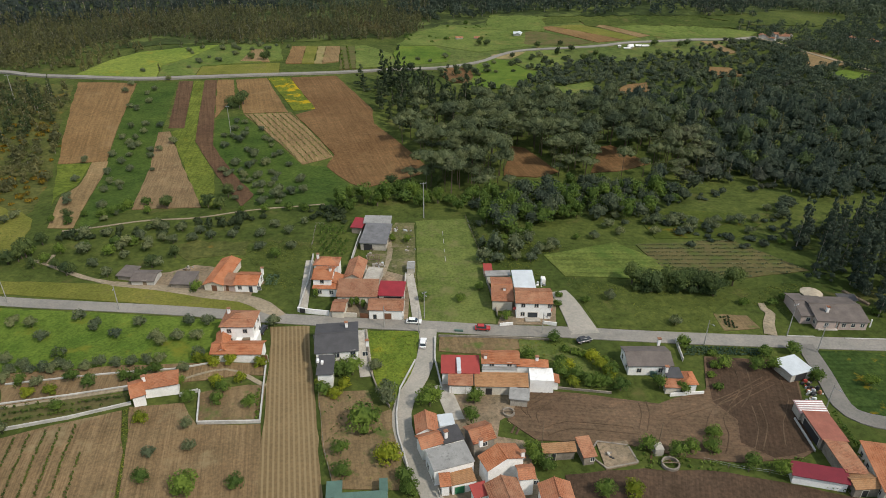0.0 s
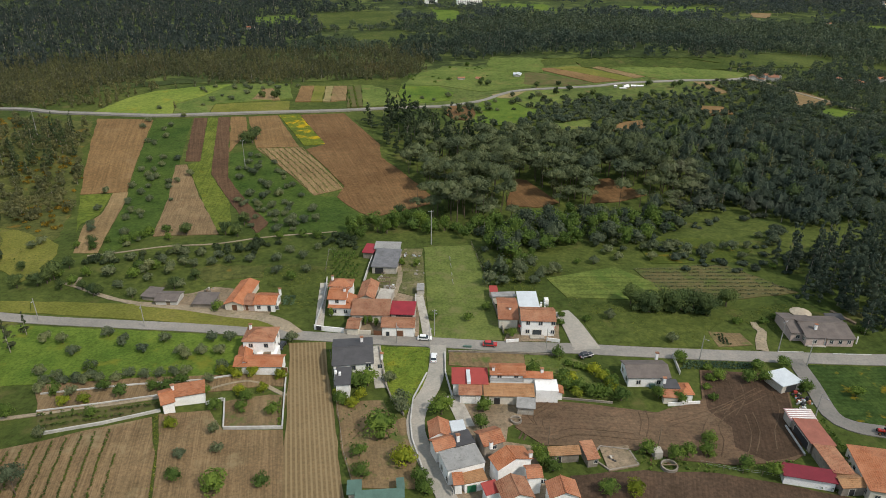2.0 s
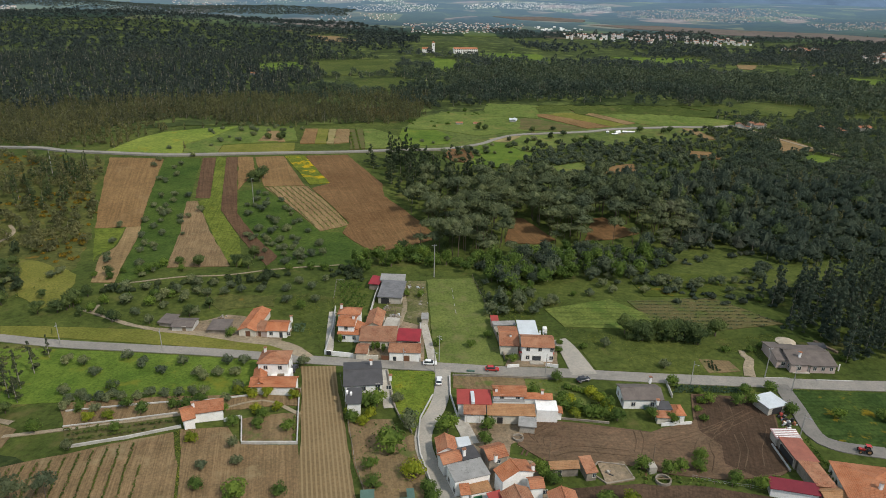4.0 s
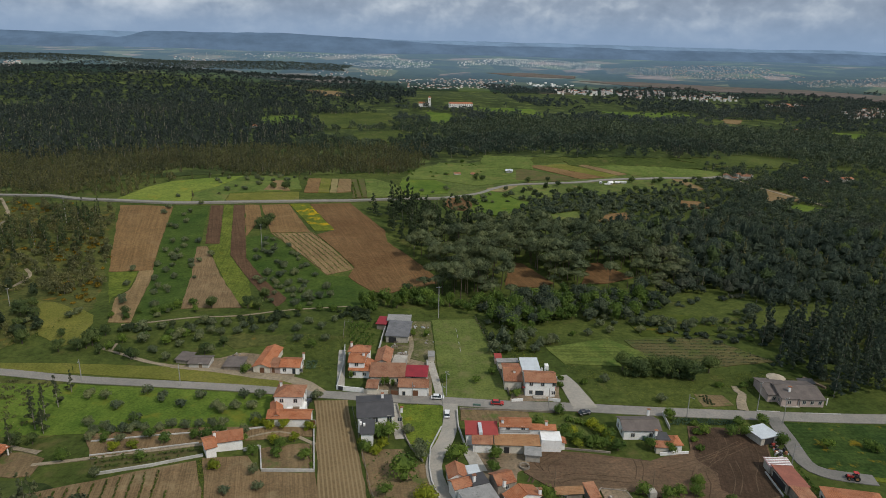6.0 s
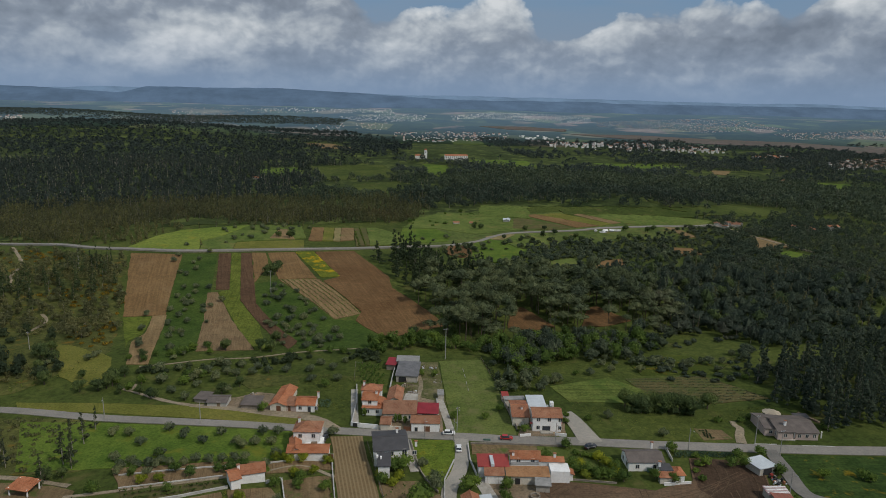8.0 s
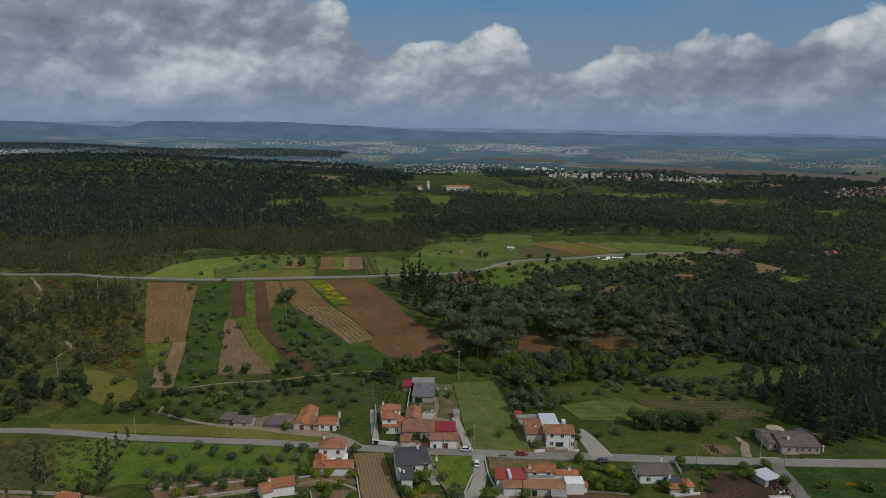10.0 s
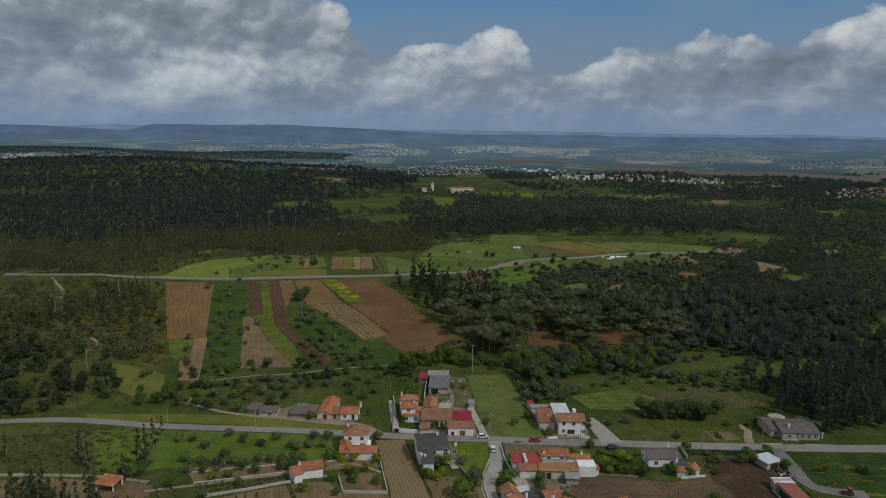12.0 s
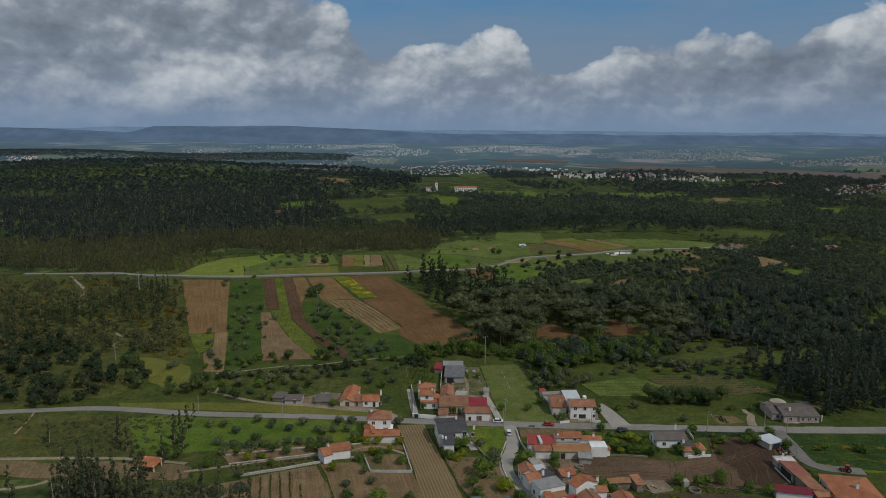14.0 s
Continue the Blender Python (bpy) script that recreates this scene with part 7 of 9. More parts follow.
house("plain white walled block", 23.2, 127.9, -2.0, [dict(w=5.6, d=4.7, z=3.8, roof="flat", h=0.1, wall="white", tiles="white", o=0.05, win=[], doors=[], chimneys=[])], "annex", "annex")
house("low grey flat roof between house and barn", 12.0, 131.7, -0.6, [dict(w=8.3, d=2.2, z=3.8, roof="flat", h=0.1, wall="white", tiles="grey_sheet", o=0.05, win=[], doors=[], chimneys=[])], "annex", "annex")
house("small tiled lean-to at the end of the white block", 28.6, 129.2, -4.0, [dict(w=1.5, d=2.5, z=2.4, roof="side", h=0.6, wall="white", tiles="tile_orange", o=0.4, win=[], doors=[], chimneys=[])], "annex", "annex")
house("small shed with a grey sheet roof", 18.2, 123.2, -7.6, [dict(w=3.9, d=3.0, z=2.6, roof="shed", h=0.3, wall="concrete", tiles="grey_sheet", o=0.4, win=[], doors=[], chimneys=[])], "shed", "shed")
house("old house with a terracotta gable roof", -2.9, 110.7, 6.7, [dict(w=4.3, d=4.9, z=3.6, roof="gy", h=1.3, wall="white", tiles="tile", o=0.4, win=storeys(6, 3.0, "l"), doors=[], chimneys=[])], "house", "house")
house("old house with a weathered tile roof", -1.6, 106.0, 22.3, [dict(w=4.4, d=3.6, z=3.8, roof="gx", h=1.1, wall="white", tiles="tile", o=0.4, win=[], doors=[], chimneys=[(5.5, 0.8, 1.8)])], "house", "house")
house("flat store with a pale sheet roof", 2.0, 113.0, 10.6, [dict(w=3.2, d=3.5, z=3.2, roof="flat", h=0.1, wall="white", tiles="pale_sheet", o=0.1, win=[], doors=[], chimneys=[])], "store", "store")
house("white hall with a grey concrete roof", 0.9, 99.3, 18.8, [dict(w=8.4, d=5.8, z=4.2, roof="flat", h=0.2, wall="white", tiles="grey_sheet", o=0.15, win=storeys(14, 2.9, "l"), doors=[], chimneys=[])], "hall", "hall")
house("flat block with a dark grey roof", 3.0, 107.2, 20.5, [dict(w=4.3, d=4.4, z=3.9, roof="flat", h=0.1, wall="white", tiles="slate", o=0.15, win=[], doors=[], chimneys=[])], "store", "store")
house("stone house with a terracotta gable roof", 9.1, 106.9, 22.0, [dict(w=4.6, d=4.9, z=4.6, roof="gx", h=1.3, wall="stone", tiles="tile", o=0.4, win=[("f", 2.5, 2.8, 0.9, 1.0)], doors=[], chimneys=[])], "house", "house")
plan_sheet("yard", [(-3.8, 118.7), (6.0, 119.8), (9.3, 115.0), (20.3, 112.1), (22.1, 100.2), (29.2, 96.8), (28.5, 92.9), (1.6, 92.5)], "yard", 0.16, 7, "trodden yard between the old houses", "yard", ragged=0.6)
house("white two-storey house with an orange gable roof", 11.5, 99.1, 24.2, [dict(w=8.0, d=3.6, z=5.4, roof="gy", h=1.6, wall="white", tiles="tile_orange", o=0.4, win=[], doors=[], chimneys=[(1.4, 6.0, 1.8)])], "house", "house")
house("white corner house with a tile roof", 17.7, 97.2, 6.9, [dict(w=2.7, d=3.2, z=5.0, roof="gx", h=1.0, wall="white", tiles="tile", o=0.4, win=[("f", 3.2, 3.0, 0.9, 1.0)], doors=[], chimneys=[(1.5, 5.0, 1.9)])], "house", "house")
house("corner house with an orange tile roof", 2.4, 96.9, 7.4, [dict(w=1.5, d=2.1, z=3.2, roof="shed", h=0.7, wall="white", tiles="tile_orange", o=0.4, win=[], doors=[], chimneys=[])], "annex", "annex")
house("tiled roof terrace with a green gate", 4.5, 97.2, 15.4, [dict(w=4.9, d=3.3, z=2.8, roof="flat", h=0.1, wall="white", tiles="tile_ochre", o=0.1, win=[], doors=[("f", 1.5, 2.0, 2.1, "green_door")], chimneys=[])], "terrace", "terrace")
house("old house with weathered tiles at the lane", 12.2, 91.0, 14.0, [dict(w=6.0, d=5.1, z=4.6, roof="gy", h=1.5, wall="white", tiles="tile_old", o=0.4, win=[], doors=[], chimneys=[])], "house", "house")
house("low roof with orange tiles", 8.9, 93.9, 20.4, [dict(w=2.5, d=2.2, z=3.6, roof="shed", h=0.6, wall="white", tiles="red_sheet_faded", o=0.4, win=[], doors=[], chimneys=[])], "annex", "annex")
house("house with a broad terracotta roof", 21.6, 92.0, 4.7, [dict(w=5.7, d=4.0, z=4.8, roof="gy", h=1.4, wall="white", tiles="tile", o=0.4, win=[], doors=[], chimneys=[])], "house", "house")
house("shed with a green metal roof", -19.5, 94.2, 4.9, [dict(w=2.3, d=2.9, z=2.5, roof="shed", h=0.3, wall="concrete", tiles="green_sheet", o=0.4, win=[], doors=[], chimneys=[])], "shed", "shed")
house("long shed with a green metal roof", -17.7, 92.8, 4.9, [dict(w=9.4, d=1.5, z=2.5, roof="shed", h=0.3, wall="concrete", tiles="green_sheet", o=0.4, win=[], doors=[], chimneys=[])], "shed", "shed")
house("small shed with a green metal roof", -9.6, 95.7, 7.1, [dict(w=1.5, d=3.1, z=2.4, roof="flat", h=0.1, wall="concrete", tiles="green_sheet", o=0.1, win=[], doors=[], chimneys=[])], "shed", "shed")
house("stone shed with an ochre tile roof", 23.8, 106.5, 5.0, [dict(w=6.5, d=1.5, z=2.6, roof="shed", h=0.6, wall="stone", tiles="tile_ochre", o=0.4, win=[], doors=[("f", 2.0, 1.0, 1.9, "dark")], chimneys=[])], "shed", "shed")
house("ruined stone house with a broken tile roof", 32.0, 105.3, 10.9, [dict(w=2.3, d=4.5, z=2.7, roof="shed", h=0.7, wall="stone", tiles="tile_old", o=0.4, win=[("f", 1.8, 1.0, 0.8, 1.0)], doors=[], chimneys=[])], "ruin", "ruin")
house("white house with a grey tile roof", 48.3, 134.7, 0.6, [dict(w=10.7, d=7.4, z=3.2, roof="gx", h=1.3, wall="white", tiles="grey_tile", o=0.4, win=storeys(10.7, 3.2, "f", 3.6) + storeys(7.4, 3.2, "l") + storeys(7.4, 3.2, "r"), doors=[], chimneys=[(9.5, 8.0, 1.9)])], "house", "house")
house("flat wing with a dark grey roof", 56.5, 130.4, -0.8, [dict(w=3.7, d=3.8, z=2.9, roof="flat", h=0.1, wall="white", tiles="slate", o=0.15, win=[], doors=[], chimneys=[(0.2, 2.0, 1.6)])], "annex", "annex")
house("small garden house with a hipped orange roof", 60.1, 128.6, 0.6, [dict(w=3.0, d=4.4, z=2.6, roof="hip", h=0.9, wall="white", tiles="tile_orange", o=0.4, win=[], doors=[], chimneys=[])], "annex", "annex")
house("low porch with a red tile roof", 55.6, 127.9, -3.1, [dict(w=3.5, d=2.0, z=2.4, roof="shed", h=0.4, wall="cream", tiles="tile", o=0.4, win=[], doors=[], chimneys=[])], "porch", "porch")
# dark panel in place of depth: shade behind the open front
house("open shed with a white metal roof", 87.3, 132.0, 19.2, [dict(w=6.1, d=5.8, z=2.7, roof="flat", h=0.1, wall="concrete", tiles="pale_sheet", o=0.4, win=[], doors=[("f", 3, 3.5, 2.2, "dark")], chimneys=[])], "shed", "shed")
house("low shed with a striped pink and white sheet roof", 83.3, 119.0, -1.0, [dict(w=6.0, d=3.4, z=2.6, roof="shed", h=0.35, wall="concrete", tiles="pink_sheet", o=0.3, win=[], doors=[], chimneys=[])], "shed", "shed")
# wide dark panel on the left wall paints the shade under the roof
house("long open shed with a dull red roof", 83.7, 110.2, 0.5, [dict(w=5.4, d=8.5, z=2.7, roof="side", h=0.5, wall="stone", tiles="dull_red", o=0.3, win=[], doors=[("l", 4.2, 6.5, 2.2, "dark")], chimneys=[])], "shed", "shed")
house("long barn with a weathered terracotta roof", 84.0, 101.2, 0.0, [dict(w=4.5, d=8.6, z=2.7, roof="side", h=0.5, wall="stone", tiles="tile_old", o=0.3, win=[], doors=[], chimneys=[])], "barn", "barn")
house("end bay of the barn under ochre tiles", 84.0, 97.4, 4.0, [dict(w=5.0, d=3.6, z=2.6, roof="gx", h=0.6, wall="stone", tiles="tile_ochre", o=0.3, win=[], doors=[("f", 2.2, 1.2, 1.9, "dark")], chimneys=[])], "barn", "barn")
for i in range(5):
    slab("roof_strip", "panel", "white strip on the pink sheet roof", 83.2, 119.3 + 0.66 * i, -1.0, 6.2, 0.3, 2.74 + 0.07 * i, 2.84 + 0.07 * i, "white")
house("low barn with a dark red sheet roof", 73.4, 101.0, -13.2, [dict(w=10.1, d=2.8, z=2.7, roof="shed", h=0.5, wall="white", tiles="red_sheet_dark", o=0.4, win=[], doors=[], chimneys=[])], "barn", "barn")
house("orange-roofed house with cream walls", 88.7, 95.9, -11.1, [dict(w=13.3, d=13.5, z=3.6, roof="hip", h=1.8, wall="cream", tiles="tile_orange", o=0.4, win=storeys(13.3, 3.6, "f", 3.0) + storeys(13.5, 3.6, "l") + storeys(13.5, 3.6, "r"), doors=[], chimneys=[(7.0, 4.0, 2.6)])], "house", "house")
house("pink house with a grey-brown tile roof", 104.8, 154.8, -2.0, [dict(w=5.1, d=12.2, z=3.1, roof="gx", h=1.5, wall="pink", tiles="grey_tile", o=0.4, win=storeys(5.1, 3.1, "f", 2.6) + storeys(12.2, 3.1, "l") + storeys(12.2, 3.1, "r"), doors=[], chimneys=[(3.5, 3.0, 2.2)])], "house", "house")
house("side wing of the pink house under grey-brown tiles", 110.8, 154.6, -1.2, [dict(w=7.6, d=12.2, z=2.9, roof="gx", h=1.4, wall="pink", tiles="grey_tile", o=0.4, win=storeys(7.6, 2.9, "f", 2.4) + storeys(12.2, 2.9, "l") + storeys(12.2, 2.9, "r"), doors=[], chimneys=[])], "annex", "annex")
house("small pink wing with a grey-brown roof", 101.7, 157.5, -2.9, [dict(w=3.6, d=11.1, z=2.9, roof="gx", h=1.2, wall="pink", tiles="grey_tile", o=0.4, win=[("f", 2.0, 0.9, 1.0, 1.1)], doors=[], chimneys=[])], "annex", "annex")
house("rear wing of the pink house with a dark roof", 116.8, 165.9, -2.5, [dict(w=4.6, d=2.3, z=2.7, roof="shed", h=0.3, wall="pink", tiles="slate", o=0.4, win=[], doors=[], chimneys=[])], "annex", "annex")
house("white store with a hipped orange roof", -66.2, 118.1, 28.4, [dict(w=2.5, d=5.6, z=3.2, roof="gx", h=1.1, wall="white", tiles="tile_orange", o=0.4, win=[], doors=[], chimneys=[(3.0, 4.5, 1.3)])], "store", "store")
house("low white wing with an orange roof strip", -65.1, 121.6, 16.4, [dict(w=7.0, d=3.5, z=3.0, roof="shed", h=0.8, wall="white", tiles="tile_orange", o=0.4, win=[], doors=[], chimneys=[])], "annex", "annex")
carport(-126.3, 118.3, -12, 6.0, 4.6, 2.5, "open shelter with an orange tile roof on a pale slab")

# ---- trees and shrubs ----
trees("olive", [(-113.7, 152.5), (-96.9, 155.3), (-90.4, 150.5), (-79.2, 152.4), (-102.2, 145.8), (-66.0, 153.0), (-61.8, 146.3), (-61.2, 153.5), (-43.6, 153.9), (-83.3, 146.8), (-93.1, 137.6), (-105.9, 135.9), (-108.3, 151.9), (-72.4, 145.7), (-66.9, 146.1), (-69.9, 143.4), (-58.6, 138.1)], 1.0)
trees("olive", [(-99.6, 133.3), (-94.2, 132.1), (-91.2, 133.7), (-87.9, 131.9), (-84.1, 132.3), (-81.1, 133.9), (-77.4, 133.9), (-73.5, 134.3), (-70.0, 134.8), (-67.3, 135.8), (-60.4, 132.3), (-92.3, 126.0), (-101.9, 131.3), (-101.3, 127.8), (-91.7, 131.5), (-97.1, 131.1), (-52.5, 112.3), (-50.0, 106.1), (-57.4, 103.8), (-91.0, 109.9)], 0.85)
trees("fruit", [(-72.7, 128.2), (-84.8, 127.7), (-96.6, 126.6), (-79.9, 125.7), (-66.6, 131.0), (-59.2, 126.3), (-48.7, 125.2), (-48.9, 121.0), (-41.3, 120.3), (-55.2, 121.0), (-38.1, 97.3), (-56.3, 97.3), (-93.0, 137.4)], 0.9)
trees("fruit", [(-47.3, 95.3, 1.5)], 1.0)
trees("lemon", [(-92.0, 121.7), (-87.7, 123.0), (-51.3, 127.9), (-45.6, 128.8), (-54.0, 135.4), (-50.0, 135.6), (-42.8, 135.6), (-63.1, 113.6)], 0.95)
trees("fruit", [(-14.8, 114.7, 1.9), (-17.8, 101.2), (-25.6, 125.9), (-18.9, 107.3), (-0.5, 122.8, 1.6), (-5.1, 100.4), (10.0, 124.5), (8.9, 118.2), (-19.7, 133.6, 1.45), (-23.3, 133.0, 1.3), (-3.9, 97.2)], 1.0)
trees("lemon", [(-22.8, 125.2), (-8.8, 105.7, 1.75)], 1.0)
trees("olive", [(-10.6, 124.0, 1.5)], 1.0)
trees("olive", [(-14.2, 135.6)], 1.0)
trees("fruit", [(32.0, 148.1), (24.2, 140.5), (31.9, 133.6), (35.2, 132.6), (37.7, 130.8), (31.7, 136.0), (22.3, 106.3), (24.2, 104.3), (21.5, 108.4)], 1.0)
trees("lemon", [(31.8, 134.5), (33.9, 130.3)], 1.0)
trees("fruit", [(39.8, 130.8), (42.1, 130.4), (45.2, 129.0), (44.0, 134.7), (65.6, 146.2), (72.9, 137.9), (85.3, 142.2), (80.9, 137.0), (85.3, 137.0), (93.3, 143.8), (94.0, 133.2), (62.0, 113.7), (67.0, 105.3), (72.5, 103.3), (52.2, 108.0), (46.5, 110.1), (34.9, 97.8), (55.0, 130.0), (59.9, 128.2), (55.6, 109.5), (60.0, 109.5)], 1.0)
trees("lemon", [(40.7, 97.9, 1.2)], 1.0)
trees("fruit", [(13.4, 173.4), (20.2, 158.2), (-3.1, 167.6), (7.6, 167.1), (-9.7, 203.7), (-15.0, 204.5)], 0.8)
trees("cypress", [(-34.6, 168.7), (-23.6, 163.8), (-22.2, 164.5), (-20.2, 163.2)], 1.0)
trees("shrub", [(23.3, 207.1), (16.5, 202.3), (20.4, 203.3), (17.4, 196.1), (48.3, 207.4), (43.9, 167.6), (35.4, 165.5), (36.5, 170.2)], 1.3)
trees("olive", [(20.9, 197.9), (26.2, 192.0), (34.4, 198.1), (39.1, 201.8), (37.8, 198.2), (33.2, 195.5), (30.7, 191.3)], 1.0)
trees("oak", [(62.3, 176.2), (64.7, 173.4), (73.0, 173.5), (75.4, 174.9), (79.0, 174.2), (82.6, 171.5), (60.0, 177.6), (69.5, 175.6), (81.1, 173.6)], 0.95)
trees("oak", [(90.5, 177.3)], 0.9)
trees("olive", [(51.2, 169.0), (66.7, 156.3), (63.8, 210.6), (65.1, 224.2), (75.3, 218.9), (76.2, 210.8), (88.3, 213.9), (88.7, 222.3), (97.4, 218.2), (106.0, 220.4), (101.0, 220.3), (115.3, 221.6), (124.6, 232.3), (109.6, 212.2), (54.3, 207.5)], 1.0)
trees("shrub", [(98.0, 166.9), (102.5, 169.6), (89.8, 166.8), (125.5, 162.0), (148.3, 204.2), (117.8, 204.7)], 1.4)
trees("oak", [(-172.8, 216.9, 1.5), (-168.0, 213.0, 1.3), (-131.2, 190.3, 1.5), (-134.5, 186.0, 1.2), (-156.5, 190.4, 1.3), (-140.6, 184.7, 1.2), (-188.3, 189.8, 1.5), (-182.0, 192.0, 1.3), (-166.0, 204.0), (-132.2, 187.7), (-130.3, 198.6), (-112.9, 179.6), (-88.8, 184.8), (-84.0, 191.4)], 0.6)
trees("fruit", [(-121.5, 192.9), (-113.8, 194.8), (-105.3, 192.5), (-123.4, 187.2), (-70.5, 171.5), (-51.8, 192.2), (-130.4, 191.8), (-100.8, 199.5), (-105.9, 198.5)], 1.0)
trees("olive", [(-107.3, 185.2), (-100.2, 179.1), (-91.8, 202.5), (-87.8, 200.8), (-95.4, 199.7), (-69.2, 205.9), (-60.0, 207.1), (-58.0, 197.2), (-47.7, 198.3), (-56.7, 214.1), (-76.3, 204.8), (-82.1, 202.8), (-98.2, 213.6), (-94.1, 209.9), (-88.0, 210.1), (-81.3, 208.4), (-151.6, 213.7), (-150.3, 217.7), (-123.6, 227.5), (-50.8, 209.3), (-103.1, 196.0), (-99.7, 204.0)], 1.0)
trees("oak", [(-100.0, 228.2), (-80.1, 228.0), (-85.5, 230.1), (-81.1, 240.9)], 0.72)
trees("oak", [(-104.9, 346.6), (-108.7, 346.0), (-104.6, 353.2)], 0.95)
trees("oak", [(0.1, 257.1), (-13.9, 247.1), (-18.7, 256.4)], 0.7)
trees("dark_shrub", [(60.6, 174.0), (63.1, 173.1), (66.2, 173.4), (67.5, 174.1), (70.6, 174.1), (71.8, 173.2), (76.6, 172.8), (79.9, 172.4), (81.6, 171.9)], 1.5)
trees("poplar", [(-18.5, 242.3), (-15.3, 245.0), (-11.9, 243.8), (-22.6, 234.1), (-26.6, 235.7), (-8.5, 242.6), (-37.5, 236.5), (-33.4, 237.9), (-6.0, 234.6), (0.4, 237.7)], 0.8)
trees("olive", [(-146.9, 311.3), (-141.7, 315.0), (-134.1, 314.1), (-139.0, 305.7), (-146.1, 298.9), (-140.9, 293.7), (-136.4, 291.7), (-143.6, 281.3), (-137.1, 274.8), (-130.5, 267.9), (-138.2, 263.5), (-132.2, 252.5), (-130.3, 243.6), (-123.4, 227.1), (-152.4, 348.0), (-157.2, 368.5), (-154.2, 335.6), (-128.5, 286.5), (-127.0, 281.7), (-153.1, 275.2), (-157.1, 389.0), (-177.1, 402.6), (-140.1, 234.3), (-137.7, 230.0)], 0.95)
trees("olive", [(-147.0, 254.6)], 0.95)
trees("olive", [(-78.2, 300.8), (-83.8, 288.4), (-85.5, 314.3), (-71.1, 287.9), (-65.0, 276.9), (-100.9, 304.8), (-99.9, 323.4), (-94.3, 302.4), (-88.8, 276.8), (-84.0, 269.2), (-81.9, 275.9), (-81.9, 265.2), (-75.0, 265.6), (-67.5, 254.0), (-67.6, 266.1), (-60.3, 240.6), (-73.2, 252.0), (-69.2, 244.5), (-77.3, 258.0), (-66.1, 236.2), (-91.8, 270.1), (-87.9, 267.6), (-57.4, 245.2)], 0.85)

trees("eucalyptus", [(-256.8, 560.1), (-142.6, 492.2), (-103.9, 527.1), (-96.1, 520.9), (-247.8, 573.0), (-291.3, 579.9), (-311.7, 546.5), (-195.5, 531.6), (-167.6, 521.1), (-74.6, 557.4), (-60.1, 588.8)], 0.75)
orchard("olive", [(-168.9, 402.7), (-161.1, 441.2), (-150.9, 475.9), (-110.9, 491.7), (-104.6, 464.8), (-126.3, 441.4), (-148.1, 422.8)], 8.5, 0.85, 0.95)
trees("pine", [(7.2, 316.8), (19.8, 322.5), (26.6, 299.8), (16.5, 295.0), (8.0, 284.6), (23.3, 280.5), (14.2, 261.8), (5.6, 249.6), (47.1, 291.8), (58.6, 302.8), (68.3, 295.3), (60.4, 279.2), (51.2, 278.9), (84.6, 289.8), (97.0, 296.1), (81.6, 305.1)], 1.1)
orchard("olive", [(-31.0, 456.3), (1.2, 488.1), (35.8, 478.6), (74.3, 497.1), (91.5, 500.5), (81.7, 463.6), (56.8, 449.7), (24.6, 413.4), (7.4, 454.2)], 13, 0.8, 1.1)
trees("oak", [(103.4, 470.9), (112.0, 474.2), (110.0, 484.1), (144.9, 481.3), (155.6, 487.7), (160.3, 478.6), (160.6, 516.3), (178.4, 511.5), (185.2, 516.7), (-123.6, 445.4), (-115.2, 444.4), (-114.5, 450.9), (222.3, 526.3), (227.2, 516.4), (28.7, 517.0), (34.8, 518.7), (71.9, 510.9), (99.2, 473.9)], 0.75)

# ---- woods ----
wood("pine_wood", scatter([(-22.8, 302.9), (-14.8, 276.6), (-0.9, 254.6), (26.7, 253.3), (29.0, 266.9), (53.6, 256.1), (70.3, 263.3), (90.7, 268.2), (107.5, 260.7), (121.1, 279.3), (98.5, 330.2), (60.9, 348.2), (37.7, 357.6), (13.0, 351.5), (-10.7, 335.7)], 6.2, 1.0, PLOTS, 0, 30), "pine", 12, 9, "leaf_pine", 560, 0.28, "wood of stone pines with flat dark crowns", ('bark', 0.22, 0.9), True)
wood("roadside_wood", scatter([(-60.4, 400.9), (-53.3, 412.5), (-27.7, 419.1), (-12.5, 388.5), (17.5, 396.7), (25.7, 362.4), (0.9, 345.9), (-21.1, 317.7), (-31.5, 334.4), (-36.1, 358.4)], 8, 1.0, PLOTS, 0, 30), "tall", 14, 7.5, "leaf_dark", 420, 0.4, "tall dark trees beside the ploughed field", ('bark_pale', 0.2, 0.6), True)
wood("mixed_wood", scatter([(86.1, 260.3), (121.9, 255.4), (145.1, 246.1), (210.0, 248.9), (285.3, 359.6), (212.1, 368.1), (175.5, 396.1), (132.2, 386.2), (94.2, 349.1), (97.8, 327.5), (119.5, 282.1)], 5.4, 1.0, PLOTS, -0.9, 25), "round", 7.6, 7, "leaf_shade", 270, 0.31, "dark mixed wood on a slope", ('bark_pale', 0.18, 0.5), True)
wood("oak_wood", scatter([(86.1, 260.3), (121.9, 255.4), (145.1, 246.1), (210.0, 248.9), (285.3, 359.6), (212.1, 368.1), (175.5, 396.1), (132.2, 386.2), (94.2, 349.1), (97.8, 327.5), (119.5, 282.1)], 15, 0.9, PLOTS, -0.4, 18), "round", 9, 8, "leaf_oak", 420, 0.34, "greener oaks among the mixed wood", ('bark_pale', 0.2, 0.5), True)
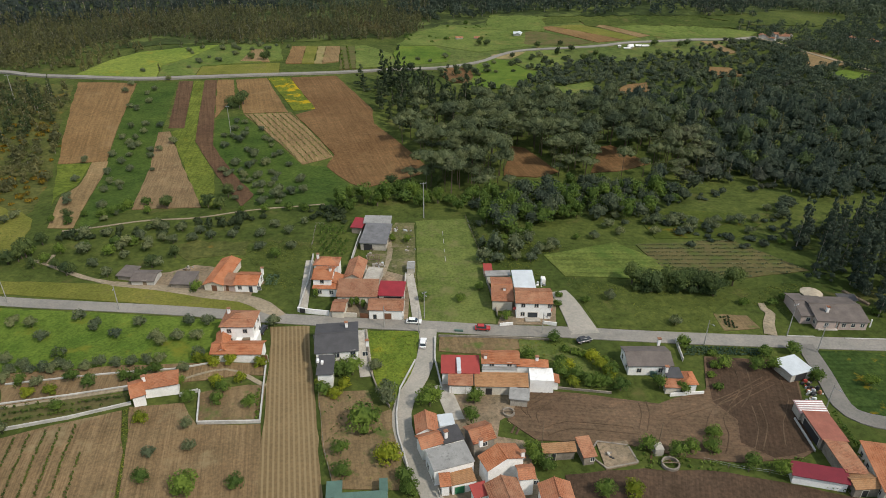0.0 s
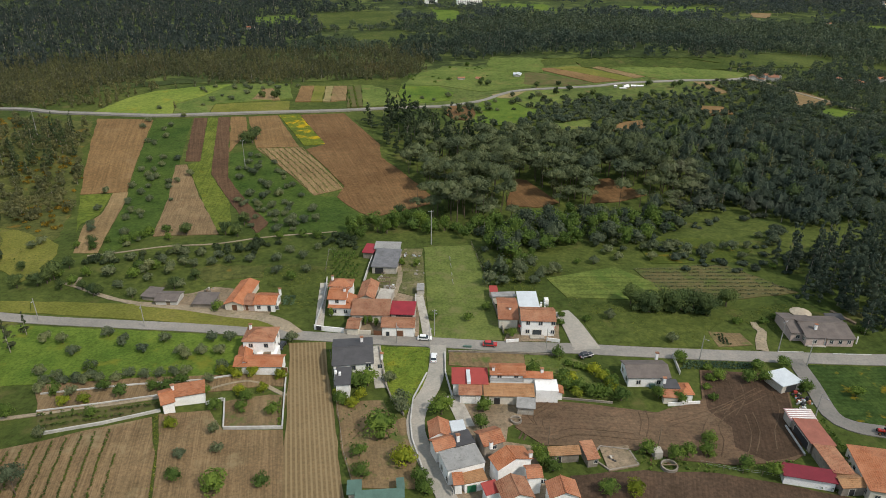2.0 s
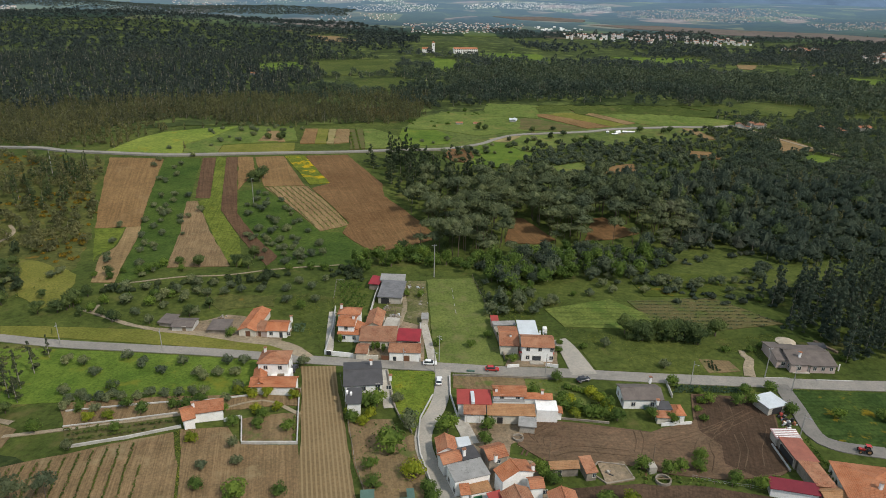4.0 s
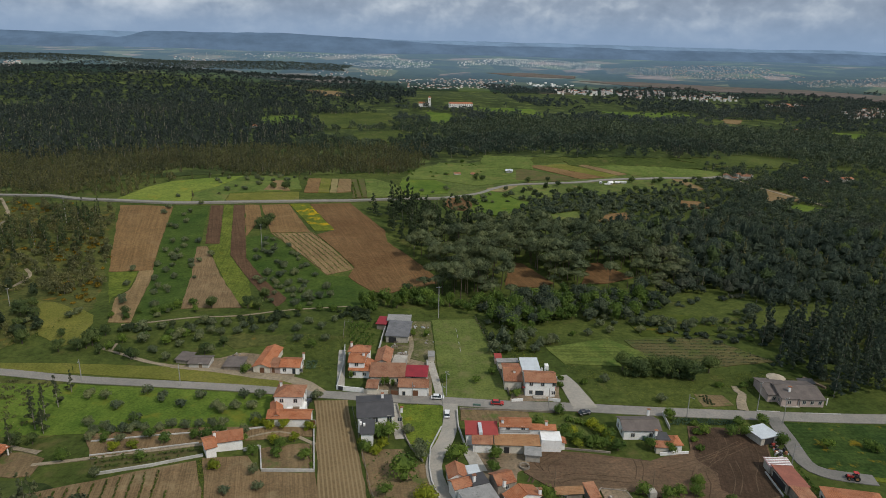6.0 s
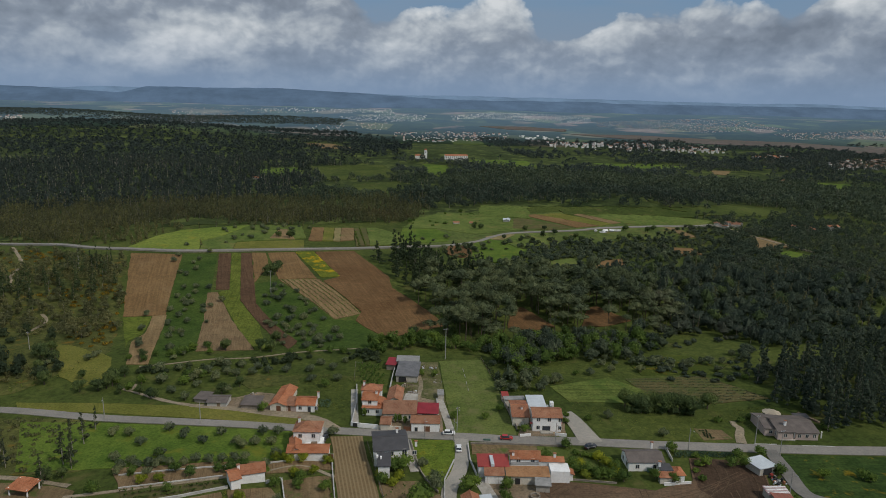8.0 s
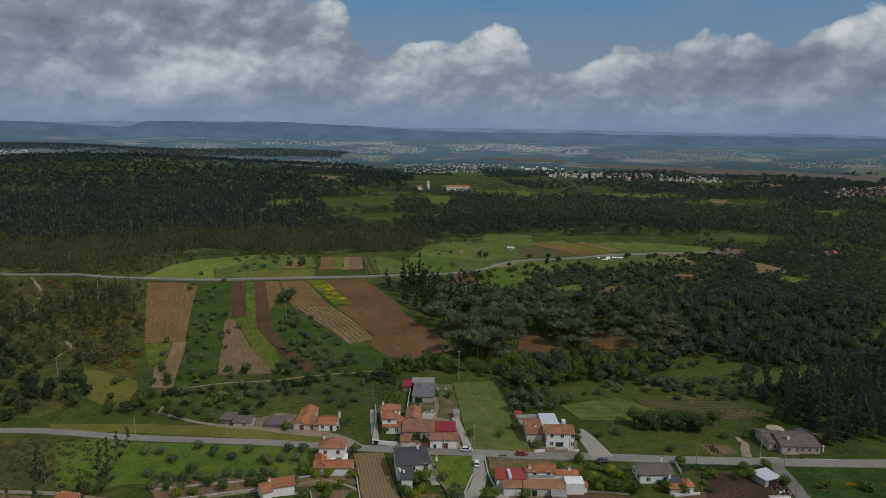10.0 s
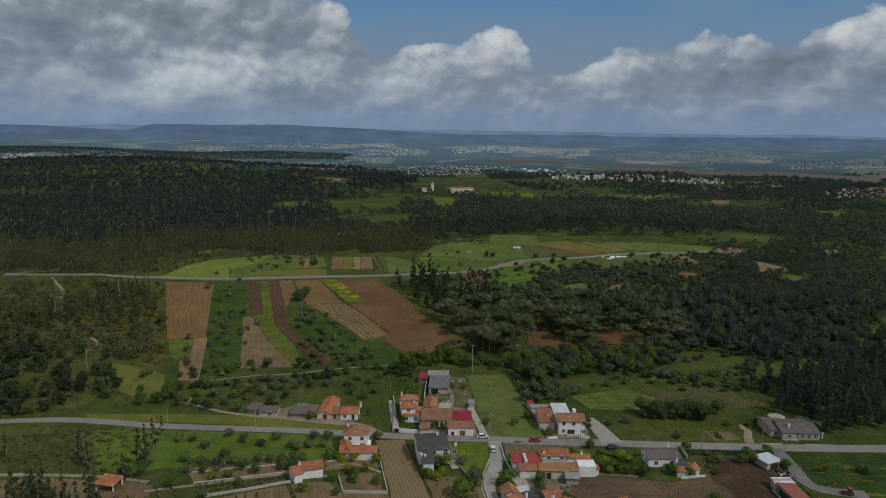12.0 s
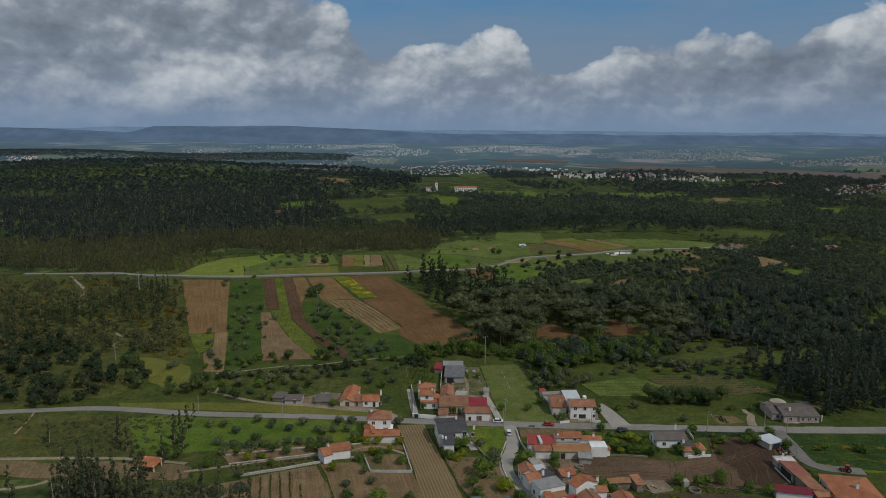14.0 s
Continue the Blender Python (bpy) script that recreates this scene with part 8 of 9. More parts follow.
wood("thin_wood", scatter([(86.1, 260.3), (121.9, 255.4), (145.1, 246.1), (210.0, 248.9), (285.3, 359.6), (212.1, 368.1), (175.5, 396.1), (132.2, 386.2), (94.2, 349.1), (97.8, 327.5), (119.5, 282.1)], 17, 0.9, PLOTS, -0.3, 22), "tall", 10.5, 5.2, "leaf_brush", 190, 0.34, "thin brownish eucalyptus among the mixed wood", ('bark_pale', 0.2, 1.0), False)
wood("eucalyptus_wood", scatter([(120.5, 209.8), (116.0, 195.6), (118.5, 183.7), (130.2, 167.2), (165.6, 161.8), (222.6, 236.2), (168.9, 230.6), (144.0, 222.9), (129.2, 217.9)], 4.8, 1.0, PLOTS, 0, 30), "tall", 13, 6.4, "leaf_shade", 340, 0.32, "dense dark eucalyptus grove", ('bark_pale', 0.2, 0.5), True)
wood("scrub_wood", scatter([(-346.0, 401.2), (-220.5, 380.4), (-199.7, 345.8), (-169.6, 274.8), (-149.3, 225.0), (-155.7, 213.1), (-178.1, 241.6), (-205.8, 261.3), (-227.0, 256.8), (-237.1, 226.3), (-278.6, 228.5), (-410.6, 405.8)], 7, 1.0, PLOTS, -0.65, 18), "round", 5, 4.6, "leaf_brush", 110, 0.45, "open scrub of young trees and gorse", ('bark_pale', 0.12, 0.4), False)
wood("roadside_wood", scatter([(-339.8, 310.8), (-298.6, 325.1), (-252.8, 338.1), (-211.0, 360.9), (-184.3, 299.5), (-222.0, 275.9), (-264.2, 269.5), (-304.5, 263.0)], 8, 1.0, PLOTS, -0.6, 22), "tall", 11, 4.8, "leaf_dark", 170, 0.45, "young dark pines and eucalyptus in scrub", ('bark_pale', 0.16, 0.6), False)
wood("creek_wood", scatter([(-61.7, 228.8), (-37.3, 235.3), (-15.8, 236.1), (12.0, 227.8), (26.0, 219.1), (36.5, 206.4), (47.5, 213.9), (68.4, 217.9), (84.4, 224.0), (102.6, 246.6), (75.8, 256.6), (29.0, 253.4), (-3.1, 249.6), (-30.6, 251.4), (-39.5, 242.8)], 6, 1.0, PLOTS, -0.7, 14), "round", 6.5, 6, "leaf_green", 330, 0.34, "belt of fresh green trees along the creek", ('bark', 0.15, 0.3), True)
wood("bank_wood", scatter([(15.7, 217.0), (36.2, 203.5), (61.8, 206.8), (79.3, 220.4), (115.3, 223.5), (123.5, 218.8), (111.6, 209.6), (79.4, 207.0), (65.7, 206.8), (35.3, 197.1), (18.0, 188.7), (14.1, 204.0)], 6.5, 1.0, (), -0.5, 14), "round", 4.8, 5.6, "leaf_olive", 300, 0.32, "olive trees and bushes in long grass", None, True)
wood("orchard_wood", scatter([(-152.3, 211.9), (-122.2, 206.5), (-87.0, 210.7), (-43.4, 220.3), (-40.7, 204.9), (-67.5, 204.2), (-82.5, 197.8), (-77.5, 183.1), (-98.7, 179.2), (-129.1, 190.8), (-147.3, 185.1), (-172.2, 195.4), (-186.3, 215.5)], 9.5, 1.0, PLOTS, -0.35, 16), "round", 4.2, 4.6, "leaf_olive", 260, 0.3, "scattered olive and fruit trees in rough grass", None, True)
wood("creek_bushes", scatter([(-126.6, 207.6), (-66.9, 224.5), (-28.5, 233.3), (-27.1, 220.8), (-69.9, 213.1), (-123.8, 202.0)], 3.6, 1.0, PLOTS, -0.45, 9), "bush", 2.4, 3.2, "leaf_dark", 110, 0.3, "dark bushes along the creek", None, True)
wood("slope_wood", scatter([(21.3, 409.8), (44.6, 439.2), (84.3, 456.5), (126.8, 475.1), (231.3, 540.4), (281.6, 533.6), (271.4, 449.2), (328.2, 422.1), (274.6, 344.2), (172.2, 387.4), (130.1, 379.1), (91.1, 349.0), (61.7, 353.2), (38.3, 365.0)], 5.2, 1.0, PLOTS, -0.6, 30), "round", 3.9, 4.4, "leaf_shade", 76, 0.39, "small trees and olive groves on the slope", ('bark_pale', 0.14, 0.2), True)
wood("grove_wood", scatter([(70.2, 399.8), (92.6, 418.5), (109.0, 445.4), (140.8, 465.4), (176.5, 455.3), (172.4, 432.6), (132.1, 419.7), (127.0, 400.8), (114.2, 412.1), (89.1, 383.3)], 6.5, 1.0, PLOTS, -0.8, 30), "round", 3.8, 4.6, "leaf_olive", 160, 0.36, "grey-green olive grove in rows", None, True)
wood("meadow_trees", scatter([(-30.8, 453.2), (3.7, 495.2), (36.7, 492.9), (92.6, 507.6), (156.9, 527.1), (230.7, 537.3), (220.9, 500.1), (162.6, 486.5), (92.9, 460.5), (56.1, 443.6), (24.3, 407.1), (3.4, 399.5)], 15, 1.0, (), -0.2, 30), "round", 4.2, 5, "leaf_dark", 130, 0.45, "single dark trees in the far meadows", None, True)
wood("clearing_bushes", scatter([(73.0, 204.9), (84.9, 225.5), (108.6, 257.3), (133.7, 261.2), (144.1, 244.1), (125.6, 218.8), (138.8, 216.7), (119.6, 201.5), (102.9, 207.4), (82.4, 204.2)], 4.2, 1.0, (), -0.15, 11), "bush", 2.6, 3.6, "leaf_shade", 120, 0.28, "dark bushes and small olives in long grass", None, True)
wood("hilltop_wood", scatter([(251.2, 538.0), (239.9, 555.7), (270.3, 603.8), (344.2, 641.0), (415.1, 652.5), (297.3, 451.3), (286.5, 473.8), (271.4, 509.4)], 6.8, 1.0, PLOTS, -0.5, 30), "round", 5.5, 6, "leaf_shade", 90, 0.48, "dark trees and scrub on the hilltop", ('bark_pale', 0.18, 0.4), False)
wood("right_slope_wood", scatter([(170.7, 392.2), (281.6, 533.6), (329.4, 574.0), (442.6, 586.9), (309.0, 350.1), (274.6, 344.2), (209.3, 362.6)], 5.8, 1.0, PLOTS, -0.75, 35), "round", 5.2, 6, "leaf_shade", 80, 0.5, "dark mixed wood on the far slope", ('bark_pale', 0.2, 0.35), False)
wood("hill_scrub", scatter([(-268.5, 410.9), (-169.2, 405.1), (-159.0, 470.7), (-78.3, 529.7), (-36.9, 559.4), (-30.7, 619.0), (-219.1, 560.2), (-353.9, 553.7), (-409.8, 555.5), (-317.2, 420.3)], 6, 1.0, PLOTS, -0.6, 30), "tall", 5.0, 3.6, "leaf_brush", 70, 0.46, "thin olive-brown young wood behind the road", ('bark_pale', 0.12, 0.7), False)
wood("valley_wood", scatter([(15.0, 248.0), (51.9, 252.5), (95.6, 260.4), (121.3, 254.0), (145.1, 246.1), (131.1, 226.3), (120.8, 236.6), (96.6, 229.4), (88.1, 236.0), (66.6, 218.8), (37.4, 212.9), (22.1, 221.9)], 6.2, 1.0, PLOTS, -0.75, 16), "round", 6.2, 6.4, "leaf_shade", 330, 0.33, "green trees and bushes on the valley side", ('bark_pale', 0.15, 0.3), True)
wood("meadow_belt_wood", scatter([(-41.4, 616.2), (4.1, 629.0), (59.6, 618.7), (131.4, 600.9), (199.9, 601.2), (259.9, 616.3), (371.8, 718.1), (437.3, 689.5), (521.4, 829.7), (342.5, 821.3), (138.7, 792.7), (-51.2, 767.4)], 8.5, 1.0, PLOTS, -0.8, 35), "round", 9, 7.5, "leaf_shade", 60, 0.85, "belt of dark trees behind the meadows", ('bark_pale', 0.2, 0.5), False)
wood("meadow_bushes", scatter([(-37.6, 558.4), (4.0, 598.5), (57.2, 590.1), (84.6, 577.7), (68.3, 558.0), (36.5, 564.9), (8.2, 525.9), (-18.1, 528.7)], 8, 1.0, (), 0.1, 16), "bush", 2.6, 4.0, "leaf_green", 70, 0.45, "green bushes and young trees about the meadows", None, True)

wood("lower_eucalyptus_wood", scatter([(-118.0, 98.0), (-107.0, 90.0), (-93.0, 84.0), (-78.0, 80.0), (-76.0, 68.0), (-105.0, 72.0)], 3.6, 1.0, (), 0, 30), "tall", 16, 4.4, "leaf_euc", 380, 0.3, "slender dark eucalyptus below the fields", ('bark_pale', 0.12, 0.6), False)
wood("near_eucalyptus_wood", scatter([(-145.3, 102.3), (-116.9, 101.0), (-106.9, 79.4), (-134.5, 80.6)], 3.4, 1.0, (), 0, 30), "tall", 15, 4.6, "leaf_euc", 420, 0.3, "dense stand of slender dark eucalyptus", ('bark_pale', 0.12, 0.6), False)
wood("manor_wood", scatter([(-96.5, 1090.0), (-26.0, 1181.1), (15.3, 1134.0), (91.0, 1162.1), (190.7, 1180.9), (201.9, 1125.4), (65.7, 999.2), (7.8, 942.2), (-80.4, 951.4)], 12, 1.0, PLOTS, -0.2, 40), "round", 10, 10, "leaf_far_hazed", 70, 0.9, "dark trees round the manor", None, False)
wood("thicket", scatter([(-335.8, 328.8), (-200.9, 300.0), (-165.8, 265.9), (-153.3, 217.0), (-171.6, 189.8), (-228.2, 176.0)], 4.6, 1.0, PLOTS, -0.1, 14), "bush", 2.2, 3.6, "leaf_brush", 70, 0.3, "thicket of brambles and young trees on the heath", None, False)
wood("gorse", scatter([(-346.0, 401.2), (-217.1, 376.8), (-177.1, 299.6), (-149.3, 225.0), (-161.6, 225.0), (-224.3, 300.6), (-286.8, 306.2)], 6, 1.0, PLOTS, 0.3, 16), "bush", 1.8, 3.2, "leaf_gorse", 60, 0.35, "flowering yellow-orange gorse bushes", None, False)
wood("left_grove", scatter([(-296.1, 272.0), (-269.9, 278.7), (-208.2, 266.3), (-176.7, 241.7), (-154.4, 213.2), (-142.4, 208.5), (-164.1, 183.7), (-179.2, 177.0), (-203.1, 171.7), (-225.5, 172.1)], 8, 1.0, PLOTS, -0.5, 14), "round", 6, 5.6, "leaf_dark", 260, 0.38, "scattered dark trees and scrub", ('bark', 0.14, 0.4), True)
wood("left_scrub", scatter([(-219.6, 163.7), (-124.4, 163.4), (-112.3, 131.4), (-132.1, 130.7), (-177.0, 129.8), (-195.9, 130.1)], 3.0, 1.0, (), -0.1, 12), "bush", 0.8, 2.2, "leaf_brush", 26, 0.28, "low scrub on a rough slope", None, False)
wood("hill_brush", scatter([(-284.4, 420.1), (-225.7, 415.7), (-210.8, 473.9), (-222.7, 505.4), (-280.9, 492.5), (-309.1, 463.4)], 5, 1.0, PLOTS, -0.2, 18), "bush", 2.2, 3.4, "leaf_brush", 60, 0.45, "pale brush at the edge of the wood", None, False)
wood("brush_wood", scatter([(-437.4, 436.3), (-327.1, 451.2), (-274.5, 446.1), (-243.3, 468.7), (-220.6, 499.8), (-148.0, 501.3), (-67.5, 523.8), (-9.6, 564.5), (-9.8, 707.7), (-218.0, 644.3), (-431.8, 620.6), (-563.3, 583.6)], 5, 1.0, PLOTS, -0.95, 50), "tall", 6.4, 3.8, "leaf_brush", 62, 0.52, "thin young eucalyptus wood of olive-brown crowns", ('bark_pale', 0.14, 0.8), False)
wood("ridge_wood", scatter([(18.4, 798.6), (120.9, 815.7), (249.8, 856.0), (314.3, 729.4), (427.9, 580.8), (547.3, 513.6), (927.7, 910.8), (750.4, 1057.7), (305.6, 1054.9), (24.1, 982.4)], 9, 1.0, PLOTS, -0.7, 60), "round", 11, 9, "leaf_shade", 42, 1.08, "dark wood behind the meadows", ('bark_pale', 0.24, 0.4), False)
wood("far_wood_left", scatter([(-721.5, 545.3), (-145.6, 627.6), (-162.4, 864.6), (-158.1, 1060.6), (-283.3, 1216.7), (-710.4, 1072.7), (-1178.5, 937.3)], 11.5, 1.0, PLOTS, -1.05, 90), "tall", 12, 11, "leaf_hill_shaded", 42, 1.05, "dark distant eucalyptus wood", ('bark_pale', 0.3, 0.5), False)
wood("far_groves", scatter([(-145.6, 627.6), (-83.9, 687.4), (-9.8, 707.7), (14.8, 683.1), (99.2, 667.6), (206.4, 701.9), (278.1, 640.7), (314.3, 729.4), (300.8, 1037.8), (24.1, 982.4), (-126.2, 1109.2), (-193.7, 1053.9)], 11, 1.0, PLOTS, -0.2, 45), "round", 8, 9, "leaf_shade", 60, 0.9, "distant groves and copses among meadows", ('bark_pale', 0.25, 0.35), False)
wood("far_wood_right", scatter([(24.1, 982.4), (300.8, 1037.8), (750.4, 1057.7), (1359.0, 1058.2), (2082.7, 1660.1), (874.4, 1597.8), (133.1, 1182.9)], 12.5, 1.0, PLOTS, -0.3, 55), "round", 9, 11, "leaf_far_hazed", 44, 1.15, "distant mixed woods with clearings", ('bark_pale', 0.3, 0.25), False)
wood("hill_wood", scatter([(-2300, 1180), (-40, 1130), (-60, 1650), (-250, 2150), (-900, 2300), (-2600, 2150)], 19, 0.95, PLOTS, -0.85, 150), "round", 9, 15, "leaf_hill_shaded", 20, 2.0, "dark wooded hills in the distance")
wood("second_ridge_wood", scatter([(-2300, 2500), (-1100, 2550), (-350, 2650), (-350, 2950), (-1100, 2950), (-2300, 2950)], 11, 0.95, PLOTS, -0.35, 140), "round", 5, 12, "leaf_far_hazed", 16, 1.6, "dark woods on a farther ridge")
wood("plain_wood", scatter([(150, 1250), (1900, 1150), (2400, 2000), (1000, 2050), (150, 2000)], 17, 0.9, PLOTS, -0.1, 75), "round", 8, 13, "leaf_far_hazed", 30, 1.5, "dark belts of distant trees")

# ---- vines and crops ----
plant_rows("vine_rows", [(-89.7, 107.0), (-75.0, 112.7), (-66.4, 92.9), (-61.0, 79.4), (-88.1, 79.2), (-104.4, 102.3)], 2.9, 102.9, "leaf_vine", 0.9, 0.4, 0.2, 7, "rows of young vines in bare soil", 0.93)
plant_rows("vine_rows", [(-100.3, 337.5), (-77.2, 343.5), (-47.3, 287.7), (-59.5, 279.3)], 2.9, 121.3, "leaf_vine", 0.8, 0.6, 0.2, 5, "rows of vines on a slope", 0.85)
plant_rows("vine_rows", [(67.7, 203.1), (100.9, 207.3), (118.5, 186.5), (94.6, 181.3), (74.0, 181.7)], 2.6, 0.8, "leaf_olive", 0.7, 0.6, 0.26, 5, "rows of young vines", 0.9)
plant_rows("vine_rows", [(-96.1, 117.4), (-69.7, 123.0), (-68.6, 120.5), (-79.6, 114.9), (-92.7, 111.9)], 2.6, 14.3, "leaf_vine", 1.3, 0.7, 0.32, 7, "terrace rows of green vines", 0.9)
plant_rows("vine_rows", [(-72.8, 501.8), (-64.8, 504.2), (-54.0, 436.3), (-65.0, 434.0)], 4.5, -80.4, "leaf_vine", 1.2, 1.5, 0.6, 4, "rows of vines behind the road", 0.9)
plant_rows("cabbage_rows", [(64.8, 142.8), (66.5, 146.5), (86.8, 145.8), (86.2, 142.7)], 0.85, -3.0, "leaf_cabbage", 0.6, 0.5, 0.28, 8, "rows of blue-green cabbages", 0.9)
plant_rows("cabbage_rows", [(-51.2, 174.2), (-52.2, 181.7), (-47.4, 181.1), (-47.1, 174.3)], 1.1, 1.1, "leaf_cabbage", 0.6, 0.7, 0.3, 5, "bed of blue-green cabbages", 0.9)
plant_rows("bean_rows", [(80.4, 160.2), (83.0, 160.6), (83.4, 155.0), (80.8, 154.7)], 1.0, 75.1, "leaf_dark", 0.5, 0.4, 0.3, 6, "dark vegetable rows", 0.9)
plant_rows("hedge_rows", [(-15.2, 128.1), (-27.3, 126.5), (-20.9, 98.7), (-19.3, 98.8)], 2.2, -77.1, "leaf_green", 0.5, 2.2, 0.3, 4, "scattered garden weeds", 0.35)
plant_rows("garden_plants", [(-41.7, 214.5), (-31.9, 214.8), (-28.6, 192.8), (-38.0, 192.6)], 2.0, 80, "leaf_green", 1.6, 1.2, 0.4, 8, "rows of tall garden plants", 0.8)
plant_rows("hedge", [(91.1, 120.7), (92.5, 120.7), (92.5, 103.5), (90.6, 102.5)], 1.2, -90.3, "leaf_green", 1.6, 0.7, 0.35, 10, "trimmed green hedge beside the sheds", 0.95)
plant_rows("hedge", [(75.8, 101.3), (77.4, 101.5), (87.5, 98.2), (85.4, 97.3)], 1.2, -18.9, "leaf_green", 1.0, 0.8, 0.35, 8, "low hedge in front of the barn", 0.8)
plant_rows("field_edge", [(42.4, 110.5), (52.6, 108.0), (65.0, 105.9), (78.9, 107.6), (78.1, 104.8), (61.8, 103.8), (44.6, 104.9)], 1.6, -10, "leaf_green", 0.7, 1.1, 0.35, 5, "weedy grass edge between worked fields", 0.8)
plant_rows("hedge", [(11.7, 219.3), (13.0, 220.3), (16.5, 188.6), (15.4, 187.9)], 1.0, -83.1, "leaf_dark", 1.2, 0.9, 0.35, 8, "dark hedge beside the mown field", 0.9)
plant_rows("hedge", [(-41.3, 126.5), (-40.4, 126.6), (-38.4, 116.0), (-39.0, 115.9)], 0.8, -77.8, "leaf_green", 1.0, 0.7, 0.3, 8, "hedge inside the garden wall", 0.9)

# ---- far towns ----
town("far_town", [(-1037.6, 3688.9), (-660.7, 3875.0), (-207.8, 4095.9), (-189.2, 3669.0), (-607.8, 3543.9), (-964.3, 3526.0)], 130, 4.5, "scattered pale houses below the plateau hill", "white", 1.2)
town("far_town", [(-1633.8, 2508.2), (-1524.4, 2519.2), (-1451.0, 2407.5), (-1520.6, 2323.5)], 84, 4.2, "distant village of white houses", "tile", 1.0)
town("far_town", [(-1262.0, 3297.5), (-1173.4, 3348.8), (-869.7, 3160.6), (-779.3, 2724.0), (-1070.0, 2892.3)], 132, 4.0, "distant village of white houses on a slope", "tile", 1.0)
town("far_town", [(-1308.2, 3661.4), (-660.7, 3875.0), (-615.7, 3500.0), (-888.6, 3342.9), (-1186.7, 3388.7)], 84, 3.1, "distant scattered town of pale buildings", "tile", 0.7)
town("far_town", [(-453.2, 3278.0), (-217.1, 3601.6), (-1.1, 3539.4), (-17.2, 3091.0), (-304.2, 2886.8)], 312, 3.4, "distant pale town beside the plain", "white", 0.8)
town("far_town", [(-468.0, 2671.1), (-178.9, 2868.7), (-159.1, 2487.5), (-427.0, 2414.7)], 60, 3.7, "scattered pale houses on the plain", "tile", 1.0)
town("far_town", [(-127.9, 2269.5), (56.2, 2456.6), (298.8, 2421.8), (246.5, 2016.7), (48.6, 1737.5), (-98.3, 1770.7)], 204, 4.2, "distant village of red-roofed houses", "tile", 1.0)
town("far_city", [(119.4, 3503.5), (385.5, 4052.4), (669.0, 3873.0), (874.1, 3583.4), (769.3, 3119.4), (495.1, 3194.8), (284.9, 3326.1), (108.1, 3219.4)], 705, 3.4, "distant pale city on a hill", "white", 1.1)
town("far_city", [(809.5, 3282.7), (1352.5, 3539.3), (1656.0, 3522.3), (1546.9, 2779.5), (1129.9, 2640.3), (739.4, 2894.5)], 806, 3.4, "distant city of white houses across the plain", "tile", 0.8)
town("far_city", [(1364.8, 2594.3), (2018.2, 2838.5), (1712.2, 2397.5), (1298.2, 2304.7)], 319, 3.4, "distant suburbs of pale houses", "tile", 0.8)
town("far_town", [(328.6, 1850.7), (595.0, 1899.7), (787.9, 1704.2), (708.2, 1559.9), (530.0, 1556.2), (314.3, 1674.0)], 228, 4.9, "distant row of pale houses", "tile", 2.0)
town("far_town", [(842.2, 1366.1), (1061.8, 1466.5), (906.8, 1244.5), (799.3, 1254.5)], 156, 4.9, "distant red-roofed village", "tile", 1.8)
town("far_town", [(789.3, 1565.8), (861.8, 1503.4), (810.1, 1417.4), (742.8, 1471.3)], 22, 8, "distant row of white houses", "tile", 1.0)
town("far_town", [(319.0, 2339.2), (455.7, 2205.2), (409.6, 1985.7), (288.4, 2059.4)], 22, 7, "distant white sheds on the plain", "white", 1.0)
town("hamlet", [(603.3, 1098.4), (644.6, 1049.5), (614.5, 998.4), (578.8, 1046.6)], 10, 9, "white houses of a hamlet among trees", "tile", 1.0)
town("hamlet", [(519.0, 865.1), (589.3, 871.1), (553.4, 815.5), (482.1, 798.5)], 9, 9, "white houses of a hamlet beside the woods", "tile", 0.9)
town("hamlet", [(445.5, 816.7), (470.9, 825.7), (445.8, 780.0), (424.3, 773.5)], 3, 9, "pale houses among trees", "tile", 0.8)
town("hamlet", [(422.0, 887.9), (439.1, 895.3), (419.2, 853.7), (404.6, 848.5)], 1, 15, "red-roofed house among trees", "red_sheet_faded", 0.8)
town("hamlet", [(623.8, 891.5), (657.2, 890.4), (621.5, 839.5), (589.3, 837.4)], 4, 9, "houses among trees at the wood edge", "tile", 0.9)
town("hamlet", [(253.0, 547.8), (277.8, 551.7), (272.2, 537.4), (248.7, 532.9)], 6, 6, "small stone houses on the slope", "tile_old", 0.8)
town("hamlet", [(60.4, 555.4), (72.1, 553.7), (71.8, 544.4), (59.9, 543.1)], 2, 6, "pale shed in the meadows", "pale_sheet", 0.6)
town("hamlet", [(327.0, 550.5), (370.6, 558.3), (358.8, 534.6), (318.2, 529.8)], 4, 8, "small houses among trees", "tile", 0.8)
town("hamlet", [(131.9, 515.9), (157.5, 515.8), (156.7, 509.6), (130.5, 506.7)], 7, 3.2, "row of low white farm sheds beside the road", "white", 0.5)
town("hamlet", [(0.5, 544.3), (38.1, 548.8), (36.6, 533.5), (0.8, 525.9)], 3, 5, "small sheds in the meadows", "tile_old", 0.5)
town("hamlet", [(-256.5, 880.5), (-238.3, 888.9), (-230.6, 860.7), (-249.0, 852.3)], 1, 10, "white house in a clearing", "tile", 0.8)

# ---- manor and chapel ----
big_house(22.6, 1157.3, 8.2, 41.2, 13.0, 8.0, "long white manor with a red roof on a hill")
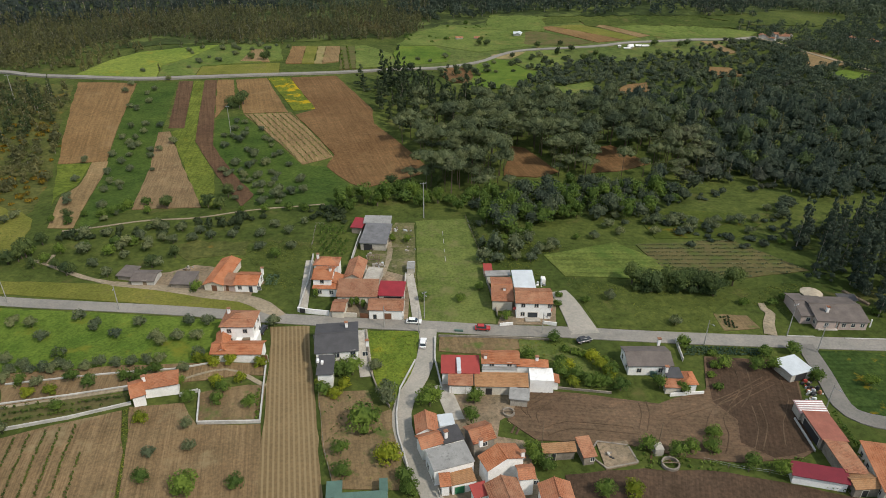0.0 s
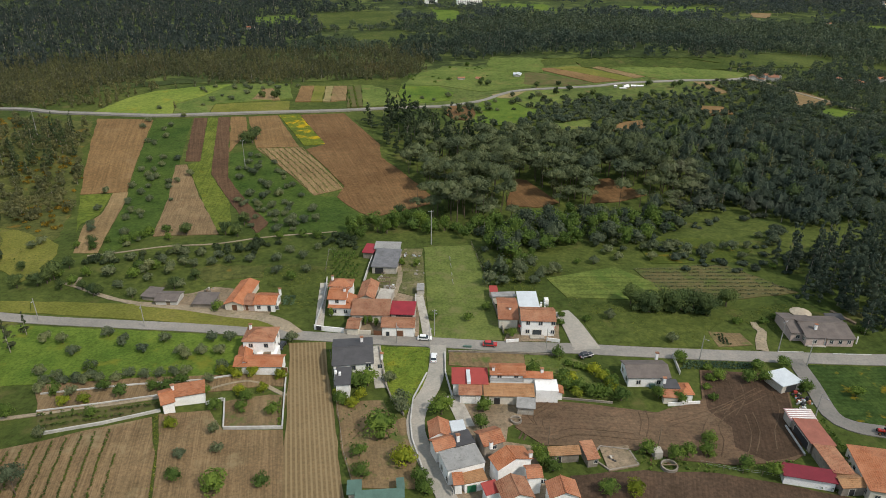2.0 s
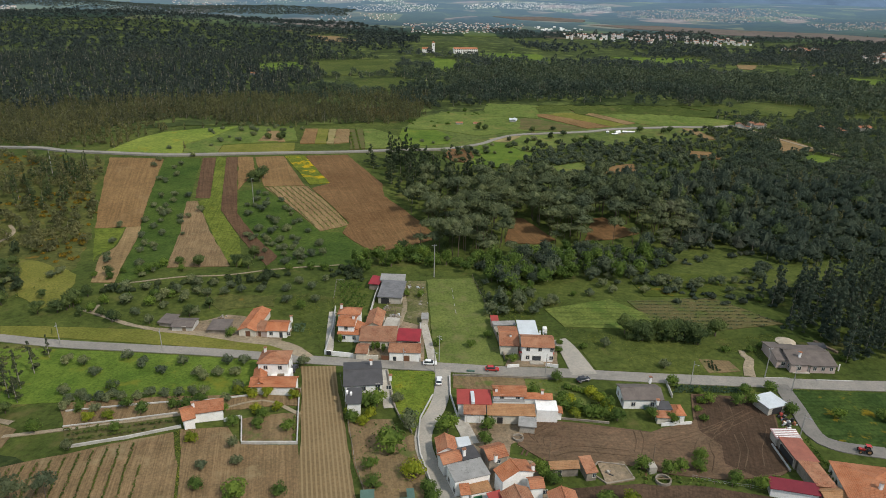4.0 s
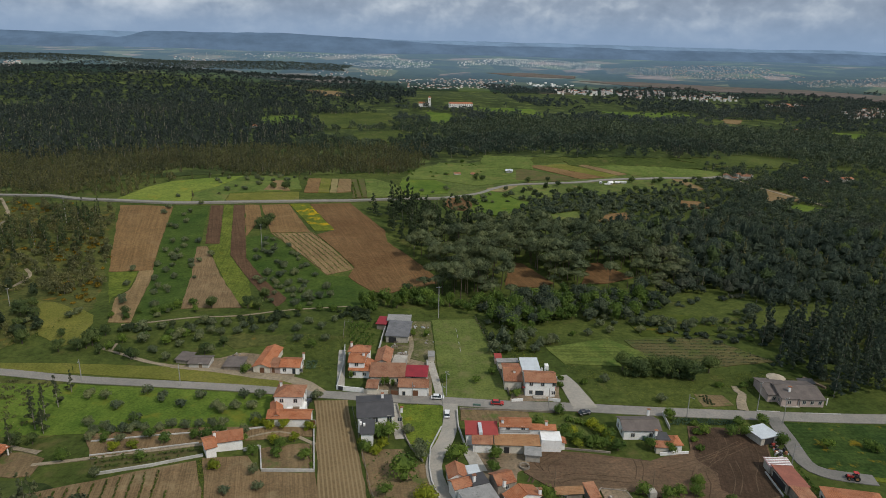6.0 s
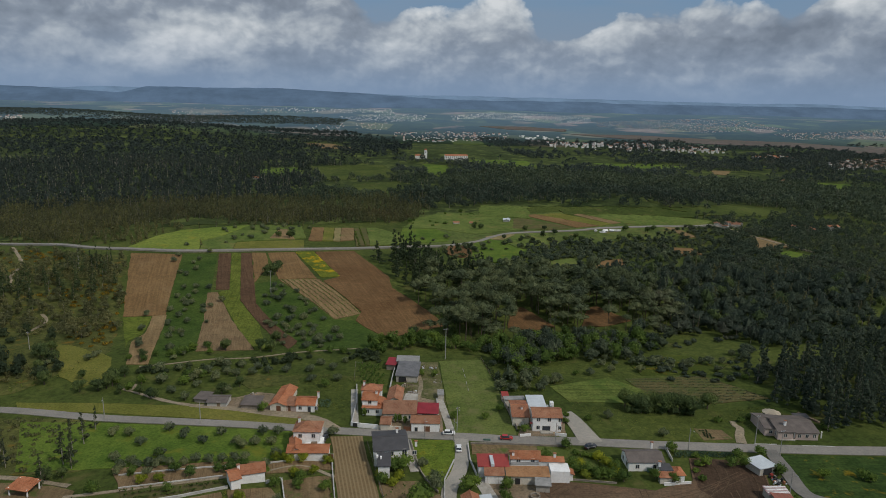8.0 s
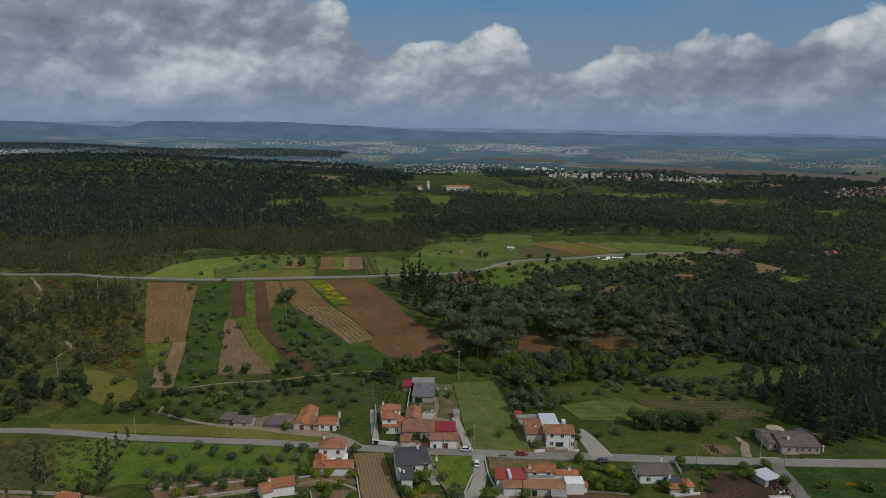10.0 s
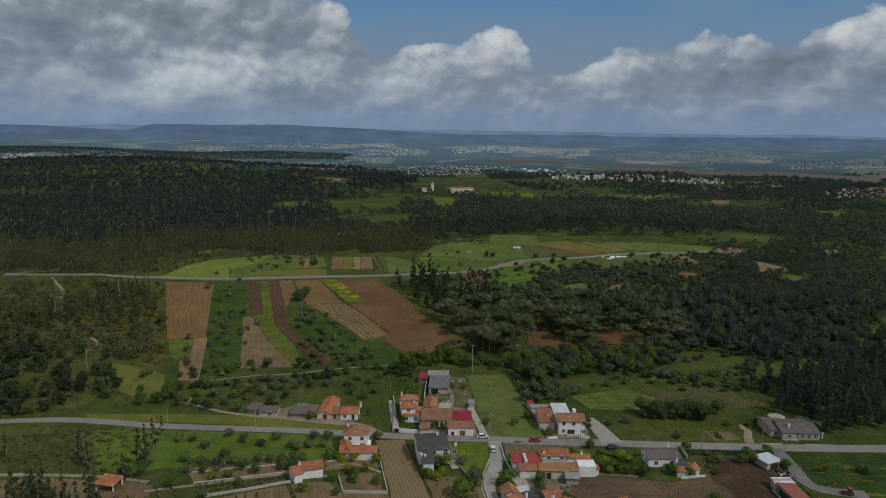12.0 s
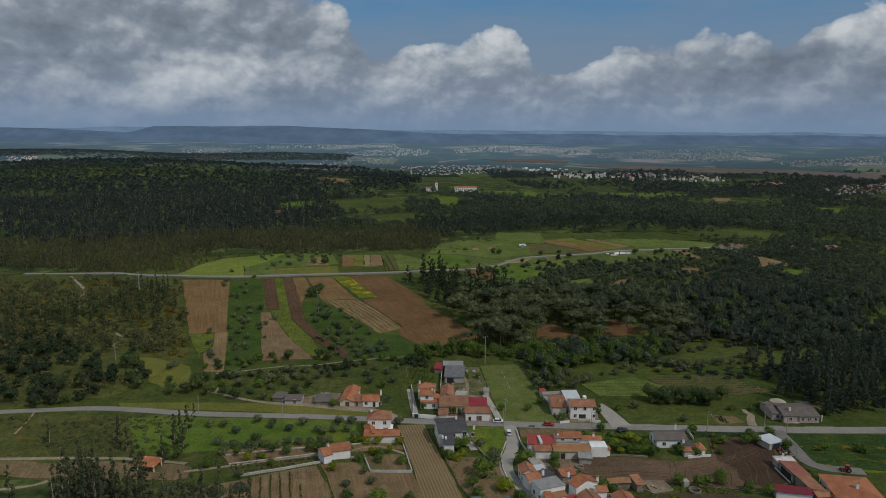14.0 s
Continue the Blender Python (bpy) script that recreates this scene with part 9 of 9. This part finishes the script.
house("white chapel with a square bell tower", -15.5, 1164.1, 0.0, [dict(w=5.0, d=5.0, z=17.0, roof="hip", h=3.0, win=[("f", 2.5, 12.0, 1.2, 2.2)]), dict(w=16.0, d=9.0, z=6.5, roof="gx", h=2.4, at=(-16.5, 2, 0), win=[])], "chapel", "chapel")

# ---- poles, cars and small things ----
pole(-4.7, 223.3, 14, "tall steel mast among the creekside trees", 2.2, False, 0.22, "pole")
pole(-219.6, 342.5, 16, "tall pale power pole on the heath", 2.6, False, 0.22, "pole")
pole(-98.0, 306.0, 15, "thin power pole in the olive grove", 1.8, False, 0.16, "pole")
pole(95.9, 152.2, 10, "concrete power pole beside the road", 1.6, False, 0.16, "pole")
pole(100.0, 144.2, 9, "concrete power pole beside the road", 1.6, False, 0.16, "pole")
pole(-2.7, 158.4, 9, "concrete pole with a street lamp", 1.2, True, 0.16, "pole")
pole(-4.1, 151.8, 8, "street lamp pole at the junction", 0, True, 0.16, "pole")
pole(-13.5, 154.0, 7, "thin pole beside the road", 0, True, 0.16, "pole")
pole(-88.7, 160.8, 8, "street lamp pole beside the road", 0, True, 0.16, "pole")
pole(71.5, 147.1, 8, "street lamp pole beside the road", 0, True, 0.16, "pole")
pole(23.9, 110.7, 7, "wooden pole in the field edge", 0, False, 0.12, "wood")
pole(49.0, 110.5, 7, "wooden pole beside the well", 0, False, 0.12, "wood")
pole(91.8, 123.2, 7, "street lamp pole beside the side road", 0, True, 0.16, "pole")
pole(-181.6, 224.7, 8, "thin pole on the slope", 1.2, False, 0.16, "pole")
pole(-121.9, 163.9, 8, "street lamp pole beside the road", 0, True, 0.16, "pole")
pole(29.3, 151.8, 7, "thin pole beside the road", 0, True, 0.16, "pole")
car(-2.7, 146.1, 88, "car_white", "white van parked on the lane")
car(-5.5, 156.1, -3, "car_white", "white car on the village road")
car(13.3, 153.3, -3, "car_red", "red car on the village road")
car(-45.9, 150.6, 80, "car_dark", "dark car parked beside the white house")
car(39.9, 148.1, 20, "car_dark", "dark car parked beside the road")
thatched_gazebo(110.0, 169.3)
stone_well(17.6, 120.6, 1.45)
stone_well(50.2, 105.5, 1.9, "old stone well with a timber cover")
heap(91.4, 128.5, "pile of farm scrap, drums and crates", ["pale_sheet", "dark", "tile", "metal", "white"], 16, 1.0)
heap(91.8, 131.0, "black sheets, tyres and a red drum in a heap", ["dark", "rubber", "red_sheet_faded", "stone"], 12, 0.9)
heap(89.9, 126.2, "white sacks and metal scrap beside the shed", ["white", "metal", "pale_sheet", "wood"], 10, 0.8)
heap(-9.3, 205.5, "dark scrap on the garden path", ["dark", "white", "metal"], 6, 0.7)
slab("hut", "hut", "small grey hut with a sheet roof in the garden", -8.6, 183.6, 2.0, 2.2, 3.4, -0.2, 2.2, "pale_sheet")
heap(37.8, 107.9, "rubble and black sacks on a concrete slab", ["dark", "stone", "concrete"], 8, .7)
heap(-18.2, 187.2, "stacked timber and scrap in the yard", ["wood", "stone", "metal", "concrete"], 16, 1.1)
heap(-10.1, 211.9, "scrap beside the barn", ["metal", "pale_sheet", "wood"], 7, .8)
heap(-21.4, 194.6, "grey boards and stones in a heap behind the house", ['wood', 'stone', 'concrete'], 12, .8)
heap(-18.5, 188.8, "pallets and white sacks in the yard", ['wood', 'white', 'pale_sheet'], 10, .8)
heap(-14.3, 212.8, "boards and sheets beside the garden path", ['wood', 'pale_sheet', 'stone'], 8, .8)
heap(-20.2, 199.3, "old beams stacked in the rough garden", ['wood', 'wood', 'stone'], 9, .8)
heap(-77.1, 183.8, "rubble, boards and sheets beside the ruined shed", ["stone", "wood", "concrete", "metal"], 14, .9)
heap(-67.7, 186.9, "green tank and crates behind the farm building", ["green_sheet", "wood", "metal"], 7, .8)
frame_shed(-21.5, 188.0, 0, 3.4, 3.0, 2.3, "bare timber frame of a shed")
heap(-8.2, 198.3, "small grey hut and crates", ["grey_sheet", "concrete"], 4, 1.0)
heap(32.2, 177.3, "tanks and crates behind the workshop", ["white", "metal", "pale_sheet"], 7, .8)
house("small hut with a grey sheet roof", -8.7, 182.7, 0, [dict(w=2.2, d=3.4, z=2.2, roof="shed", h=0.3, wall="concrete", tiles="grey_sheet", o=0.15)], "hut", "hut")
plan_sheet("concrete_slab", [(35.9, 111.5), (42.7, 112.3), (43.5, 105.8), (36.5, 104.0)], "yard", 0.3, 7, "old concrete slab beside the ruin", "slab")
fence([(57.4, 106.6), (62.1, 104.9), (65.9, 103.9), (69.9, 103.3), (73.8, 101.7)], 1.3, "row of old wooden fence posts", 2.6)
fence([(-31.8, 148.2), (-27.1, 127.5), (-22.5, 107.7), (-19.2, 98.1)], 1.5, "wire fence with posts beside the striped field", 2.6)
fence([(-41.2, 198.9), (-42.6, 215.7), (-39.6, 215.8)], 1.5, "thin garden wire fence with posts", 2.6)
fence([(10.6, 223.2), (12.8, 206.9), (15.1, 191.9)], 1.5, "wire fence beside the mown field", 2.6)

# ---- trees near the left edge ----
trees("eucalyptus", [(-137.4, 96.7, 0.95), (-135.3, 98.0, 0.8), (-133.0, 98.4, 0.95), (-129.4, 96.0, 0.85), (-128.3, 98.8, 0.9), (-123.3, 96.8, 0.8), (-138.8, 93.9, 0.8), (-118.0, 94.7, 0.6), (-157.5, 103.7, 0.6), (-131.9, 89.3, 0.9), (-124.7, 88.6, 0.9), (-120.2, 134.5, 0.72), (-119.6, 139.0, 0.66), (-120.4, 147.1, 0.6), (-121.2, 156.3, 0.45), (-119.6, 122.4, 0.5), (-143.0, 142.0, 0.55), (-166.9, 141.3, 0.5), (-136.2, 133.3, 0.55), (-173.4, 183.6, 0.5), (-116.3, 131.8, 0.5), (-140.3, 136.9, 0.6)], 1.0)
trees("pine", [(-106.5, 93.2, 0.55), (-98.9, 92.2, 0.6), (-91.7, 89.5, 0.6), (-86.2, 92.3, 0.55), (-99.5, 87.0, 0.6)], 1.0)
trees("oak", [(-120.8, 125.9, 0.6), (-116.4, 126.7, 0.5), (-164.7, 213.0, 0.6), (-172.2, 224.6, 0.55), (-132.2, 189.7, 0.6), (-125.4, 183.6, 0.5), (-111.7, 180.6, 0.5), (-131.0, 217.2, 0.6), (-118.4, 183.6, 0.5), (-179.3, 175.1, 0.6), (-196.8, 183.9, 0.7), (-145.3, 196.0, 0.5)], 1.0)
trees("fruit", [(-103.5, 117.7), (-69.4, 128.2), (-83.1, 117.3, 0.8), (106.2, 131.0, 0.9), (118.2, 130.8, 0.9), (119.7, 129.5, 0.9)], 1.0)
trees("lemon", [(-26.4, 129.0), (-21.0, 128.6), (-58.3, 136.7, 0.9), (-55.5, 136.8, 0.8), (40.5, 140.1, 1.1), (41.9, 136.7, 1.2), (34.0, 137.3, 1.0), (43.6, 133.9, 1.1)], 1.0)
trees("shrub", [(34.3, 144.2, 1.2), (36.8, 142.8, 1.3), (39.1, 141.9, 1.2), (32.5, 140.0, 1.3), (34.1, 133.8, 1.4), (36.7, 132.9, 1.4), (39.2, 131.3, 1.3), (45.0, 135.6, 1.2), (43.8, 140.1, 1.2), (72.1, 142.7, 1.3), (70.8, 138.1, 1.3), (68.8, 134.1, 1.2), (68.8, 129.5, 1.3)], 1.0)

# ---- grass, weeds and stalks ----
wood("yellow_flowers", scatter([(-120.4, 157.5), (-81.2, 157.5), (-69.2, 146.5), (-82.1, 136.0), (-107.9, 136.7)], 1.6, 1.0, (), 0.4, 7, 0.15), "bush", 0.25, 0.6, "leaf_flower", 2, 0.14, "small yellow flowers in the meadow", None, False, 0.5, 6, "grass")
wood("yellow_flowers", scatter([(-18.6, 152.3), (-3.9, 152.1), (-4.1, 139.4), (-6.7, 130.5), (-8.5, 124.0), (-9.7, 122.0), (-13.0, 127.4), (-15.9, 139.0)], 0.8, 1.0, (), 0.1, 6, 0.15), "bush", 0.5, 0.5, "leaf_flower", 2, 0.1, "yellow flowers in tall grass", None, False, 0.5, 6, "grass")
wood("grass_tufts", scatter([(-18.6, 152.3), (-3.9, 152.1), (-4.1, 139.4), (-6.7, 130.5), (-8.5, 124.0), (-9.7, 122.0), (-13.0, 127.4), (-15.9, 139.0)], 0.75, 1.0, (), 0, 8, 0.15), "bush", 0.5, 0.6, "leaf_grass", 4, 0.18, "tall meadow grass", None, False, 0.5, 6, "grass")
wood("weeds", scatter([(-26.9, 126.5), (-15.2, 127.7), (-12.3, 119.5), (-9.4, 121.5), (-6.0, 108.5), (-6.1, 98.2), (-19.1, 98.0), (-22.7, 107.7)], 1.0, 1.0, (), 0.1, 5, 0.15), "bush", 0.4, 0.7, "leaf_grass", 5, 0.18, "weeds in the kitchen garden", None, False, 0.5, 6, "grass")
wood("weeds", scatter([(22.8, 150.0), (35.0, 148.1), (46.7, 140.1), (43.5, 129.3), (30.1, 130.4), (30.8, 139.9), (22.5, 143.4)], 1.0, 1.0, (), -0.3, 6, 0.15), "bush", 0.6, 0.9, "leaf_grass", 7, 0.2, "overgrown grass and weeds", None, False, 0.5, 6, "grass")
wood("weeds", scatter([(43.1, 166.1), (49.8, 172.3), (71.7, 175.1), (86.1, 168.1), (79.3, 161.9), (79.7, 153.2), (45.3, 154.4)], 1.0, 1.0, (), -0.2, 9, 0.15), "bush", 0.35, 0.8, "leaf_grass", 4, 0.2, "rough grass beside the road", None, False, 0.5, 6, "grass")
wood("weeds", scatter([(-23.5, 188.0), (-14.7, 218.7), (-7.8, 218.9), (-4.8, 159.7), (-8.7, 181.2), (-14.2, 184.6)], 1.0, 1.0, (), -0.1, 6, 0.15), "bush", 0.5, 0.8, "leaf_grass", 5, 0.2, "weeds in the rough garden", None, False, 0.5, 6, "grass")
wood("dry_stalks", scatter([(-67.6, 118.2), (-56.3, 120.4), (-51.0, 113.5), (-37.6, 114.8), (-33.4, 94.9), (-31.2, 79.8), (-54.9, 78.6), (-62.6, 104.7)], 0.75, 1.0, (), -0.2, 7, 0.15), "bush", 0.12, 0.4, "leaf_straw", 2, 0.12, "dry straw left on the sown soil", None, False, 0.5, 6, "grass")
wood("dry_stalks", scatter([(24.5, 129.1), (39.6, 126.8), (53.0, 124.2), (51.1, 111.0), (42.6, 111.2), (31.6, 111.4), (23.1, 112.3), (17.2, 118.4), (19.9, 124.0)], 0.8, 1.0, (), -0.1, 7, 0.15), "bush", 0.12, 0.4, "leaf_straw", 2, 0.12, "dry stalks on the worked soil", None, False, 0.5, 6, "grass")
wood("weeds", scatter([(-68.6, 117.6), (-66.2, 118.2), (-62.6, 104.7), (-54.9, 79.7), (-56.8, 79.6), (-64.2, 104.7)], 0.8, 1.0, (), -0.2, 6, 0.15), "bush", 0.5, 0.7, "leaf_grass", 5, 0.2, "weedy strip between the sown fields", None, False, 0.5, 6, "grass")
wood("weeds", scatter([(22.9, 220.9), (36.5, 206.4), (45.2, 200.4), (35.3, 197.1), (30.6, 188.8), (38.8, 172.2), (30.4, 172.1), (19.8, 188.7), (15.3, 208.1)], 1.2, 1.0, (), -0.2, 8, 0.15), "bush", 0.6, 1.0, "leaf_grass", 6, 0.22, "long grass beside the mown field", None, False, 0.5, 6, "grass")
wood("weeds", scatter([(40.1, 179.9), (72.9, 179.0), (91.4, 177.6), (116.5, 179.6), (101.0, 161.0), (92.1, 166.7), (86.1, 168.1), (71.7, 175.1), (49.8, 172.3), (43.1, 166.1)], 1.2, 1.0, (), -0.2, 9, 0.15), "bush", 0.45, 1.0, "leaf_grass", 5, 0.22, "rough grass below the vineyard", None, False, 0.5, 6, "grass")
wood("weeds", scatter([(-129.1, 190.8), (-98.7, 179.2), (-77.5, 183.1), (-67.5, 204.2), (-40.7, 204.9), (-38.6, 177.3), (-49.9, 170.5), (-69.3, 185.1), (-97.5, 176.6)], 1.4, 1.0, (), -0.2, 9, 0.15), "bush", 0.45, 1.0, "leaf_grass", 5, 0.24, "rough grass in the orchard", None, False, 0.5, 6, "grass")

# ---- yards and details of the houses ----
slab("roof_panel", "panel", "pale strip of sheet on the red roof", 5.9, 130.0, 1.2, 1.0, 5.2, 3.9, 4.75, "pale_sheet")
slab("parapet", "wall", "white parapet beside the dark-roofed house", -22.2, 136.3, 10.1, 1.6, 0.3, -0.3, 1.3, "white")
slab("connecting_wall", "wall", "white wall between the old houses", 9.1, 97.5, 0.9, 2.6, 0.3, -0.3, 2.6, "white")
slab("connecting_wall", "wall", "white yard wall of the old house", 16.6, 96.7, 12.1, 1.6, 0.3, -0.3, 2.2, "white")
slab("balcony", "balcony", "long balcony slab with a red edge", 22.0, 159.3, -1.9, 10.9, 1.2, 2.75, 2.95, "red_sheet_faded")
slab("front_steps", "steps", "pale front steps of the house", 25.4, 157.1, 0.7, 4.2, 2.0, -0.2, 0.5, "concrete")
slab("iron_gate", "gate", "dark metal gate at the driveway", -37.8, 160.5, -4.9, 2.2, 0.08, 0.05, 1.5, "dark")
slab("iron_gate", "gate", "brown metal gate in the front wall", -20.6, 158.5, -7.5, 2.4, 0.08, 0.05, 1.6, "door")
slab("water_tank", "tank", "white water tank on a flat roof", -27.8, 131.6, 3.5, 0.6, 0.9, 4.7, 5.5, "white")
slab("water_tank", "tank", "white water tank on a flat roof", -26.7, 131.1, 3.4, 0.6, 0.9, 4.7, 5.4, "white")
slab("garden_table", "table", "weathered wooden table on the white terrace", -48.8, 142.6, 3.3, 1.9, 1.0, 2.3, 3.0, "wood")
slab("trailer", "trailer", "green farm trailer beside the white house", 53.9, 134.0, 0.6, 1.4, 1.8, 0.1, 1.2, "green_sheet")
slab("bench", "bench", "green bench at the roadside", 5.6, 152.3, -4.6, 2.4, 0.5, 0.1, 0.7, "green_sheet")
slab("stone_store", "store", "small stone store beside the well", 47.6, 108.0, 4.7, 1.9, 2.2, -0.3, 1.9, "concrete")
slab("concrete_tank", "tank", "white concrete tank behind the workshop", 32.4, 177.6, 0.8, 1.3, 2.0, -0.2, 1.6, "white")
slab("firewood", "pile", "stack of grey timber beside the shed", 122.1, 174.1, -63.2, 8.4, 1.0, -0.1, 0.6, "wood")
ribbon("tyre_track", [(46.1, 106.1), (49.7, 114.3), (52.8, 123.4)], 0.5, "soil_dark", 0.15, "dark tyre track pressed into the soil", "track", uneven=0.2)
ribbon("tyre_track", [(50.3, 106.4), (52.3, 112.8), (53.4, 119.7)], 0.5, "soil_dark", 0.15, "dark tyre track pressed into the soil", "track", uneven=0.2)
ribbon("tyre_track", [(60.7, 107.0), (63.5, 114.9), (65.6, 123.5)], 0.6, "soil_dark", 0.15, "dark tyre track pressed into the soil", "track", uneven=0.2)
ribbon("tyre_track", [(68.8, 109.5), (70.2, 116.2), (70.6, 123.6)], 0.6, "soil_dark", 0.15, "dark tyre track pressed into the soil", "track", uneven=0.2)
ribbon("tyre_track", [(56.8, 121.6), (67.9, 125.5), (78.4, 129.6)], 0.7, "soil_dark", 0.15, "dark tyre track pressed into the soil", "track", uneven=0.2)
ribbon("tyre_track", [(57.8, 120.4), (68.8, 124.3), (79.2, 128.4)], 0.7, "soil_dark", 0.15, "dark tyre track pressed into the soil", "track", uneven=0.2)
ribbon("tyre_track", [(70.8, 127.5), (76.1, 132.7), (80.5, 138.2)], 0.5, "soil_dark", 0.15, "dark tyre track pressed into the soil", "track", uneven=0.2)
ribbon("tyre_track", [(17.7, 114.4), (19.9, 119.2), (24.0, 125.2), (27.1, 127.9)], 0.5, "soil_track", 0.15, "pale wheel track in the soil", "track", uneven=0.2)
ribbon("tyre_track", [(18.7, 114.0), (21.0, 118.8), (25.1, 124.8), (27.9, 127.5)], 0.5, "soil_track", 0.15, "pale wheel track in the soil", "track", uneven=0.2)
ribbon("tyre_track", [(21.9, 120.0), (20.5, 123.7), (24.3, 126.0), (27.4, 129.1)], 0.26, "soil_track", 0.27, "pale wheel track pressed into the worked soil", "track", uneven=0.25)
ribbon("tyre_track", [(22.6, 119.1), (22.1, 122.5), (26.1, 125.7), (28.2, 128.4)], 0.26, "soil_track", 0.27, "pale wheel track pressed into the worked soil", "track", uneven=0.25)
ribbon("tyre_track", [(24.2, 117.6), (24.2, 121.2), (27.7, 124.4)], 0.26, "soil_track", 0.27, "pale wheel track pressed into the worked soil", "track", uneven=0.25)
ribbon("tyre_track", [(46.3, 116.0), (48.1, 120.5), (48.4, 124.3)], 0.26, "soil_track", 0.27, "pale wheel track pressed into the worked soil", "track", uneven=0.25)
ribbon("tyre_track", [(47.9, 115.2), (50.0, 120.6), (50.3, 124.9)], 0.26, "soil_track", 0.27, "pale wheel track pressed into the worked soil", "track", uneven=0.25)
ribbon("tyre_track", [(59.7, 109.4), (61.4, 116.2), (65.2, 122.6), (72.1, 127.5), (82.8, 133.4)], 0.26, "soil_track", 0.27, "pale wheel track pressed into the worked soil", "track", uneven=0.25)
ribbon("tyre_track", [(63.0, 108.6), (65.9, 114.5), (66.6, 119.8), (72.5, 125.1), (83.2, 131.3)], 0.26, "soil_track", 0.27, "pale wheel track pressed into the worked soil", "track", uneven=0.25)
ribbon("tyre_track", [(69.4, 109.5), (73.1, 116.3), (74.6, 123.6)], 0.26, "soil_track", 0.27, "pale wheel track pressed into the worked soil", "track", uneven=0.25)
ribbon("tyre_track", [(71.4, 109.8), (75.5, 117.2), (76.8, 124.6)], 0.26, "soil_track", 0.27, "pale wheel track pressed into the worked soil", "track", uneven=0.25)
ribbon("tyre_track", [(53.9, 120.6), (61.2, 123.1), (70.8, 127.5), (81.7, 134.2)], 0.26, "soil_track", 0.27, "pale wheel track pressed into the worked soil", "track", uneven=0.25)
ribbon("tyre_track", [(54.8, 119.3), (62.2, 122.0), (71.7, 126.3), (83.0, 133.4)], 0.26, "soil_track", 0.27, "pale wheel track pressed into the worked soil", "track", uneven=0.25)
ribbon("tyre_track", [(76.9, 111.2), (79.4, 118.1), (84.1, 125.6), (85.7, 133.9)], 0.26, "soil_track", 0.27, "pale wheel track pressed into the worked soil", "track", uneven=0.25)
ribbon("tyre_track", [(24.8, 115.8), (30.2, 118.0), (37.7, 117.4), (45.1, 116.4)], 0.26, "soil_track", 0.27, "pale wheel track pressed into the worked soil", "track", uneven=0.25)
ribbon("tyre_track", [(25.7, 113.7), (31.1, 115.9), (38.5, 115.2), (45.8, 114.3)], 0.26, "soil_track", 0.27, "pale wheel track pressed into the worked soil", "track", uneven=0.25)
ribbon("tyre_track", [(75.8, 137.0), (74.3, 129.6), (69.3, 123.6)], 0.26, "soil_track", 0.27, "pale wheel track pressed into the worked soil", "track", uneven=0.25)
ribbon("tyre_track", [(78.6, 137.1), (77.0, 129.6), (72.1, 123.2)], 0.26, "soil_track", 0.27, "pale wheel track pressed into the worked soil", "track", uneven=0.25)
slab("porch_pillar", "pillar", "white pillar of the house porch", 106.5, 155.4, 0.6, 0.3, 0.35, -0.3, 2.5, "white")
slab("porch_pillar", "pillar", "white pillar of the house porch", 108.3, 155.1, 0.6, 0.3, 0.35, -0.3, 2.5, "white")
slab("porch_pillar", "pillar", "white pillar of the house porch", 110.5, 155.1, 0.6, 0.3, 0.35, -0.3, 2.5, "white")
slab("porch_pillar", "pillar", "white pillar of the house porch", 114.2, 155.7, 0.6, 0.3, 0.35, -0.3, 2.5, "white")
slab("porch_pillar", "pillar", "white pillar of the house porch", 120.2, 155.8, 0.6, 0.3, 0.35, -0.3, 2.5, "white")
slab("porch_step", "step", "pale tiled porch floor in front of the pink house", 105.4, 154.3, -2.3, 5.2, 2.0, -0.3, 0.3, "concrete")
tractor(105.0, 116.7, 165, "red tractor standing on the side road")
plan_sheet("field", [(103.0, 125.0), (113.2, 128.6), (124.9, 125.9), (133.3, 123.3), (128.4, 116.8), (112.6, 115.9), (102.8, 118.4)], "yellow", 0.2, 7, "patch of yellow flowers in the green crop", "field", ragged=2)
wood("rough_tufts", scatter([(-219.6, 163.7), (-128.5, 162.9), (-111.4, 131.4), (-129.8, 129.7), (-196.5, 130.9)], 1.8, 1.0, (), -0.3, 9, 0.15), "bush", 0.5, 1.0, "leaf_brush", 4, 0.3, "dry tufts on the rough slope", None, False, 0.5, 6, "grass")
wood("rough_tufts", scatter([(-302.3, 280.8), (-202.1, 266.2), (-153.1, 209.8), (-141.9, 207.0), (-163.6, 182.7), (-225.5, 172.1)], 2.2, 1.0, (), -0.1, 9, 0.15), "bush", 0.6, 1.2, "leaf_grass", 4, 0.34, "rough grass and brambles under the trees", None, False, 0.5, 6, "grass")

# ---- more olives on the slope ----
orchard("olive", [(-106.2, 318.0), (-99.5, 327.0), (-61.8, 276.9), (-50.4, 275.2), (-37.5, 255.3), (-40.7, 236.4), (-63.2, 235.5), (-71.6, 244.5), (-95.8, 283.8)], 8.0, 0.9, 0.95, (), 0.0)
orchard("olive", [(-169.4, 377.5), (-151.1, 382.3), (-132.9, 309.4), (-114.3, 231.1), (-119.8, 213.9), (-142.4, 274.5)], 11, 0.55, 0.8, (), 0.0)
orchard("fruit", [(-137.4, 219.1), (-129.4, 225.7), (-91.7, 224.4), (-46.3, 237.4), (-45.5, 232.7), (-89.1, 216.9), (-128.5, 207.6)], 6, 0.6, 0.9, (), 0.0)
